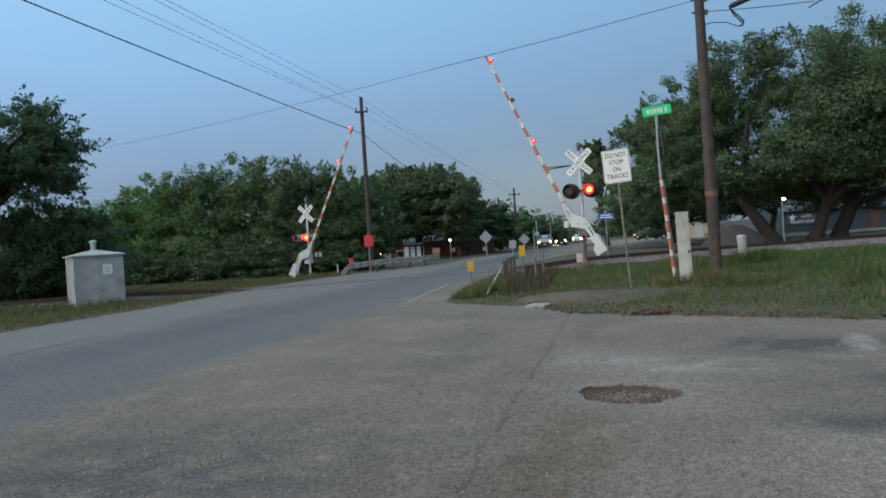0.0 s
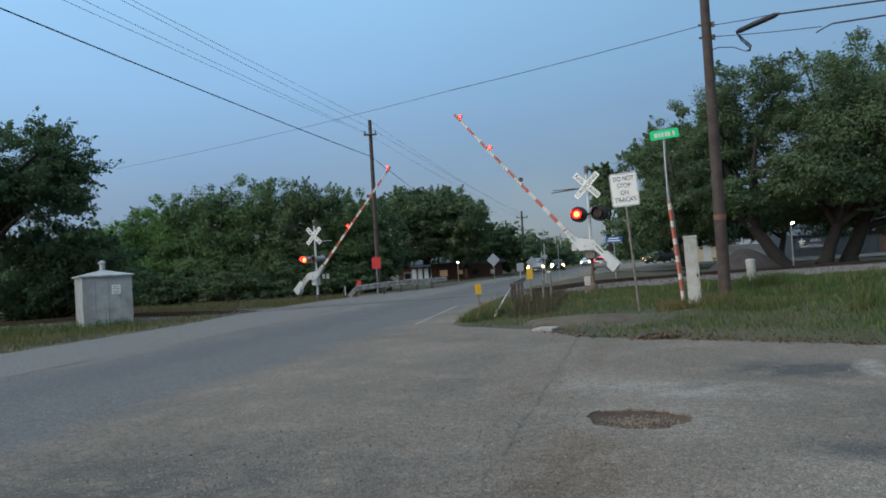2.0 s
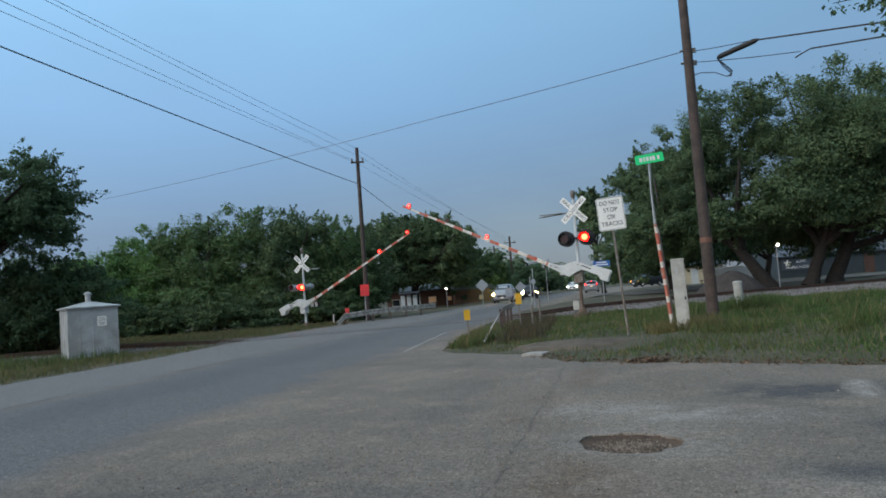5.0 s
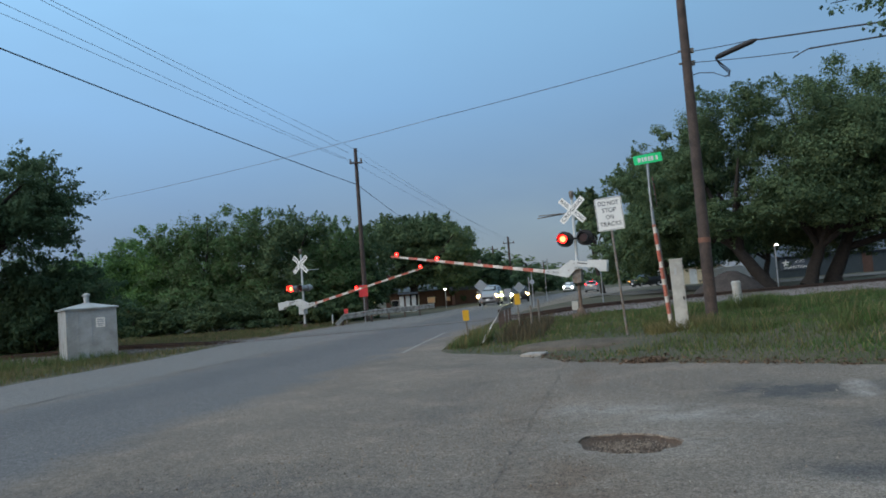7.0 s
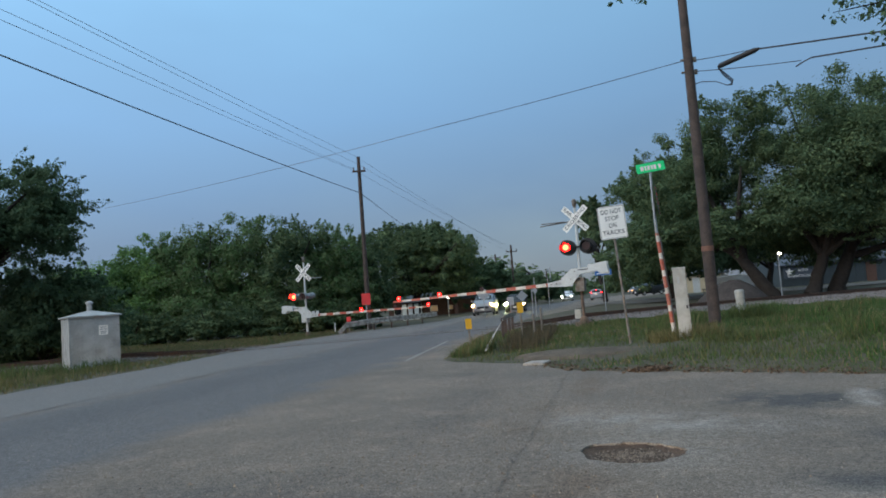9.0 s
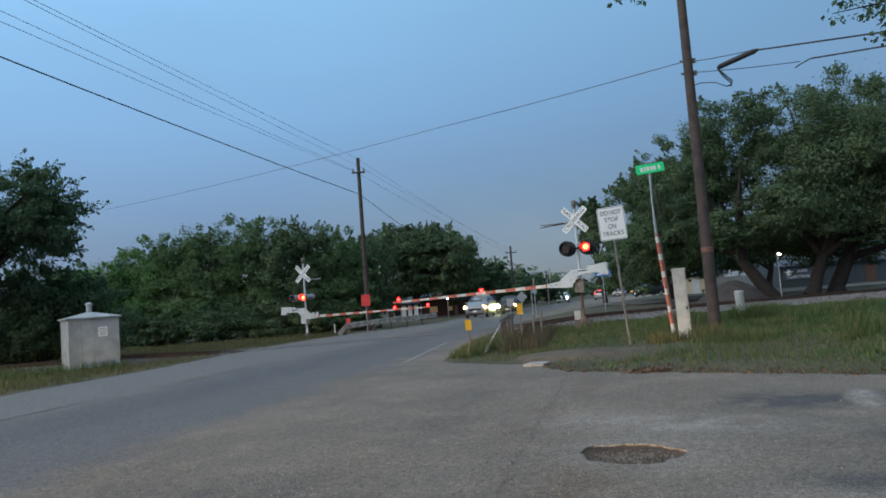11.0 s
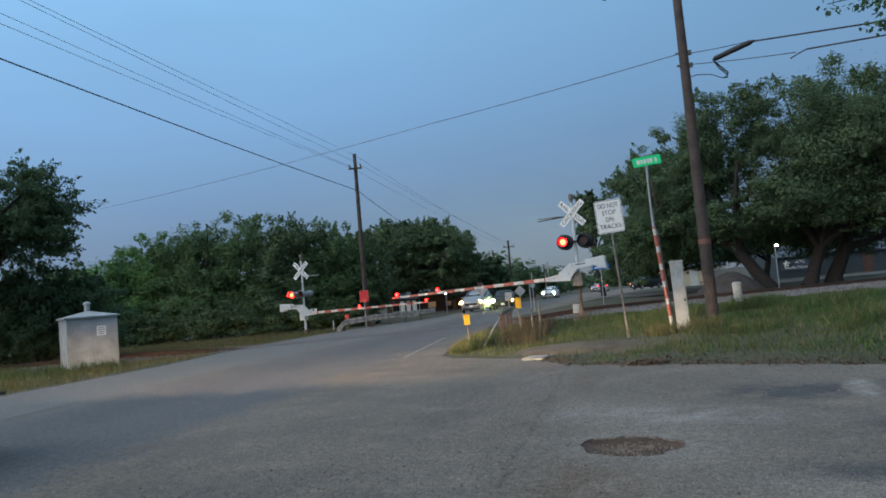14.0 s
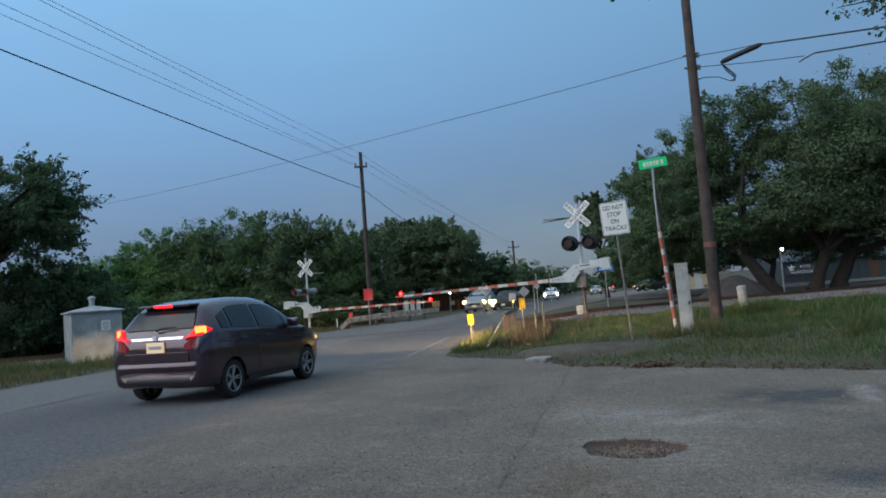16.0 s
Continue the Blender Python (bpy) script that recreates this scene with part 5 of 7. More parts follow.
# great domed oak beyond the crossing and the wooded slope after it
tree("broad domed live oak beyond the crossing", crown_clumps(130, (-3.9, 75, 6.1), (3.2, 4.6, 3.4), 46, 0.24, 0.4, -0.6) + crown_clumps(231, (0.9, 75, 5.5), (3.2, 4.6, 3.3), 46, 0.24, 0.4, -0.6) + crown_clumps(232, (-1.5, 75.4, 7.1), (4.4, 3.6, 2.3), 30, 0.24, 0.4, -0.4) + crown_clumps(230, (-1.6, 75.5, 3.3), (5.8, 3.6, 1.5), 34, 0.25, 0.4, -0.9), (-2.6, 75, -0.3), (-2.2, 75, 3.4), 0.5, 95000, 0.17, [LEAF_DARK, LEAF], 131, 16, "oak_tree", group="oaks beyond the crossing")
for k, (x, y, w, h) in enumerate([(5.6, 84, 2.6, 5.3), (9.0, 95, 3.2, 4.3), (13.5, 108, 4.2, 4.0), (3.2, 82, 3.0, 6.2), (-9.5, 72, 4.0, 6.5)]):
    tree("dark tree in the wood beyond the crossing", crown_clumps(140 + k, (x, y, h * 0.52), (w, 3.0, h * 0.48), 34, 0.2, 0.34, -0.9), (x, y, -0.3), (x, y, h * 0.45), 0.3, 15000, 0.26, [LEAF_DARK], 150 + k, 8, group="oaks beyond the crossing")

# far woods that close the view
far = []
rs2 = random.Random(9)
for k in range(120):
    u = k / 119
    x = -230 + 520 * u
    y = 175 + 40 * math.sin(u * 9) + (60 if 20 < x < 75 else 0)
    h = rs2.uniform(5.5, 9.5) if not 20 < x < 75 else rs2.uniform(4, 6)
    for j in range(4):
        far.append((x + rs2.uniform(-3, 3), y + rs2.uniform(-4, 4), h * rs2.uniform(0.25, 0.8), 3.6, 3.0, h * 0.34))
thing("far_woods", "distant dark line of trees along the horizon", "woods", kind="stuff", data=leaves_mesh("far_woods", far, 60000, 0.9, [LEAF_DARK, LEAF], 7))
rear = []
for k in range(60):
    a = radians(190 + 160 * k / 59)
    rear.append((70 * math.cos(a), 60 * math.sin(a), rs2.uniform(2, 6), 5, 5, 3.5))
thing("woods_behind", "dark line of trees behind the junction", "woods", kind="stuff", data=leaves_mesh("woods_behind", rear, 14000, 1.0, [LEAF_DARK, LEAF], 8))

# tree outside the picture whose branch hangs over the verge
over = thing("oak_tree", "oak whose thin leafy branch hangs over the verge", "tree", pose(14.5, 12.6, 0.2), group="roadside trees")
sprays = crown_clumps(160, (-6.3, -0.6, 5.52), (1.3, 0.7, 0.22), 12, 0.25, 0.4, -1) + crown_clumps(161, (-6.75, -0.6, 5.02), (0.26, 0.3, 0.10), 4, 0.4, 0.6, -1) \
    + crown_clumps(162, (-10.95, -0.6, 6.05), (0.42, 0.4, 0.2), 5, 0.3, 0.5, -1) + crown_clumps(163, (-1.0, 0, 8.2), (3.0, 3.0, 1.8), 20)
st = Shape().tube([(0, 0, -0.4), (-0.1, 0, 2), (-0.4, 0, 5), (-0.8, 0, 7.5)], [0.34, 0.28, 0.24, 0.15], 10)
st.tube([(-0.4, 0, 5), (-2.5, -0.3, 6.6), (-4.6, -0.5, 6.5), (-5.6, -0.6, 6.0), (-6.8, -0.6, 5.6), (-7.6, -0.6, 5.48)], [0.12, 0.08, 0.05, 0.03, 0.015, 0.006], 7)
st.tube([(-5.6, -0.6, 6.0), (-6.3, -0.6, 5.5), (-6.8, -0.6, 5.02)], [0.02, 0.012, 0.005], 6)
st.tube([(-2.5, -0.3, 6.6), (-6, -0.5, 7.6), (-9.5, -0.6, 7.0), (-10.9, -0.6, 6.2)], [0.07, 0.05, 0.025, 0.006], 6)
part("trunk", st, BARK, over, "dark rough bark trunk and limbs", smooth=True)
part("crown", leaves_mesh("crown", sprays, 9000, 0.075, [LEAF_DARK], 165, spray=0), LEAF_DARK, over, "small-leaved sprays")


# grass
def grass(name, n, region, height, material, label, seed, lean=0.35, keep=None):
    rs = np.random.RandomState(seed)
    x = rs.uniform(region[0], region[1], n * 3)
    y = rs.uniform(region[2], region[3], n * 3)
    d = road_distance(x, y)
    ok = (d > 0.04 + 0.5 * rs.uniform(0, 1, n * 3) ** 3) & (np.abs(y - track_y(x)) > np.where(x > 0, 3.7, 2.0))
    if keep is not None:
        ok &= keep(x, y, d, rs)
    x, y, d = x[ok][:n], y[ok][:n], d[ok][:n]
    z = ground_z(x, y) - 0.01
    m = len(x)
    clump = 0.6 + 0.4 * np.sin(x * 2.1 + 1.3 * np.sin(y * 1.7)) * np.sin(y * 2.4 + np.sin(x * 1.1))
    h = height * rs.uniform(0.4, 1.2, m) * (0.55 + 0.45 * clump) * np.clip(0.35 + d / 1.5, 0.35, 1)
    a = rs.uniform(0, 6.283, m)
    w = rs.uniform(0.004, 0.011, m) * (1 + height)
    lx, ly = rs.normal(0, lean, m) * h, rs.normal(0, lean, m) * h
    p0 = np.c_[x - np.cos(a) * w, y - np.sin(a) * w, z]
    p1 = np.c_[x + np.cos(a) * w, y + np.sin(a) * w, z]
    p2 = np.c_[x + lx, y + ly, z + h]
    v = np.stack([p0, p1, p2], 1).reshape(-1, 3)
    me = quick_mesh(name, v, 3)
    me.materials.append(material)
    return thing(name, label, "grass", kind="stuff", data=me)


def bare(x, y, d, rs):
    """Thin growth on the trodden dirt near the corner and in worn patches."""
    worn = (x - 3.3) ** 2 / 6.0 + (y - 15.7) ** 2 / 3.4 > rs.uniform(0.4, 1.4, len(x))
    patch = 0.5 + 0.5 * np.sin(0.9 * x + 1.1 * np.sin(0.7 * y)) * np.sin(1.2 * y + 1.3 * np.sin(0.8 * x))
    thick = np.clip(0.30 + 0.075 * (x - 2) + 0.25 * patch, 0.2, 1.0)
    return (worn & (rs.uniform(0, 1, len(x)) < thick)) | (rs.uniform(0, 1, len(x)) < 0.07)



grass("verge_grass", 135000, (0, 16, 9, 33), 0.135, GRASS, "green grass on the verge by the signs", 1, keep=bare)
grass("verge_grass_dry", 24000, (0, 16, 9, 33), 0.17, DRY_GRASS, "dry straw-coloured grass in the verge", 2, keep=lambda x, y, d, rs: bare(x, y, d, rs) & (rs.uniform(0, 1, len(x)) < np.clip(1.25 - 0.14 * x, 0.12, 1)))
grass("roadside_grass", 30000, (-26, -6, 8, 45), 0.22, GRASS, "green grass along the far roadside", 3)
grass("roadside_grass_dry", 44000, (-24, -5.5, 12, 47), 0.27, DRY_GRASS, "dry straw-coloured grass along the far roadside", 4)
near_rail = lambda x, y, d, rs: (np.hypot(x - 0.55 - (y - 19.5) * 0.14, (y - 19.8) * 0.35) < 0.75)
DARK_WEED = surface("dark_dead_weeds", (0.10, 0.075, 0.042), 0.9, second=(0.05, 0.05, 0.025), var=0.3, island=0.4, bump=0)
beside = lambda x, y, d, rs: (np.abs(x - 2.15 - (y - 19.5) * 0.19) < 0.6)
grass("rail_weeds", 2600, (0.8, 5, 18.6, 27), 0.48, DARK_WEED, "dark dead weeds behind the guardrail", 9, 0.25, beside)
grass("tall_weeds", 5000, (-0.5, 3.5, 16.8, 27), 0.42, GRASS, "tall green weeds round the guardrail end", 5, 0.3, near_rail)
grass("tall_weeds_dry", 1800, (-0.5, 3.5, 16.8, 27), 0.6, DRY_GRASS, "tall dry weeds round the guardrail end", 6, 0.3, near_rail)
by_shed = lambda x, y, d, rs: (np.hypot((x + 14.0) / 1.5, y - 24.8) < 2.3) & (d > 0.9) & (np.sin(3.1 * x + y) * np.sin(2.3 * y - x) > -0.35)
grass("shed_weeds", 2200, (-18, -10, 21, 28), 0.46, GRASS, "tall weeds round the equipment shed", 7, 0.3, by_shed)
by_boll = lambda x, y, d, rs: (np.hypot(x - 8.6, y - 20.4) < 0.7)
grass("bollard_weeds", 1500, (7.5, 9.6, 19.4, 21.4), 0.5, GRASS, "tall grass clump beside the bollard", 8, 0.4, by_boll)
tufts = lambda x, y, d, rs: (np.sin(1.9 * x + 0.8 * np.sin(2.2 * y)) * np.sin(1.6 * y + 0.9 * np.sin(1.4 * x)) > 0.45) & (d > 0.5) & (x > 4.8)
grass("tufted_grass", 16000, (2.5, 15, 11, 27), 0.34, GRASS, "taller tufts of green grass in the verge", 10, 0.45, tufts)
grass("tufted_grass_dry", 5000, (2.5, 15, 11, 27), 0.38, DRY_GRASS, "taller tufts of dry grass in the verge", 11, 0.45, tufts)
by_box = lambda x, y, d, rs: (np.hypot(x - 5.3, y - 16.3) < 0.8) & (d > 0.4)
grass("box_weeds", 2200, (4.3, 6.3, 15.3, 17.3), 0.32, DRY_GRASS, "dry weeds round the utility box", 12, 0.4, by_box)


# ---------------------------------------------------------------- vehicles
DRIVES = []
HATCH = [(-2.02, 0.42, 0.60, 0.64, 0.64, 0.58), (-2.035, 0.36, 0.72, 0.78, 0.70, 0.63), (-2.01, 0.30, 0.88, 0.95, 0.765, 0.67), (-1.945, 0.27, 0.97, 1.06, 0.81, 0.65), (-1.85, 0.25, 1.01, 1.18, 0.835, 0.62), (-1.72, 0.23, 1.03, 1.33, 0.846, 0.585),
         (-1.58, 0.21, 1.03, 1.43, 0.848, 0.57), (-1.35, 0.20, 1.025, 1.487, 0.85, 0.565), (-1.0, 0.20, 1.01, 1.517, 0.85, 0.565), (-0.5, 0.20, 0.99, 1.527, 0.85, 0.57), (0.0, 0.20, 0.97, 1.50, 0.85, 0.57), (0.35, 0.20, 0.96, 1.425, 0.85, 0.57),
         (0.7, 0.20, 0.95, 1.285, 0.85, 0.58), (1.0, 0.20, 0.945, 1.135, 0.846, 0.60), (1.2, 0.20, 0.93, 1.04, 0.835, 0.62), (1.4, 0.20, 0.90, 0.975, 0.818, 0.63), (1.65, 0.21, 0.84, 0.905, 0.79, 0.62), (1.84, 0.23, 0.75, 0.82, 0.75, 0.58), (1.96, 0.27, 0.64, 0.71, 0.68, 0.52), (2.02, 0.34, 0.52, 0.57, 0.60, 0.46)]


def glide(rows, per=3):
    """Stations between the given ones, on a smooth curve through them."""
    a = np.array(rows, float)
    a = np.vstack([2 * a[0] - a[1], a, 2 * a[-1] - a[-2]])
    out = []
    for k in range(1, len(a) - 2):
        for q in range(per):
            u = q / per
            out.append(0.5 * (2 * a[k] + (a[k + 1] - a[k - 1]) * u + (2 * a[k - 1] - 5 * a[k] + 4 * a[k + 1] - a[k + 2]) * u * u + (3 * a[k] - a[k - 1] - 3 * a[k + 1] + a[k + 2]) * u ** 3))
    return [tuple(map(float, q)) for q in out] + [tuple(map(float, a[-2]))]


def wheel_wells(me, sx, sy):
    """The body with four round wells cut out for the wheels."""
    tmp = bpy.data.objects.new("body", me)
    cut = Shape()
    for x in (-1.265 * sx, 1.265 * sx):
        for side in (-1, 1):
            cut.tube([(x, side * 0.58 * sy, 0.30), (x, side * 1.1 * sy, 0.30)], 0.355, 28, 1)
    tool = bpy.data.objects.new("tool", cut.mesh("tool", [CAR_BLACK, CAR_BLACK]))
    for ob in (tmp, tool):
        scene.collection.objects.link(ob)
    mod = tmp.modifiers.new("wells", "BOOLEAN")
    mod.operation, mod.object, mod.solver = "DIFFERENCE", tool, "EXACT"
    bpy.context.view_layer.update()
    out = bpy.data.meshes.new_from_object(tmp.evaluated_get(bpy.context.evaluated_depsgraph_get()))
    for ob in (tmp, tool):
        bpy.data.objects.remove(ob)
    out.polygons.foreach_set("use_smooth", [True] * len(out.polygons))
    out.set_sharp_from_angle(angle=radians(38))
    return out


def car(name, label, m, paint, scale=(1, 1, 1), head=None, tail=TAIL_DIM, core=None, rim=ALLOY, category="car", lamp=1.0, beam=None, head_left=None):
    """A five-door car, front along +x, standing on its wheels at z 0."""
    sx, sy, sz = scale
    st = [(x * sx, zb * (0.9 + 0.1 * sz), zc * sz, zr * sz, wc * sy, wr * sy) for x, zb, zc, zr, wc, wr in glide(HATCH)]
    c = thing(name, label, category, m, group="vehicles")

    def ring(q):
        x, zb, zc, zr, wc, wr = q
        side_, top_ = zc - zb, zr - zc
        half = [(0, zb), (wc * 0.84, zb), (wc * 0.95, zb + 0.035), (wc * 0.985, zb + 0.12), (wc - 0.002, zb + side_ * 0.30), (wc + 0.010, zb + side_ * 0.48), (wc + 0.014, zb + side_ * 0.66), (wc + 0.012, zb + side_ * 0.80), (wc - 0.004, zb + side_ * 0.835), (wc - 0.003, zb + side_ * 0.93), (wc * 0.985, zc),
                (wr + (wc - wr) * 0.62, zc + top_ * 0.42), (wr + (wc - wr) * 0.2, zr - top_ * 0.18), (wr * 0.97, zr - top_ * 0.07), (wr * 0.86, zr - 0.010), (wr * 0.55, zr + 0.006), (0, zr + 0.012)]
        return [(x, y, z) for y, z in half] + [(x, -y, z) for y, z in half[-2:0:-1]]

    rings = [ring(q) for q in st]
    n = len(rings[0])
    s = Shape()
    s.add([p for r in rings for p in r], [(i * n + k, i * n + (k + 1) % n, (i + 1) * n + (k + 1) % n, (i + 1) * n + k) for i in range(len(rings) - 1) for k in range(n)]
          + [tuple(range(n)), tuple((len(rings) - 1) * n + k for k in range(n))[::-1]])
    body = part("body", wheel_wells(s.mesh("body", [paint, CAR_BLACK]), sx, sy), paint, c)

    xs = [q[0] for q in st]

    def at(x, v, side):
        """A point on the glazed band: v from the waist to the eaves."""
        zc, zr, wc, wr = (np.interp(x, xs, [q[k] for q in st]) for k in (2, 3, 4, 5))
        run = (0, 0.512, 1)
        y = np.interp(v, run, (wc * 0.985, wr + (wc - wr) * 0.62, wr + (wc - wr) * 0.2))
        z = np.interp(v, run, (zc, zc + (zr - zc) * 0.42, zr - (zr - zc) * 0.18))
        return (x, side * (y + 0.010), z + 0.004)

    for side in (-1, 1):
        for x0, x1, cut in ((-1.52, -1.30, 0.25), (-1.23, -0.50, 0.4), (-0.42, 0.46, 0.55), (0.51, 0.84, 0.7)):
            g = Shape()
            vs = []
            for k in range(6):
                x = (x0 + (x1 - x0) * k / 5) * sx
                top = 0.93
                if cut == 0.25:
                    top = 0.62 + 0.16 * k / 5
                if cut == 0.4:
                    top = min(0.92, 0.84 + 0.3 * k / 5)
                if cut == 0.7:
                    top = 0.9 - 0.12 * k / 5
                vs += [at(x, 0.08, side), at(x, min(0.512, 0.6 * top), side), at(x, top, side)]
            g.add(vs, [(3 * k + j, 3 * k + j + 1, 3 * k + 4 + j, 3 * k + 3 + j) for k in range(5) for j in (0, 1)])
            part("side_window", g, CAR_GLASS, body, "dark tinted side window", smooth=True)
        g = Shape().box((0.60 * sx, side * (0.93 * sy), 1.045 * sz), (0.13, 0.22, 0.15))
        part("door_mirror", g, paint, body, "rounded door mirror", bevel=0.045, smooth=True)
        for x in (-0.62, 0.14):
            part("door_handle", Shape().box(((x - 0.32) * sx, side * (0.855 * sy), 0.88 * sz), (0.2, 0.03, 0.03)), paint, body, bevel=0.008)
        # the shade of the pressed door crease, laid on as a thin black strip
        for nm, run in (("crease_line", [(-1.70 + 0.26 * k, 0.83 - 0.02 * abs(k - 5) / 5, 0.014) for k in range(11)]),):
            r_ = Shape()
            vs = []
            for x, u, hh in run:
                zb_, zc_, wc_ = (np.interp(x * sx, xs, [q[k] for q in st]) for k in (1, 2, 4))
                z = zb_ + (zc_ - zb_) * u
                vs += [(x * sx, side * (wc_ + 0.0125), z), (x * sx, side * (wc_ + 0.0135), z - hh)]
            r_.add(vs, [(2 * k, 2 * k + 1, 2 * k + 3, 2 * k + 2) for k in range(len(run) - 1)])
            part(nm, r_, CAR_BLACK, body, "black strip for the shade of the pressed crease along the doors")
        for x in (-1.10, -0.46, 0.62):
            r_ = Shape()
            vs = []
            for k in range(6):
                zb_, zc_, wc_ = (np.interp(x * sx, xs, [q[j] for q in st]) for j in (1, 2, 4))
                u = 0.18 + 0.78 * k / 5
                y = wc_ + (0.016 if u < 0.82 else 0.004)
                for dx in (-0.005, 0.005):
                    vs.append((x * sx + dx, side * y, zb_ + (zc_ - zb_) * u))
            r_.add(vs, [(2 * k, 2 * k + 1, 2 * k + 3, 2 * k + 2) for k in range(5)])
            part("door_gap", r_, CAR_BLACK, body)
        part("sill_trim", Shape().box((0, side * 0.845 * sy, 0.27), (1.7 * sx, 0.02, 0.06)), CAR_BLACK, body, bevel=0.006)

    def pane(nm, lo, hi, w0, w1, push, lab):
        (xa, za), (xb, zb_) = lo, hi
        g = Shape()
        vs = []
        for u in (0, 0.5, 1):
            x, z, w = xa + (xb - xa) * u, za + (zb_ - za) * u, w0 + (w1 - w0) * u
            for v in (-1, -0.5, 0, 0.5, 1):
                vs.append((x + push * (1 - 0.5 * v * v), v * w, z))
        g.add(vs, [(5 * i + k, 5 * i + k + 1, 5 * i + 6 + k, 5 * i + 5 + k) for i in range(2) for k in range(4)])
        return part(nm, g, CAR_GLASS, body, lab, smooth=True)

    pane("rear_window", (-1.915 * sx, 1.10 * sz), (-1.70 * sx, 1.365 * sz), 0.60 * sy, 0.51 * sy, -0.025, "dark rear window")
    part("rear_wiper", Shape().tube([(-1.985 * sx, 0.02, 1.085 * sz), (-1.975 * sx, -0.12, 1.12 * sz), (-1.968 * sx, -0.34, 1.125 * sz)], [0.022, 0.012, 0.009], 6), CAR_BLACK, body, "black rear wiper")
    pane("windscreen", (1.06 * sx, 1.115 * sz), (0.36 * sx, 1.43 * sz), 0.62 * sy, 0.56 * sy, 0.02, "dark windscreen")
    part("spoiler", Shape().box((-1.67 * sx, 0, 1.435 * sz), (0.26, 0.93 * sy, 0.045)), paint, body, bevel=0.012)
    part("high_brake_lamp", Shape().box((-1.80 * sx, 0, 1.434 * sz), (0.02, 0.34, 0.032)), tail if core else TAIL_DIM, body, "high red brake lamp")
    strip = Shape()
    vs = []
    for k in range(9):
        v = -1 + k / 4
        vs += [(-2.035 * sx + 0.055 * v * v, v * 0.56 * sy, 0.985 * sz), (-2.045 * sx + 0.055 * v * v, v * 0.56 * sy, 0.95 * sz)]
    strip.add(vs, [(2 * k, 2 * k + 1, 2 * k + 3, 2 * k + 2) for k in range(8)])
    part("chrome_strip", strip, CHROME, body, "bright chrome strip above the plate")
    part("badge", Shape().tube([(-2.04 * sx, 0, 0.985 * sz), (-2.065 * sx, 0, 0.985 * sz)], 0.042, 14), ALLOY, body)
    plate_ = part("number_plate", Shape().box((-2.045 * sx, 0, 0.84 * sz), (0.02, 0.32, 0.16)), PLATE_GLOW if core else SIGN_WHITE, body, "pale number plate, its lamplight put in as glow where lit")
    part("legend_bar", Shape().box((-2.057 * sx, 0, 0.84 * sz), (0.004, 0.24, 0.05)), SIGN_BACK, plate_, "unreadable dark line")
    part("rear_valance", Shape().box((-1.985 * sx, 0, 0.375), (0.10, 1.16 * sy, 0.09)), CAR_BLACK, body, "black lower bumper", bevel=0.03)
    part("bumper_strip", Shape().box((-2.035 * sx, 0, 0.435), (0.014, 1.1 * sy, 0.014)), CHROME, body, "thin bright lower strip")
    part("bumper", Shape().box((-1.985 * sx, 0, 0.55 * sz), (0.15, 1.44 * sy, 0.17)), paint, body, bevel=0.065, smooth=True)
    part("tailgate_recess", Shape().box((-2.03 * sx, 0, 0.69 * sz), (0.02, 1.12 * sy, 0.15)), paint, body, bevel=0.006)
    part("grille", Shape().box((1.985 * sx, 0, 0.56 * sz), (0.08, 0.95 * sy, 0.2)), CAR_BLACK, body, "black front grille", bevel=0.02)
    part("front_plate", Shape().box((2.03 * sx, 0, 0.44 * sz), (0.02, 0.3, 0.15)), SIGN_WHITE, body)
    part("front_valance", Shape().box((1.96 * sx, 0, 0.33), (0.12, 1.2 * sy, 0.12)), CAR_BLACK, body, bevel=0.02)
    for side in (-1, 1):
        plan_ = [(-2.05, 0.50), (-2.04, 0.61), (-2.01, 0.70), (-1.95, 0.775), (-1.87, 0.825), (-1.78, 0.85)]

        def lens(rows_, push, mat, nm, lab):
            """A closed shell that follows the rear corner between two heights."""
            g = Shape()
            vs = []
            for (px_, py_), (lo, hi) in zip(plan_, rows_):
                for depth in (push, push - 0.06):
                    for z in (lo, hi):
                        tuck = max(0.0, z - 0.93) * 0.35
                        vs.append(((px_ - depth + 0.9 * tuck) * sx, side * (py_ + depth * 0.6 - tuck) * sy, z * sz))
            m_ = len(rows_)
            for k in range(m_ - 1):
                a, b = 4 * k, 4 * k + 4
                g.add([], [])
                for e0, e1 in ((0, 1), (1, 3), (3, 2), (2, 0)):
                    g.f.append((a + e0, a + e1, b + e1, b + e0))
                    g.s.append(0)
            g.f += [(0, 1, 3, 2), (4 * m_ - 4, 4 * m_ - 3, 4 * m_ - 1, 4 * m_ - 2)]
            g.s += [0, 0]
            g.v = vs
            return part(nm, g, mat, body, lab, bevel=0.006)

        lens([(0.79, 0.86), (0.80, 0.95), (0.85, 0.985), (0.92, 0.99), (0.96, 0.99), (0.98, 0.99)], 0.012, TAIL_HALF if core else TAIL_DIM, "tail_lamp", "dark red wrap-round tail lens")
        lens([(0.94, 0.95), (0.97, 1.01), (0.97, 1.10), (0.98, 1.13), (1.01, 1.10), (1.045, 1.07)], 0.022, TAIL_WING if core else tail, "tail_lamp_wing", "glowing red upper tail lamp")
        if core:
            g = Shape().box((0, 0, 0), (0.17, 0.05, 0.12))
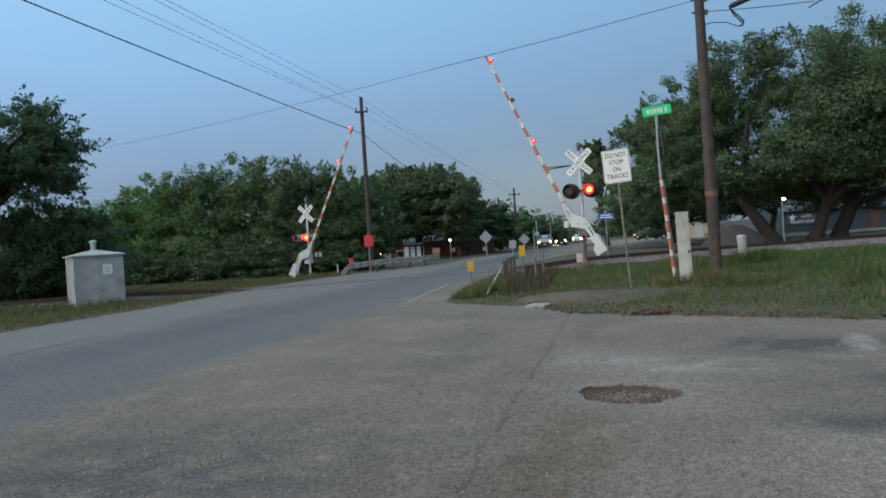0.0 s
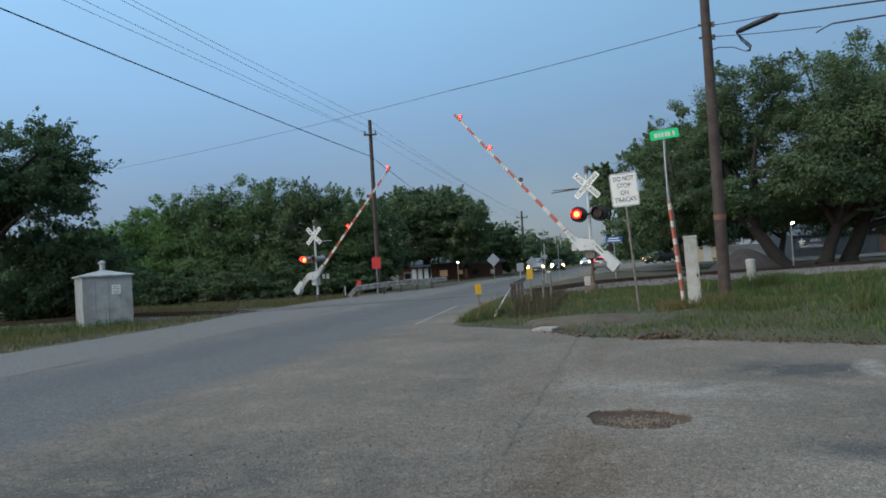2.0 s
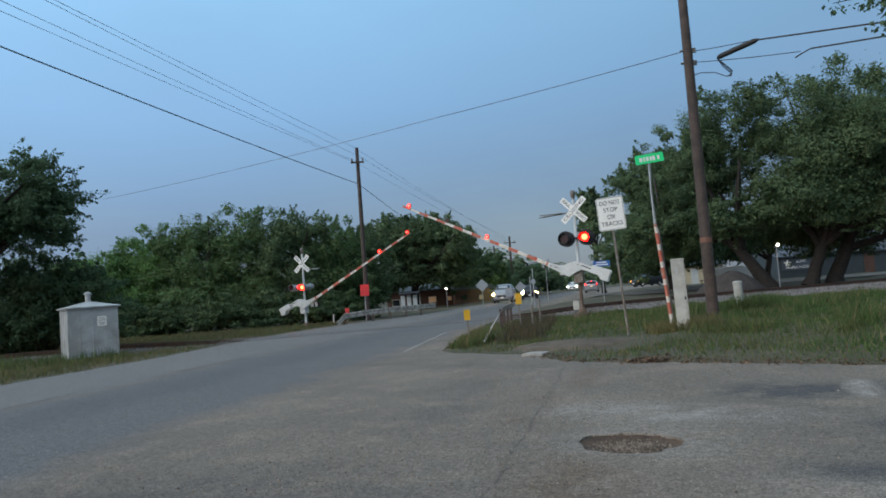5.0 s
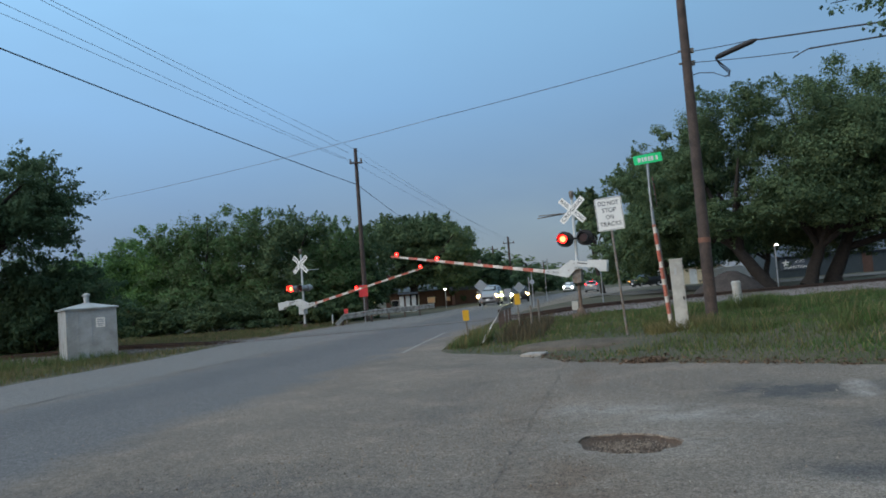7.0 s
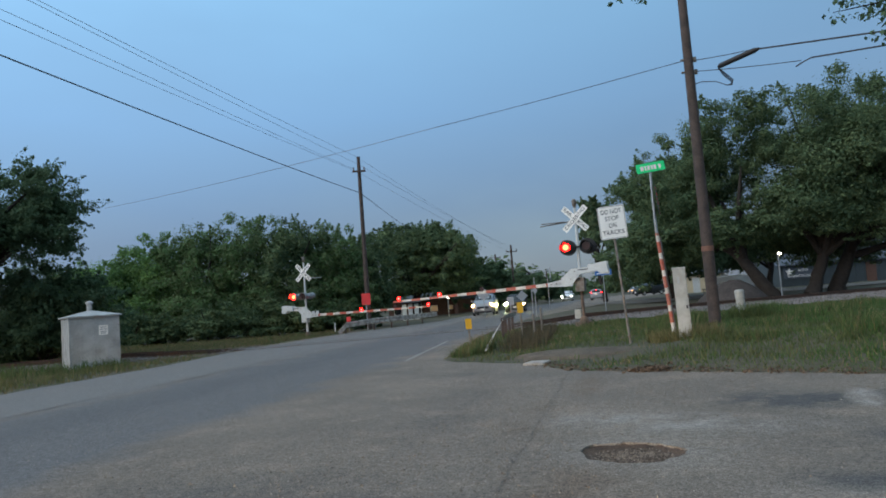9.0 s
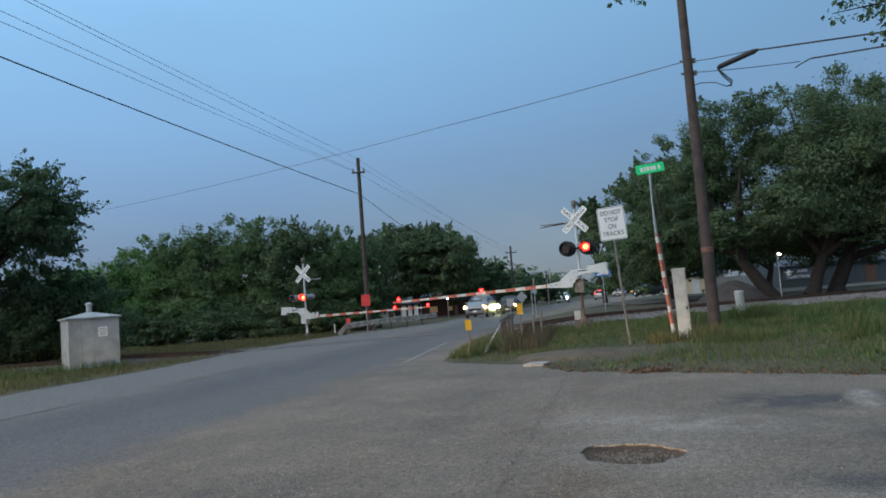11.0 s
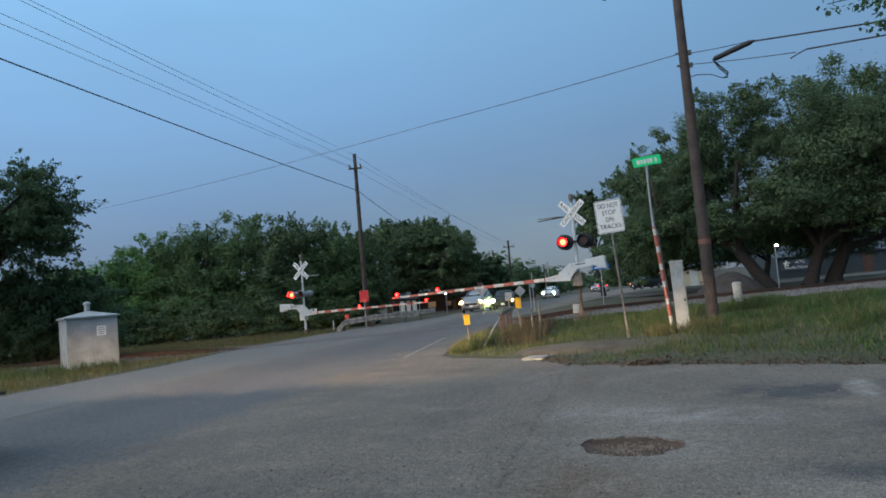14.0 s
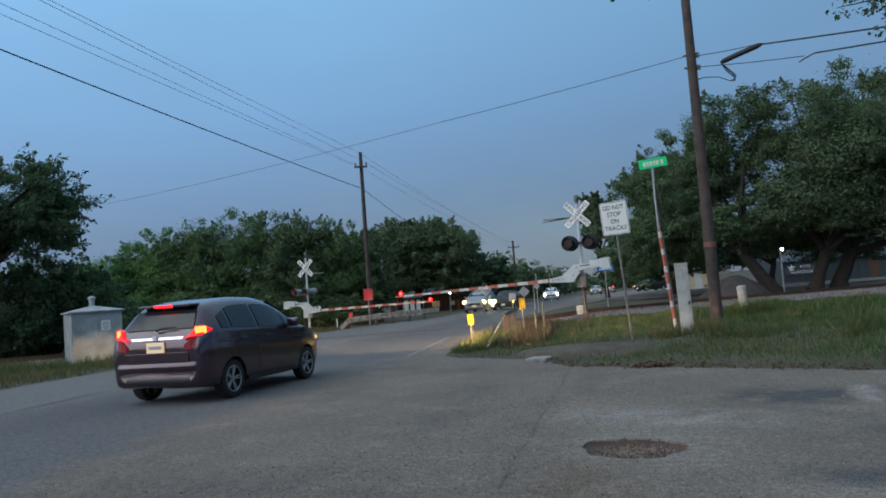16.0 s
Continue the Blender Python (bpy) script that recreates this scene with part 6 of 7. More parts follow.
            part("brake_bulb", g, core, body, "bright orange-red brake light", m=pose(-1.935 * sx, side * 0.725 * sy, 1.055 * sz, 0, 0, side * 48), bevel=0.02)
        hd = Shape().plate([(x * lamp, z * lamp) for x, z in ((-0.17, -0.05), (0.15, -0.07), (0.16, 0.03), (-0.05, 0.09), (-0.17, 0.07))], 0.06)
        part("headlight", hd, (head_left if head_left and side > 0 else head) or SIGN_BACK, body, "headlight", m=pose(1.885 * sx, side * 0.64 * sy, 0.71 * sz, 0, 0, 90 - side * 28) @ pose(0, 0.02, 0))
        if beam:
            part("side_marker", Shape().box((1.95 * sx, side * 0.665 * sy, 0.57 * sz), (0.07, 0.03, 0.03)), TAIL_HALF, body, "small red side reflector", m=pose(0, 0, 0), bevel=0.008)
            # a glint on the lower bumper, drawn as a glowing disc
            part("fog_lamp", Shape().tube([(1.96 * sx, side * 0.62 * sy, 0.40), (1.985 * sx, side * 0.63 * sy, 0.40)], 0.04, 10), AMBER, body, "small glowing disc standing for a glint low on the bumper")
            # unseen slotted shield, added so the strip throws a low headlight beam
            at_ = pose(2.072 * sx / 1.06, side * 0.60 * sy, 0.665 * sz, 0, 2, 0)
            hood = Shape().box((0.035, 0, 0.0085), (0.07, 0.24, 0.010)).box((0.035, 0, -0.010), (0.07, 0.24, 0.010)).box((-0.004, 0, 0), (0.008, 0.24, 0.04))
            for q in (-0.115, 0.115):
                hood.box((0.035, q, -0.003), (0.07, 0.01, 0.014))
            lamp_hood = part("headlight_housing", hood, CAR_BLACK, body, "black slotted shield, added out of sight to shape the headlight beam", m=at_)
            part("beam_strip", Shape().add([(0.003, -0.1, -0.003), (0.003, 0.1, -0.003), (0.003, 0.1, 0.003), (0.003, -0.1, 0.003)], [(0, 1, 2, 3)]), beam, lamp_hood, "dipped headlight beam")
    # wheels
    tyre = Shape()
    prof = [(0.205, -0.09), (0.27, -0.098), (0.296, -0.085), (0.305, -0.05), (0.305, 0.05), (0.296, 0.085), (0.27, 0.098), (0.205, 0.09)]
    n, vs, fs = 26, [], []
    for k in range(n):
        a = 2 * math.pi * k / n
        vs += [(r * math.cos(a), y, r * math.sin(a)) for r, y in prof]
    q = len(prof)
    for k in range(n):
        for j in range(q):
            fs.append((k * q + j, k * q + (j + 1) % q, ((k + 1) % n) * q + (j + 1) % q, ((k + 1) % n) * q + j))
    tyre.add(vs, fs)
    tmesh = tyre.mesh("wheel", [RUBBER], smooth=True)
    rimshape = Shape()
    rimshape.tube([(0, -0.08, 0), (0, 0.08, 0)], 0.04, 12).plate(disc(0.2, 22), 0.06, 1)
    for k in range(5):
        a = 2 * math.pi * k / 5
        for da in (-0.13, 0.13):
            for y in (-0.072, 0.072):
                rimshape.tube([(0.035 * math.cos(a), y * 0.8, 0.035 * math.sin(a)), (0.2 * math.cos(a + da), y, 0.2 * math.sin(a + da))], [0.020, 0.013], 5)
    for y in (-0.085, 0.085):
        pts = [(0.203 * math.cos(2 * math.pi * k / 22), y, 0.203 * math.sin(2 * math.pi * k / 22)) for k in range(23)]
        rimshape.tube(pts, 0.011, 5, caps=False)
    rmesh = rimshape.mesh("rim", [rim, CAR_BLACK])
    wheels = []
    for x in (-1.265 * sx, 1.265 * sx):
        for side in (-1, 1):
            home = (x, side * 0.745 * sy, 0.305)
            w = part("wheel", tmesh, RUBBER, c, "black tyre on a five-spoke rim", m=pose(*home))
            part("rim", rmesh, rim, w, "five-spoke alloy rim")
            wheels.append((w, home))
    return c, wheels


def drive(made, rows, back=False):
    """Key a car along rows of (seconds, x, y, heading in degrees), its wheels rolling with it."""
    c, wheels = made

    def job():
        walk(c, [(t, pose(x, y, 0.006, 0, 0, h)) for t, x, y, h in rows])
        ts = [r[0] for r in rows]
        dist = [0.0]
        for a, b in zip(rows, rows[1:]):
            dist.append(dist[-1] + math.hypot(b[1] - a[1], b[2] - a[2]))
        total = math.degrees(dist[-1] / 0.305) * (-1 if back else 1)
        keys = [(ts[0], 0.0)]
        for i in range(1, len(ts)):
            a0, a1 = math.degrees(dist[i - 1] / 0.305), math.degrees(dist[i] / 0.305)
            n = max(1, int(abs(a1 - a0) / 75) + 1)
            for k in range(1, n + 1):
                keys.append((ts[i - 1] + (ts[i] - ts[i - 1]) * k / n, a0 + (a1 - a0) * k / n))
        for w, home in wheels:
            walk(w, [(t, pose(*home, 0, -a if back else a, 0)) for t, a in keys])

    DRIVES.append(job)


def smooth_rows(rows, step=0.5, heading=None, flip=0):
    """Even rows with the heading taken from the way."""
    ts = np.array([r[0] for r in rows], float)
    t = np.arange(0, 16.001, step)
    x, y = np.interp(t, ts, [r[1] for r in rows]), np.interp(t, ts, [r[2] for r in rows])
    ker = np.array([0.25, 0.5, 0.25])
    for _ in range(2):
        x = np.r_[x[0], np.convolve(x, ker, "valid"), x[-1]]
        y = np.r_[y[0], np.convolve(y, ker, "valid"), y[-1]]
    out = []
    last = heading
    for i in range(len(t)):
        j = min(i + 1, len(t) - 1)
        k = max(j - 2, 0)
        dx, dy = x[j] - x[k], y[j] - y[k]
        if math.hypot(dx, dy) > 0.15 or last is None:
            h = math.degrees(math.atan2(dy, dx))
            last = h if last is None else last + max(-3, min(3, (h - last + 180) % 360 - 180))
        out.append((float(t[i]), float(x[i]), float(y[i]), last + flip))
    return out


# hatchback that passes close by and brakes for the gate
hatch = car("hatchback", "dark plum-grey five-door hatchback braking towards the crossing", pose(-9.5, -9, 0, 0, 0, 75), CAR_GREY, (0.96, 1.05, 1.06), head=AMBER, tail=TAIL_LIT, core=TAIL_CORE, lamp=0.55, rim=RIM_DARK, beam=BEAM)
RUN = [(0, -17.8, -40.0, 77.0), (4, -16.3, -33.6, 77.0), (7, -14.5, -25.5, 77.0), (9, -12.6, -17.4, 77.0), (10.5, -10.95, -10.4, 76.5), (11.5, -9.75, -5.6, 76.0), (12.5, -8.5, -0.8, 75.5), (13.3, -7.35, 3.3, 74.5), (14.0, -6.28, 6.85, 73.0),
       (14.25, -5.92, 8.02, 72.7), (14.5, -5.55, 9.05, 72.5), (14.75, -5.17, 9.90, 72.2), (15.0, -4.79, 10.65, 72.0), (15.25, -4.52, 11.38, 72.0), (15.5, -4.27, 12.08, 72.0), (15.75, -4.06, 12.73, 72.0), (16.0, -3.87, 13.32, 72.0)]
drive(hatch, RUN)

# queue on the far side of the crossing
suv = car("pickup_suv", "silver sport utility vehicle waiting with warm headlights on", pose(13.7, 99, 0), CAR_SILVER, (1.08, 1.08, 1.14), head=HEAD_WARM, category="car", lamp=1.35)
drive(suv, smooth_rows([(0, 13.75, 99.05), (2, 9.6, 83.5), (3, 8.3, 78.0), (4, 7.0, 73.0), (6.5, 4.93, 65.9), (7, 4.55, 64.6), (8, 3.95, 62.6), (9, 3.65, 61.1), (11.5, 3.1, 59.6), (16, 2.98, 59.3)], flip=5))
second = car("saloon_car", "dark car waiting with bright white headlights on", pose(18.7, 116, 0), CAR_BLACK, (1.05, 1.03, 1.0), head=HEAD_WHITE, head_left=HEAD_WARM, lamp=1.35)
drive(second, smooth_rows([(0, 18.7, 116.5), (2, 14.6, 101), (3, 12.9, 93), (4, 11.0, 86.3), (6.5, 8.1, 71.9), (7, 7.75, 70.3), (8, 7.1, 67.4), (9, 6.6, 65.2), (11.5, 5.7, 62.2), (12.5, 5.5, 61.7), (14.5, 5.38, 61.2), (16, 5.3, 61.0)], flip=5))
third = car("approaching_car", "pale car approaching slowly with cool white headlights", pose(27, 149, 0), CAR_WHITE, (1.05, 1.05, 1.06), head=HEAD_COOL, lamp=1.4)
drive(third, smooth_rows([(0, 27.2, 149.5), (2, 26.0, 142.6), (4, 24.8, 135.8), (6.5, 22.9, 128), (9, 20.7, 120.2), (11.5, 18.2, 110.5), (12.5, 16.9, 105.7), (14.5, 14.7, 98.9), (16, 14.0, 95)]))
leaving = car("leaving_car", "grey car driving away with red tail lamps lit", pose(16, 80, 0), CAR_SILVER, (1.05, 1.03, 1.0), tail=TAIL_LIT, core=TAIL_LIT)
drive(leaving, smooth_rows([(0, 16.3, 80.4), (2, 17.6, 86.3), (4, 19.2, 93), (6.5, 20.6, 99), (9, 22.8, 107.7), (12, 26.2, 119.2), (16, 31.0, 136.7)]))
fifth = car("distant_car", "distant car approaching with amber-tinted headlights", pose(60, 195, 0), CAR_SILVER, (1.05, 1.03, 1.0), head=AMBER)
drive(fifth, smooth_rows([(0, 66, 192), (6, 50, 172), (10, 39, 154), (12.5, 32, 141), (14.5, 27.9, 132), (16, 26.1, 125.3)]))



# ---------------------------------------------------------------- far side: buildings, lot and small things
def metal_building():
    b = thing("metal_building", "low grey metal workshop with a blue-grey roof", "building", pose(34.7, 75, 0.2, 0, 0, -9), group="buildings")
    L, D, H = 30.0, 12.0, 2.25
    t = 0.15
    part("front_wall", Shape().box((L / 2, 0, H / 2), (L, t, H)), METAL_WALL, b)
    part("back_wall", Shape().box((L / 2, D, H / 2), (L, t, H)), METAL_WALL, b)
    for x in (0.0, L):
        part("gable_wall", Shape().plate([(-D / 2, 0), (D / 2, 0), (D / 2, H), (0, H + 2.0), (-D / 2, H)], t), METAL_WALL, b, m=pose(x, D / 2, 0, 0, 0, 90))
    for side in (0, 1):
        r = Shape()
        y0, y1 = (-0.45, D / 2) if side == 0 else (D + 0.45, D / 2)
        r.add([(-0.4, y0, H - 0.08), (L + 0.4, y0, H - 0.08), (L + 0.4, y1, H + 2.08), (-0.4, y1, H + 2.08), (-0.4, y0, H + 0.02), (L + 0.4, y0, H + 0.02), (L + 0.4, y1, H + 2.18), (-0.4, y1, H + 2.18)],
              [(0, 1, 2, 3), (4, 5, 6, 7), (0, 1, 5, 4), (1, 2, 6, 5), (2, 3, 7, 6), (3, 0, 4, 7)])
        part("roof_slope", r, METAL_ROOF, b, "blue-grey ribbed metal roof")
    rib = Shape().box((0, D / 4 - 0.2, 0), (0.05, 6.8, 0.05)).mesh("roof_rib", [METAL_ROOF])
    tilt = math.degrees(math.atan2(2.16, D / 2 + 0.45))
    for k in range(24):
        part("roof_rib", rib, METAL_ROOF, b, m=pose(0.4 + k * 1.25, -0.1, H + 0.05, tilt, 0, 0))
    seam = Shape().box((0, 0, 0), (0.04, 0.03, H - 0.1)).mesh("wall_seam", [METAL_WALL])
    for k in range(40):
        part("wall_seam", seam, METAL_WALL, b, m=pose(0.4 + 0.75 * k, -0.09, H / 2))
    sg = part("wall_sign", Shape().box((1.75, -0.14, 1.42), (2.9, 0.06, 1.15)), METAL_ROOF, b, "faded blue-grey wall sign")
    part("star_shape", Shape().plate([(0.42 * (1 if k % 2 == 0 else 0.42) * math.sin(math.pi * k / 5), 0.42 * (1 if k % 2 == 0 else 0.42) * math.cos(math.pi * k / 5)) for k in range(10)], 0.02), SIGN_WHITE, sg, "pale plain emblem", m=pose(0.85, -0.18, 1.55))
    lettering("AUTO", 0.28, SIGN_WHITE, sg, pose(2.15, -0.18, 1.66), width=0.95)
    lettering("INSPECTIONS", 0.26, SIGN_WHITE, sg, pose(1.85, -0.18, 1.10), width=2.3)
    part("door", Shape().box((8.6, -0.1, 1.0), (0.95, 0.06, 2.0)), BRICK_DARK, b, "dark door", bevel=0.01)
    part("notice", Shape().box((11.2, -0.1, 1.45), (0.35, 0.04, 0.45)), SIGN_WHITE, b)
    part("roller_door", Shape().box((14.5, -0.1, 1.0), (3.0, 0.06, 2.0)), METAL_ROOF, b, bevel=0.01)
    return b


metal_building()


def pole_lamp(x, y, z, h, label, bulb=BULB, r=0.13):
    p = thing("yard_lamp", label, "lamp", pose(x, y, z), group="yard lamps")
    part("post", Shape().tube([(0, 0, -0.3), (0, 0, h)], 0.04, 8), GALV, p, smooth=True)
    part("arm", Shape().tube([(0, 0, h), (0, -0.25, h + 0.08)], 0.03, 6), GALV, p)
    part("bulb", Shape().tube([(0, -0.25, h - r * 0.9), (0, -0.25, h - r * 0.5), (0, -0.25, h), (0, -0.25, h + 0.05)], [r * 0.4, r, r, r * 0.5], 12), bulb, p, "glowing lamp bowl", smooth=True)
    return p


pole_lamp(20.25, 43.8, 0.0, 2.75, "bright yard lamp on a thin post beside the mound", r=0.085)
pole_lamp(0.7, 70, 0.0, 1.75, "bright lamp on a post before the low buildings", r=0.10)
pole_lamp(-5.6, 66, -0.1, 0.95, "small warm lamp beside the woods", HEAD_WARM, 0.07)


def heap():
    rs = np.random.RandomState(5)
    n, m_ = 26, 9
    vs, fs = [(0, 0, 1.36)], []
    for j in range(1, m_ + 1):
        for k in range(n):
            a, u = 2 * math.pi * k / n, j / m_
            h = 1.36 * (1 - u ** 1.7) + rs.uniform(-0.04, 0.04) * (1 if j < m_ else 0)
            r = 1 + 0.08 * math.sin(3 * a) + rs.uniform(-0.02, 0.02)
            vs.append((2.25 * u * r * math.cos(a), 1.7 * u * r * math.sin(a), h - (0.15 if j == m_ else 0)))
    fs += [(0, 1 + k, 1 + (k + 1) % n) for k in range(n)]
    for j in range(m_ - 1):
        for k in range(n):
            fs.append((1 + j * n + k, 1 + j * n + (k + 1) % n, 1 + (j + 1) * n + (k + 1) % n, 1 + (j + 1) * n + k))
    me = Shape().add(vs, fs).mesh("dirt_mound", [MOUND], smooth=True)
    return thing("dirt_mound", "dark mound of dirt beyond the track", "mound", pose(17.5, 44, gz(17.5, 44)), data=me)


heap()
ribbon("side_street", [(13, 48.5), (20, 51.5), (40, 57), (90, 64)], [(11.5, 64), (20, 64.5), (40, 67), (90, 73)], 0.30, LANE, "pale asphalt of the street beyond the track", 7, 0.1)


def trailer():
    """A low white trailer with a curved roof, standing behind the mound."""
    t = thing("white_trailer", "low white trailer with a curved roof behind the dirt mound", "trailer", pose(23.7, 60, 0.29, 0, 0, 6))
    top = [(-1.7, 0.42), (1.7, 0.42), (1.7, 1.30)] + [(1.7 - 3.4 * k / 12, 1.32 + 0.16 * math.sin(math.pi * k / 12)) for k in range(13)] + [(-1.7, 1.30)]
    part("body", Shape().plate(top, 1.9), CAR_WHITE, t, "white sheet-metal body", bevel=0.03)
    part("skirt", Shape().box((0, -0.96, 0.5), (3.3, 0.03, 0.12)), SIGN_BACK, t, "grey lower trim")
    part("roof_vent", Shape().box((-0.5, 0, 1.50), (0.5, 0.4, 0.16)), BUILD_WHITE, t, "square roof vent", bevel=0.02)
    part("roof_vent", Shape().box((1.0, 0, 1.46), (0.36, 0.36, 0.12)), BUILD_WHITE, t, "square roof vent", bevel=0.02)
    for x in (-0.45, 0.45):
        for y in (-0.85, 0.85):
            part("wheel", Shape().tube([(x, y - 0.09, 0.32), (x, y + 0.09, 0.32)], 0.32, 20), RUBBER, t, "black tyre", smooth=True)
    part("hitch", Shape().tube([(-1.7, 0.4, 0.5), (-2.5, 0, 0.5), (-1.7, -0.4, 0.5)], 0.05, 8), POST_STEEL, t)
    part("jack_leg", Shape().tube([(-2.4, 0, 0.0), (-2.4, 0, 0.55)], 0.04, 8), POST_STEEL, t)
    return t


trailer()
car("parked_car", "parked car with a dim warm lamp on the far lot", pose(26.0, 92, 0.3, 0, 0, 200), CAR_BLACK, head=AMBER)


def plain_house(name, label, x, y, z, w, d, h, rise, wall, roof, turn=0, windows=(), doors=()):
    b = thing(name, label, "building", pose(x, y, z, 0, 0, turn), group="buildings")
    for nm, c, s_ in (("front_wall", (0, 0, h / 2), (w, 0.2, h)), ("back_wall", (0, d, h / 2), (w, 0.2, h)), ("side_wall", (-w / 2 + 0.1, d / 2, h / 2), (0.2, d - 0.2, h)), ("side_wall", (w / 2 - 0.1, d / 2, h / 2), (0.2, d - 0.2, h))):
        part(nm, Shape().box(c, s_), wall, b)
    for y0, y1 in ((-0.5, d / 2), (d + 0.5, d / 2)):
        r = Shape()
        r.add([(-w / 2 - 0.4, y0, h), (w / 2 + 0.4, y0, h), (w / 2 + 0.4, y1, h + rise), (-w / 2 - 0.4, y1, h + rise), (-w / 2 - 0.4, y0, h + 0.12), (w / 2 + 0.4, y0, h + 0.12), (w / 2 + 0.4, y1, h + rise + 0.12), (-w / 2 - 0.4, y1, h + rise + 0.12)],
              [(0, 1, 2, 3), (4, 5, 6, 7), (0, 1, 5, 4), (1, 2, 6, 5), (2, 3, 7, 6), (3, 0, 4, 7)])
        part("roof_slope", r, roof, b)
    for wx, wz, ww, wh, glow in windows:
        wnd = part("window", Shape().box((wx, -0.12, wz), (ww, 0.06, wh)), WINDOW_GLOW if glow else CAR_GLASS, b, "warm lit window" if glow else "dark window")
        part("window_frame", Shape().box((wx, -0.14, wz + wh / 2), (ww + 0.12, 0.08, 0.06)).box((wx, -0.14, wz - wh / 2), (ww + 0.12, 0.08, 0.06)).box((wx - ww / 2, -0.14, wz), (0.06, 0.08, wh)).box((wx + ww / 2, -0.14, wz), (0.06, 0.08, wh)), BUILD_WHITE, wnd)
    for dx, dw, dh in doors:
        part("door", Shape().box((dx, -0.12, dh / 2), (dw, 0.06, dh)), WHITE_PAINT, b, bevel=0.01)
    return b


plain_house("brick_store", "low dark brick store with lit windows beyond the crossing", -1.6, 82, -0.4, 8.4, 6, 2.1, 1.0, BRICK_DARK, METAL_WALL, 4, [(0.8, 1.1, 0.8, 0.6, True), (-3.2, 1.0, 0.8, 0.7, False), (2.7, 1.1, 0.4, 0.4, True)], [(-1.0, 0.9, 1.8)])
plain_house("store_annex", "low dark brick annex with a metal roof", 3.7, 80, -0.4, 3.8, 5, 1.9, 0.7, BRICK_DARK, METAL_ROOF, 8, [(0.8, 1.0, 0.4, 0.4, True)])
plain_house("cream_house", "small cream-coloured house beyond the street", 29.4, 82, 0.15, 4.6, 5, 2.1, 0.9, surface("cream_siding", (0.60, 0.50, 0.34), 0.8, scale=1.5, fine=10, bump=0.1, var=0.1), METAL_ROOF, -4, [(0.6, 1.2, 0.7, 0.8, False)], [(-0.9, 0.8, 1.8)])
plain_house("white_store", "distant white store beyond the oaks", 37.2, 112, 0.0, 5.5, 6, 2.7, 0.9, BUILD_WHITE, METAL_ROOF, -6, [(-1.0, 1.4, 1.0, 0.9, False)], [(1.2, 1.0, 2.0)])
plain_house("white_store", "distant white store beyond the bend", 52, 150, 0.0, 12, 8, 3.2, 1.4, BUILD_WHITE, METAL_ROOF, -10, [(-3.0, 1.6, 1.6, 1.2, True), (2, 1.6, 1.6, 1.2, True)])

pump = thing("white_kiosk", "small white kiosk with a flat canopy beyond the crossing", "kiosk", pose(-2.75, 67.5, -0.28, 0, 0, 4))
part("canopy", Shape().box((0, 0, 1.85), (1.8, 1.2, 0.16)), METAL_ROOF, pump, "flat grey canopy", bevel=0.02)
for x in (-0.6, -0.05, 0.5):
    part("panel", Shape().box((x, 0, 0.82), (0.38, 0.3, 1.64)), WHITE_PAINT, pump, "white upright panel", bevel=0.015)
part("sill", Shape().box((0, 0, 0.06), (1.6, 0.9, 0.12)), CONCRETE, pump, bevel=0.01)

arm_ = thing("mast_arm", "thin pale mast arm over the far bend", "mast arm", pose(15.6, 118, 0))
part("post", Shape().tube([(2.2, 0, -0.3), (2.2, 0, 5.6)], 0.10, 8), GALV, arm_)
part("arm", Shape().tube([(2.2, 0, 5.2), (-2.6, 0, 4.75)], [0.08, 0.05], 8), GALV, arm_)
part("head", Shape().box((-1.2, 0, 4.75), (0.3, 0.25, 0.7)), BLACK_PAINT, arm_, bevel=0.02)

# small signs and posts beyond the track
def small_sign(x, y, z, h, label, shape=None, at=0.0, mat=SIGN_BACK, r=0.035):
    p = thing("small_sign" if shape else "thin_post", label, "road sign" if shape else "post", pose(x, y, z), group="small roadside signs")
    part("post", Shape().tube([(0, 0, -0.2), (0, 0, h)], r, 8), GALV, p, smooth=True)
    if shape:
        part("plate", Shape().plate(shape, 0.008), mat, p, m=pose(0, -r - 0.01, at))
    return p


small_sign(3.95, 42, 0.0, 1.35, "small grey sign plate seen from its back", rounded(0.40, 0.46, 0.03), 1.1)
small_sign(6.4, 58, 0.0, 1.75, "small pale diamond sign seen from its back", [(0.45 * a, 0.45 * b) for a, b in ((1, 0), (0, 1), (-1, 0), (0, -1))], 1.35, SIGN_BACK)
small_sign(6.15, 48, 0.05, 2.45, "thin steel post with a small round plate", disc(0.16), 1.6)
small_sign(9.1, 62, 0.1, 2.6, "thin steel post beyond the track")
small_sign(5.7, 46, 0.05, 1.9, "thin steel post beyond the track")

# little things by the roadside
def peg(x, y, h, mat, label, plate=None):
    p = thing("marker_post", label, "marker post", pose(x, y, gz(x, y)), group="marker posts")
    part("post", Shape().tube([(0, 0, -0.15), (0, 0, h)], 0.035, 8), mat, p)
    if plate:
        part("plate", Shape().plate(rounded(0.24, 0.34, 0.03), 0.006), plate, p, m=pose(0, -0.045, h - 0.12))
    return p


peg(-5.35, 42.6, 0.85, POST_STEEL, "low post with a dull white plate with red flasher light in its colour behind the guardrail", SIGN_RED_AND_LIT)
peg(-6.3, 43.6, 0.6, WHITE_PAINT, "low pale post in the dry grass")
peg(2.9, 23.5, 0.75, POST_STEEL, "bare thin steel post in the weeds")
peg(3.3, 24.6, 0.95, POST_STEEL, "bare thin steel post in the weeds")

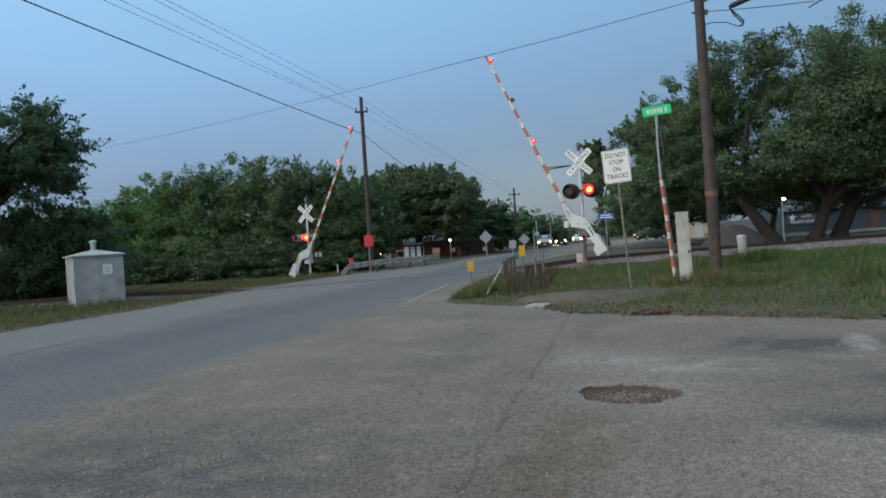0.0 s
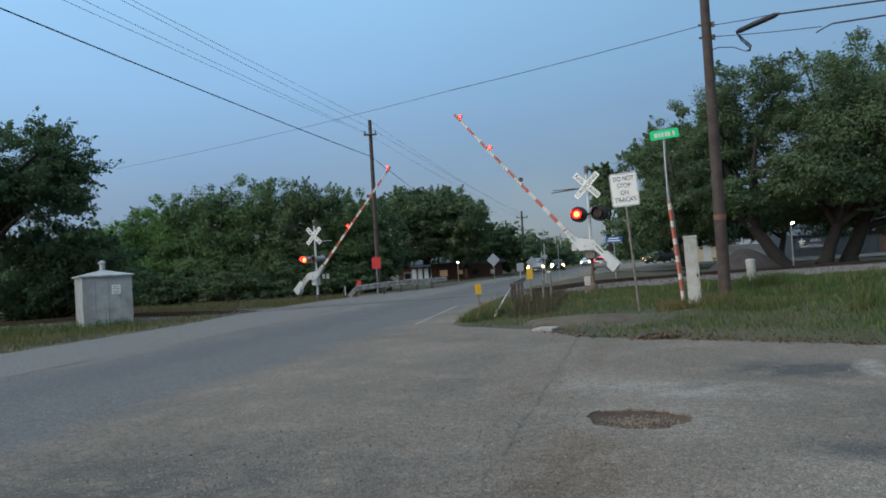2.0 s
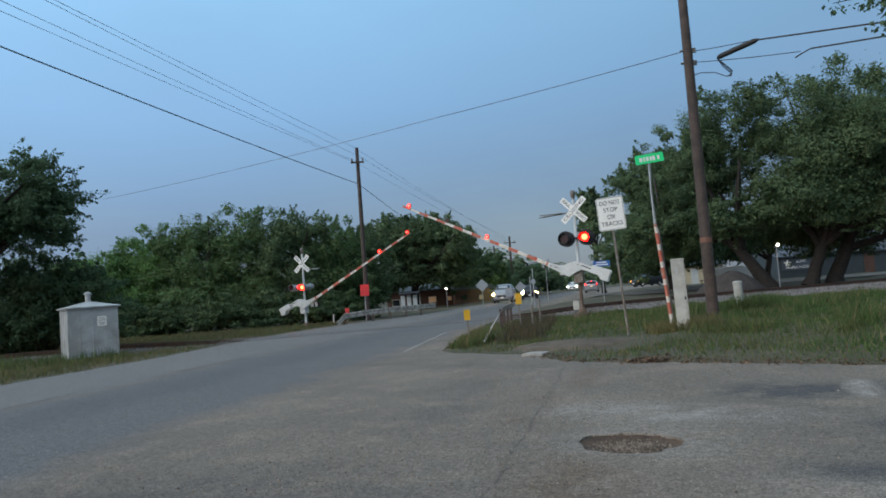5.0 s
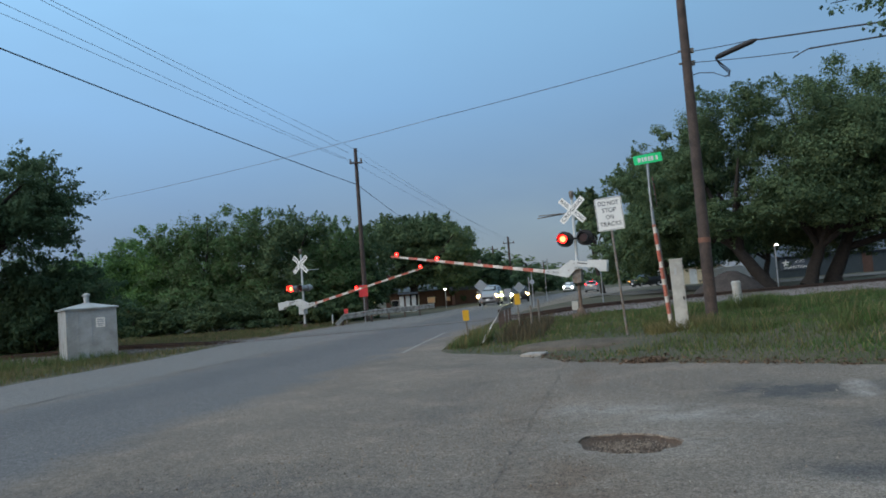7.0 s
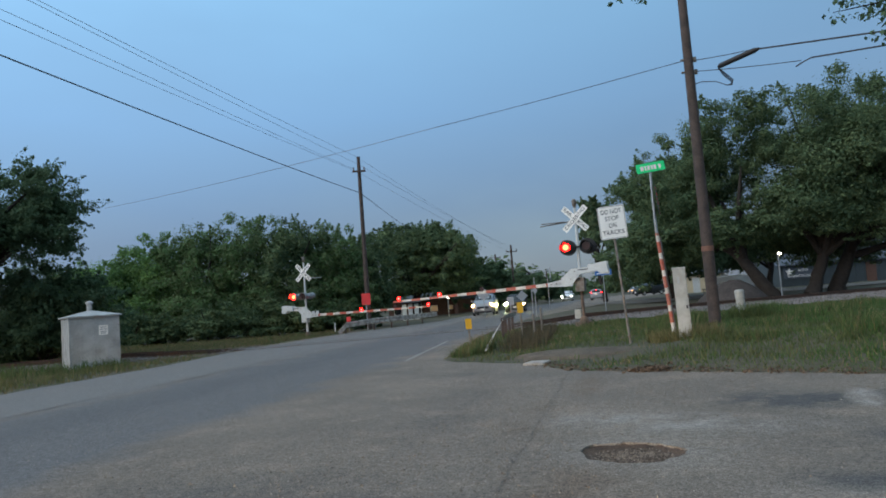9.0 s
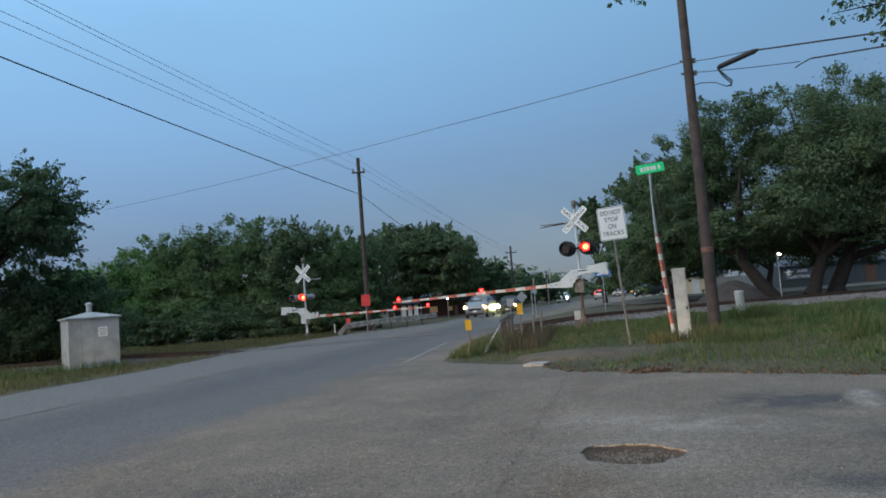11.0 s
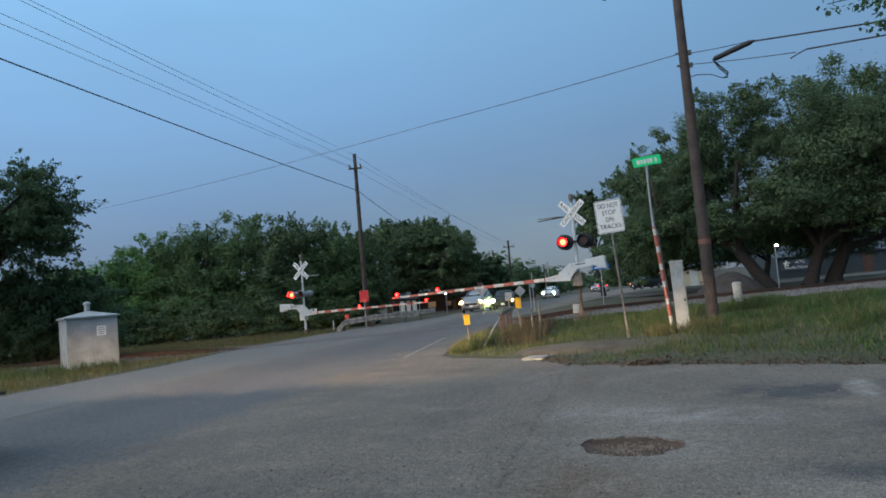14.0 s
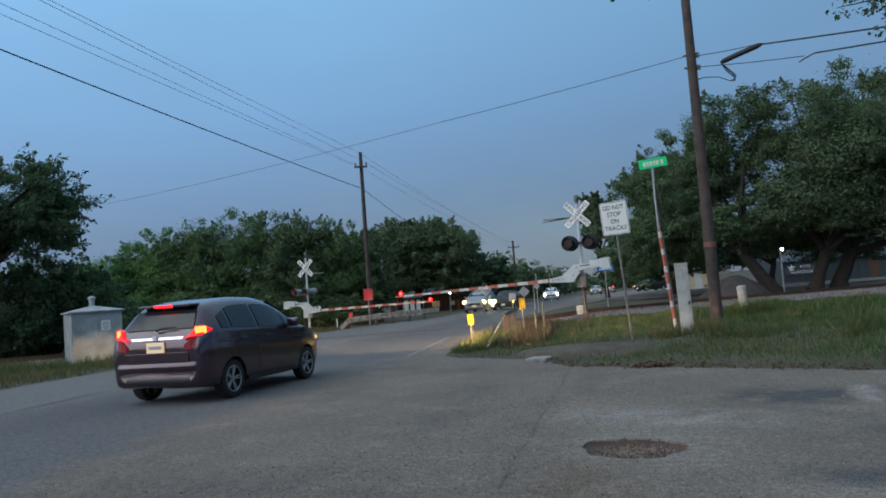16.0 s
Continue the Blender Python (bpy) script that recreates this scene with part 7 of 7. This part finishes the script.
slab = thing("concrete_slab", "small pale concrete slab at the corner of the verge", "slab", pose(1.80, 14.6, 0.015, 0, 0, -25),
             data=Shape().box((0, 0, 0), (0.42, 0.5, 0.06)).mesh("concrete_slab", [CONCRETE], 0.012))


def dirt_bank():
    rs = np.random.RandomState(8)
    n, m_ = 30, 7
    vs, fs = [(0, 0, 0.11)], []
    for j in range(1, m_ + 1):
        for k in range(n):
            a, u = 2 * math.pi * k / n, j / m_
            r = 1 + 0.12 * math.sin(3 * a + 1) + 0.06 * math.sin(7 * a)
            vs.append((1.7 * u * r * math.cos(a), 1.05 * u * r * math.sin(a), 0.11 * (1 - u ** 2) + rs.uniform(-0.012, 0.012) - (0.1 if j == m_ else 0)))
    fs += [(0, 1 + k, 1 + (k + 1) % n) for k in range(n)]
    for j in range(m_ - 1):
        for k in range(n):
            fs.append((1 + j * n + k, 1 + j * n + (k + 1) % n, 1 + (j + 1) * n + (k + 1) % n, 1 + (j + 1) * n + k))
    return thing("dirt_bank", "low bare dirt bank in the verge", "dirt bank", pose(3.0, 15.9, gz(3.0, 15.9) - 0.02, 0, 0, -10), data=Shape().add(vs, fs).mesh("dirt_bank", [DIRT], smooth=True))


dirt_bank()
rs = np.random.RandomState(12)
lp = np.c_[rs.normal(3.35, 0.17, 120), rs.normal(12.0, 0.10, 120), np.abs(rs.normal(0.01, 0.02, 120)) + 0.01]
thing("leaf_litter", "small heap of dead brown leaves at the edge of the asphalt", "leaf litter", kind="stuff",
      data=leaves_mesh("leaf_litter", [(*p, 0.05, 0.05, 0.03) for p in lp], 900, 0.045, [surface("dead_leaves", (0.13, 0.085, 0.055), 0.9, var=0.3, island=0.45, bump=0)], 3, spray=0))

# loose stones on the asphalt
xs, ys = rs.uniform(-6.5, 6.5, 60000), 2.6 + 9.4 * rs.uniform(0, 1, 60000) ** 1.6
d = road_distance(xs, ys)
band = np.exp(-((xs + 1.2 - (ys - 5.6) * 0.9) / 1.3) ** 2) + 0.5 * np.exp(-((xs - 0.6) / 0.7) ** 2) + 0.10
ok = (d < -0.05) & (rs.uniform(0, 1, 60000) < band * 0.42) & (np.hypot(xs - HOLE_C[0], ys - HOLE_C[1]) > 0.5)
half = rs.uniform(0, 1, 60000) < 0.5
for nm, pick, mat, lab in (("loose_stones", ok & half, GRAVEL, "scattered small brown stones on the asphalt"), ("pale_chips", ok & ~half, PALE_STONE, "scattered pale stone chips on the asphalt")):
    scatter_stones(nm, np.c_[xs[pick], ys[pick], np.full(pick.sum(), 0.002)], 0.0085, mat, lab, "gravel", 6)
xs, ys = HOLE_C[0] + rs.normal(0, 0.2, 900), HOLE_C[1] + rs.normal(0, 0.17, 900)
ok = np.hypot((xs - HOLE_C[0]) / 0.37, (ys - HOLE_C[1]) / 0.32) < 1
scatter_stones("pothole_stones", np.c_[xs[ok], ys[ok], np.full(ok.sum(), -0.042)], 0.012, GRAVEL, "loose brown stones in the pothole", "gravel", 7)
xs = rs.uniform(1.5, 12, 5000)
ys = rs.uniform(3, 16, 5000)
d = road_distance(xs, ys)
ok = (np.abs(d - 0.05) < 0.22)
lx, ly = rs.uniform(1.6, 12, 9000), rs.uniform(3, 16, 9000)
ld = road_distance(lx, ly)
lk = (np.abs(ld - 0.10) < 0.30 * rs.uniform(0.2, 1, 9000))
lq = np.c_[lx[lk], ly[lk], np.maximum(ground_z(lx[lk], ly[lk]), 0) + 0.012]
thing("edge_litter", "dead brown leaves and twigs along the asphalt edge", "leaf litter", kind="stuff",
      data=leaves_mesh("edge_litter", [(*p, 0.06, 0.06, 0.012) for p in lq], 2000, 0.034, [MATS["dead_leaves"]], 13, spray=0))
scatter_stones("edge_stones", np.c_[xs[ok], ys[ok], np.maximum(ground_z(xs[ok], ys[ok]), 0) + 0.004], 0.016, GRAVEL, "dirt and stones along the asphalt edge", "gravel", 8)


# ---------------------------------------------------------------- what moves
NEAR_RISE = [(0, 65.6), (0.5, 60.7), (1, 56.8), (1.5, 53.1), (2, 49.6), (2.5, 45.8), (3, 41.9), (3.5, 37.9), (4, 34.1), (4.2, 32.5), (5.2, 24.4), (6.3, 15.3), (6.5, 13.8), (7, 10.0),
             (7.5, 6.4), (8, 3.1), (8.5, 0.1), (8.8, -1.2), (9.1, -1.8), (9.6, -1.6), (16, -1.5)]
FAR_RISE = [(0, 63.4), (0.5, 59.6), (1, 55.6), (1.5, 51.7), (2.5, 44.7), (3.5, 37.5), (4.2, 32.6), (5.2, 25.4), (6.3, 17.4), (6.5, 16.0), (7, 12.0), (7.5, 8.3), (8, 4.6), (8.5, 1.4),
            (8.8, 0.4), (9.1, 0.2), (9.6, 0.5), (16, 0.5)]


def flash_rows(home, which):
    """A lamp that shows its lit face by turns: the rotor swings half a turn at each swap."""
    turn = 0.0 if which == 1 else 180.0
    rows = [(0.0, pose(*home, 0, 0, turn))]
    k = 0
    while True:
        t = FIRST + PERIOD * k
        if t - 0.05 > 16.0:
            break
        lit_now = turn % 360 == 0
        late = -0.1 if lit_now else 0.0
        for dt, a in ((late, 0), (late + 0.0334, 85), (late + 0.0668, 170), (late + 0.1, 180)):
            if t + dt <= 16.034:
                rows.append((t + dt, pose(*home, 0, 0, turn + a)))
        turn += 180
        k += 1
    if rows[-1][0] < 16.0:
        rows.append((16.0, pose(*home, 0, 0, turn)))
    return rows


def motions():
    for (gate, p), rise in zip(ARMS, (NEAR_RISE, FAR_RISE)):
        walk(gate, [(t, pose(*p, 0, -a, 0)) for t, a in rise])
    for lamp, home, which in FLASHERS:
        walk(lamp, flash_rows(home, which))
    for job in DRIVES:
        job()


motions()
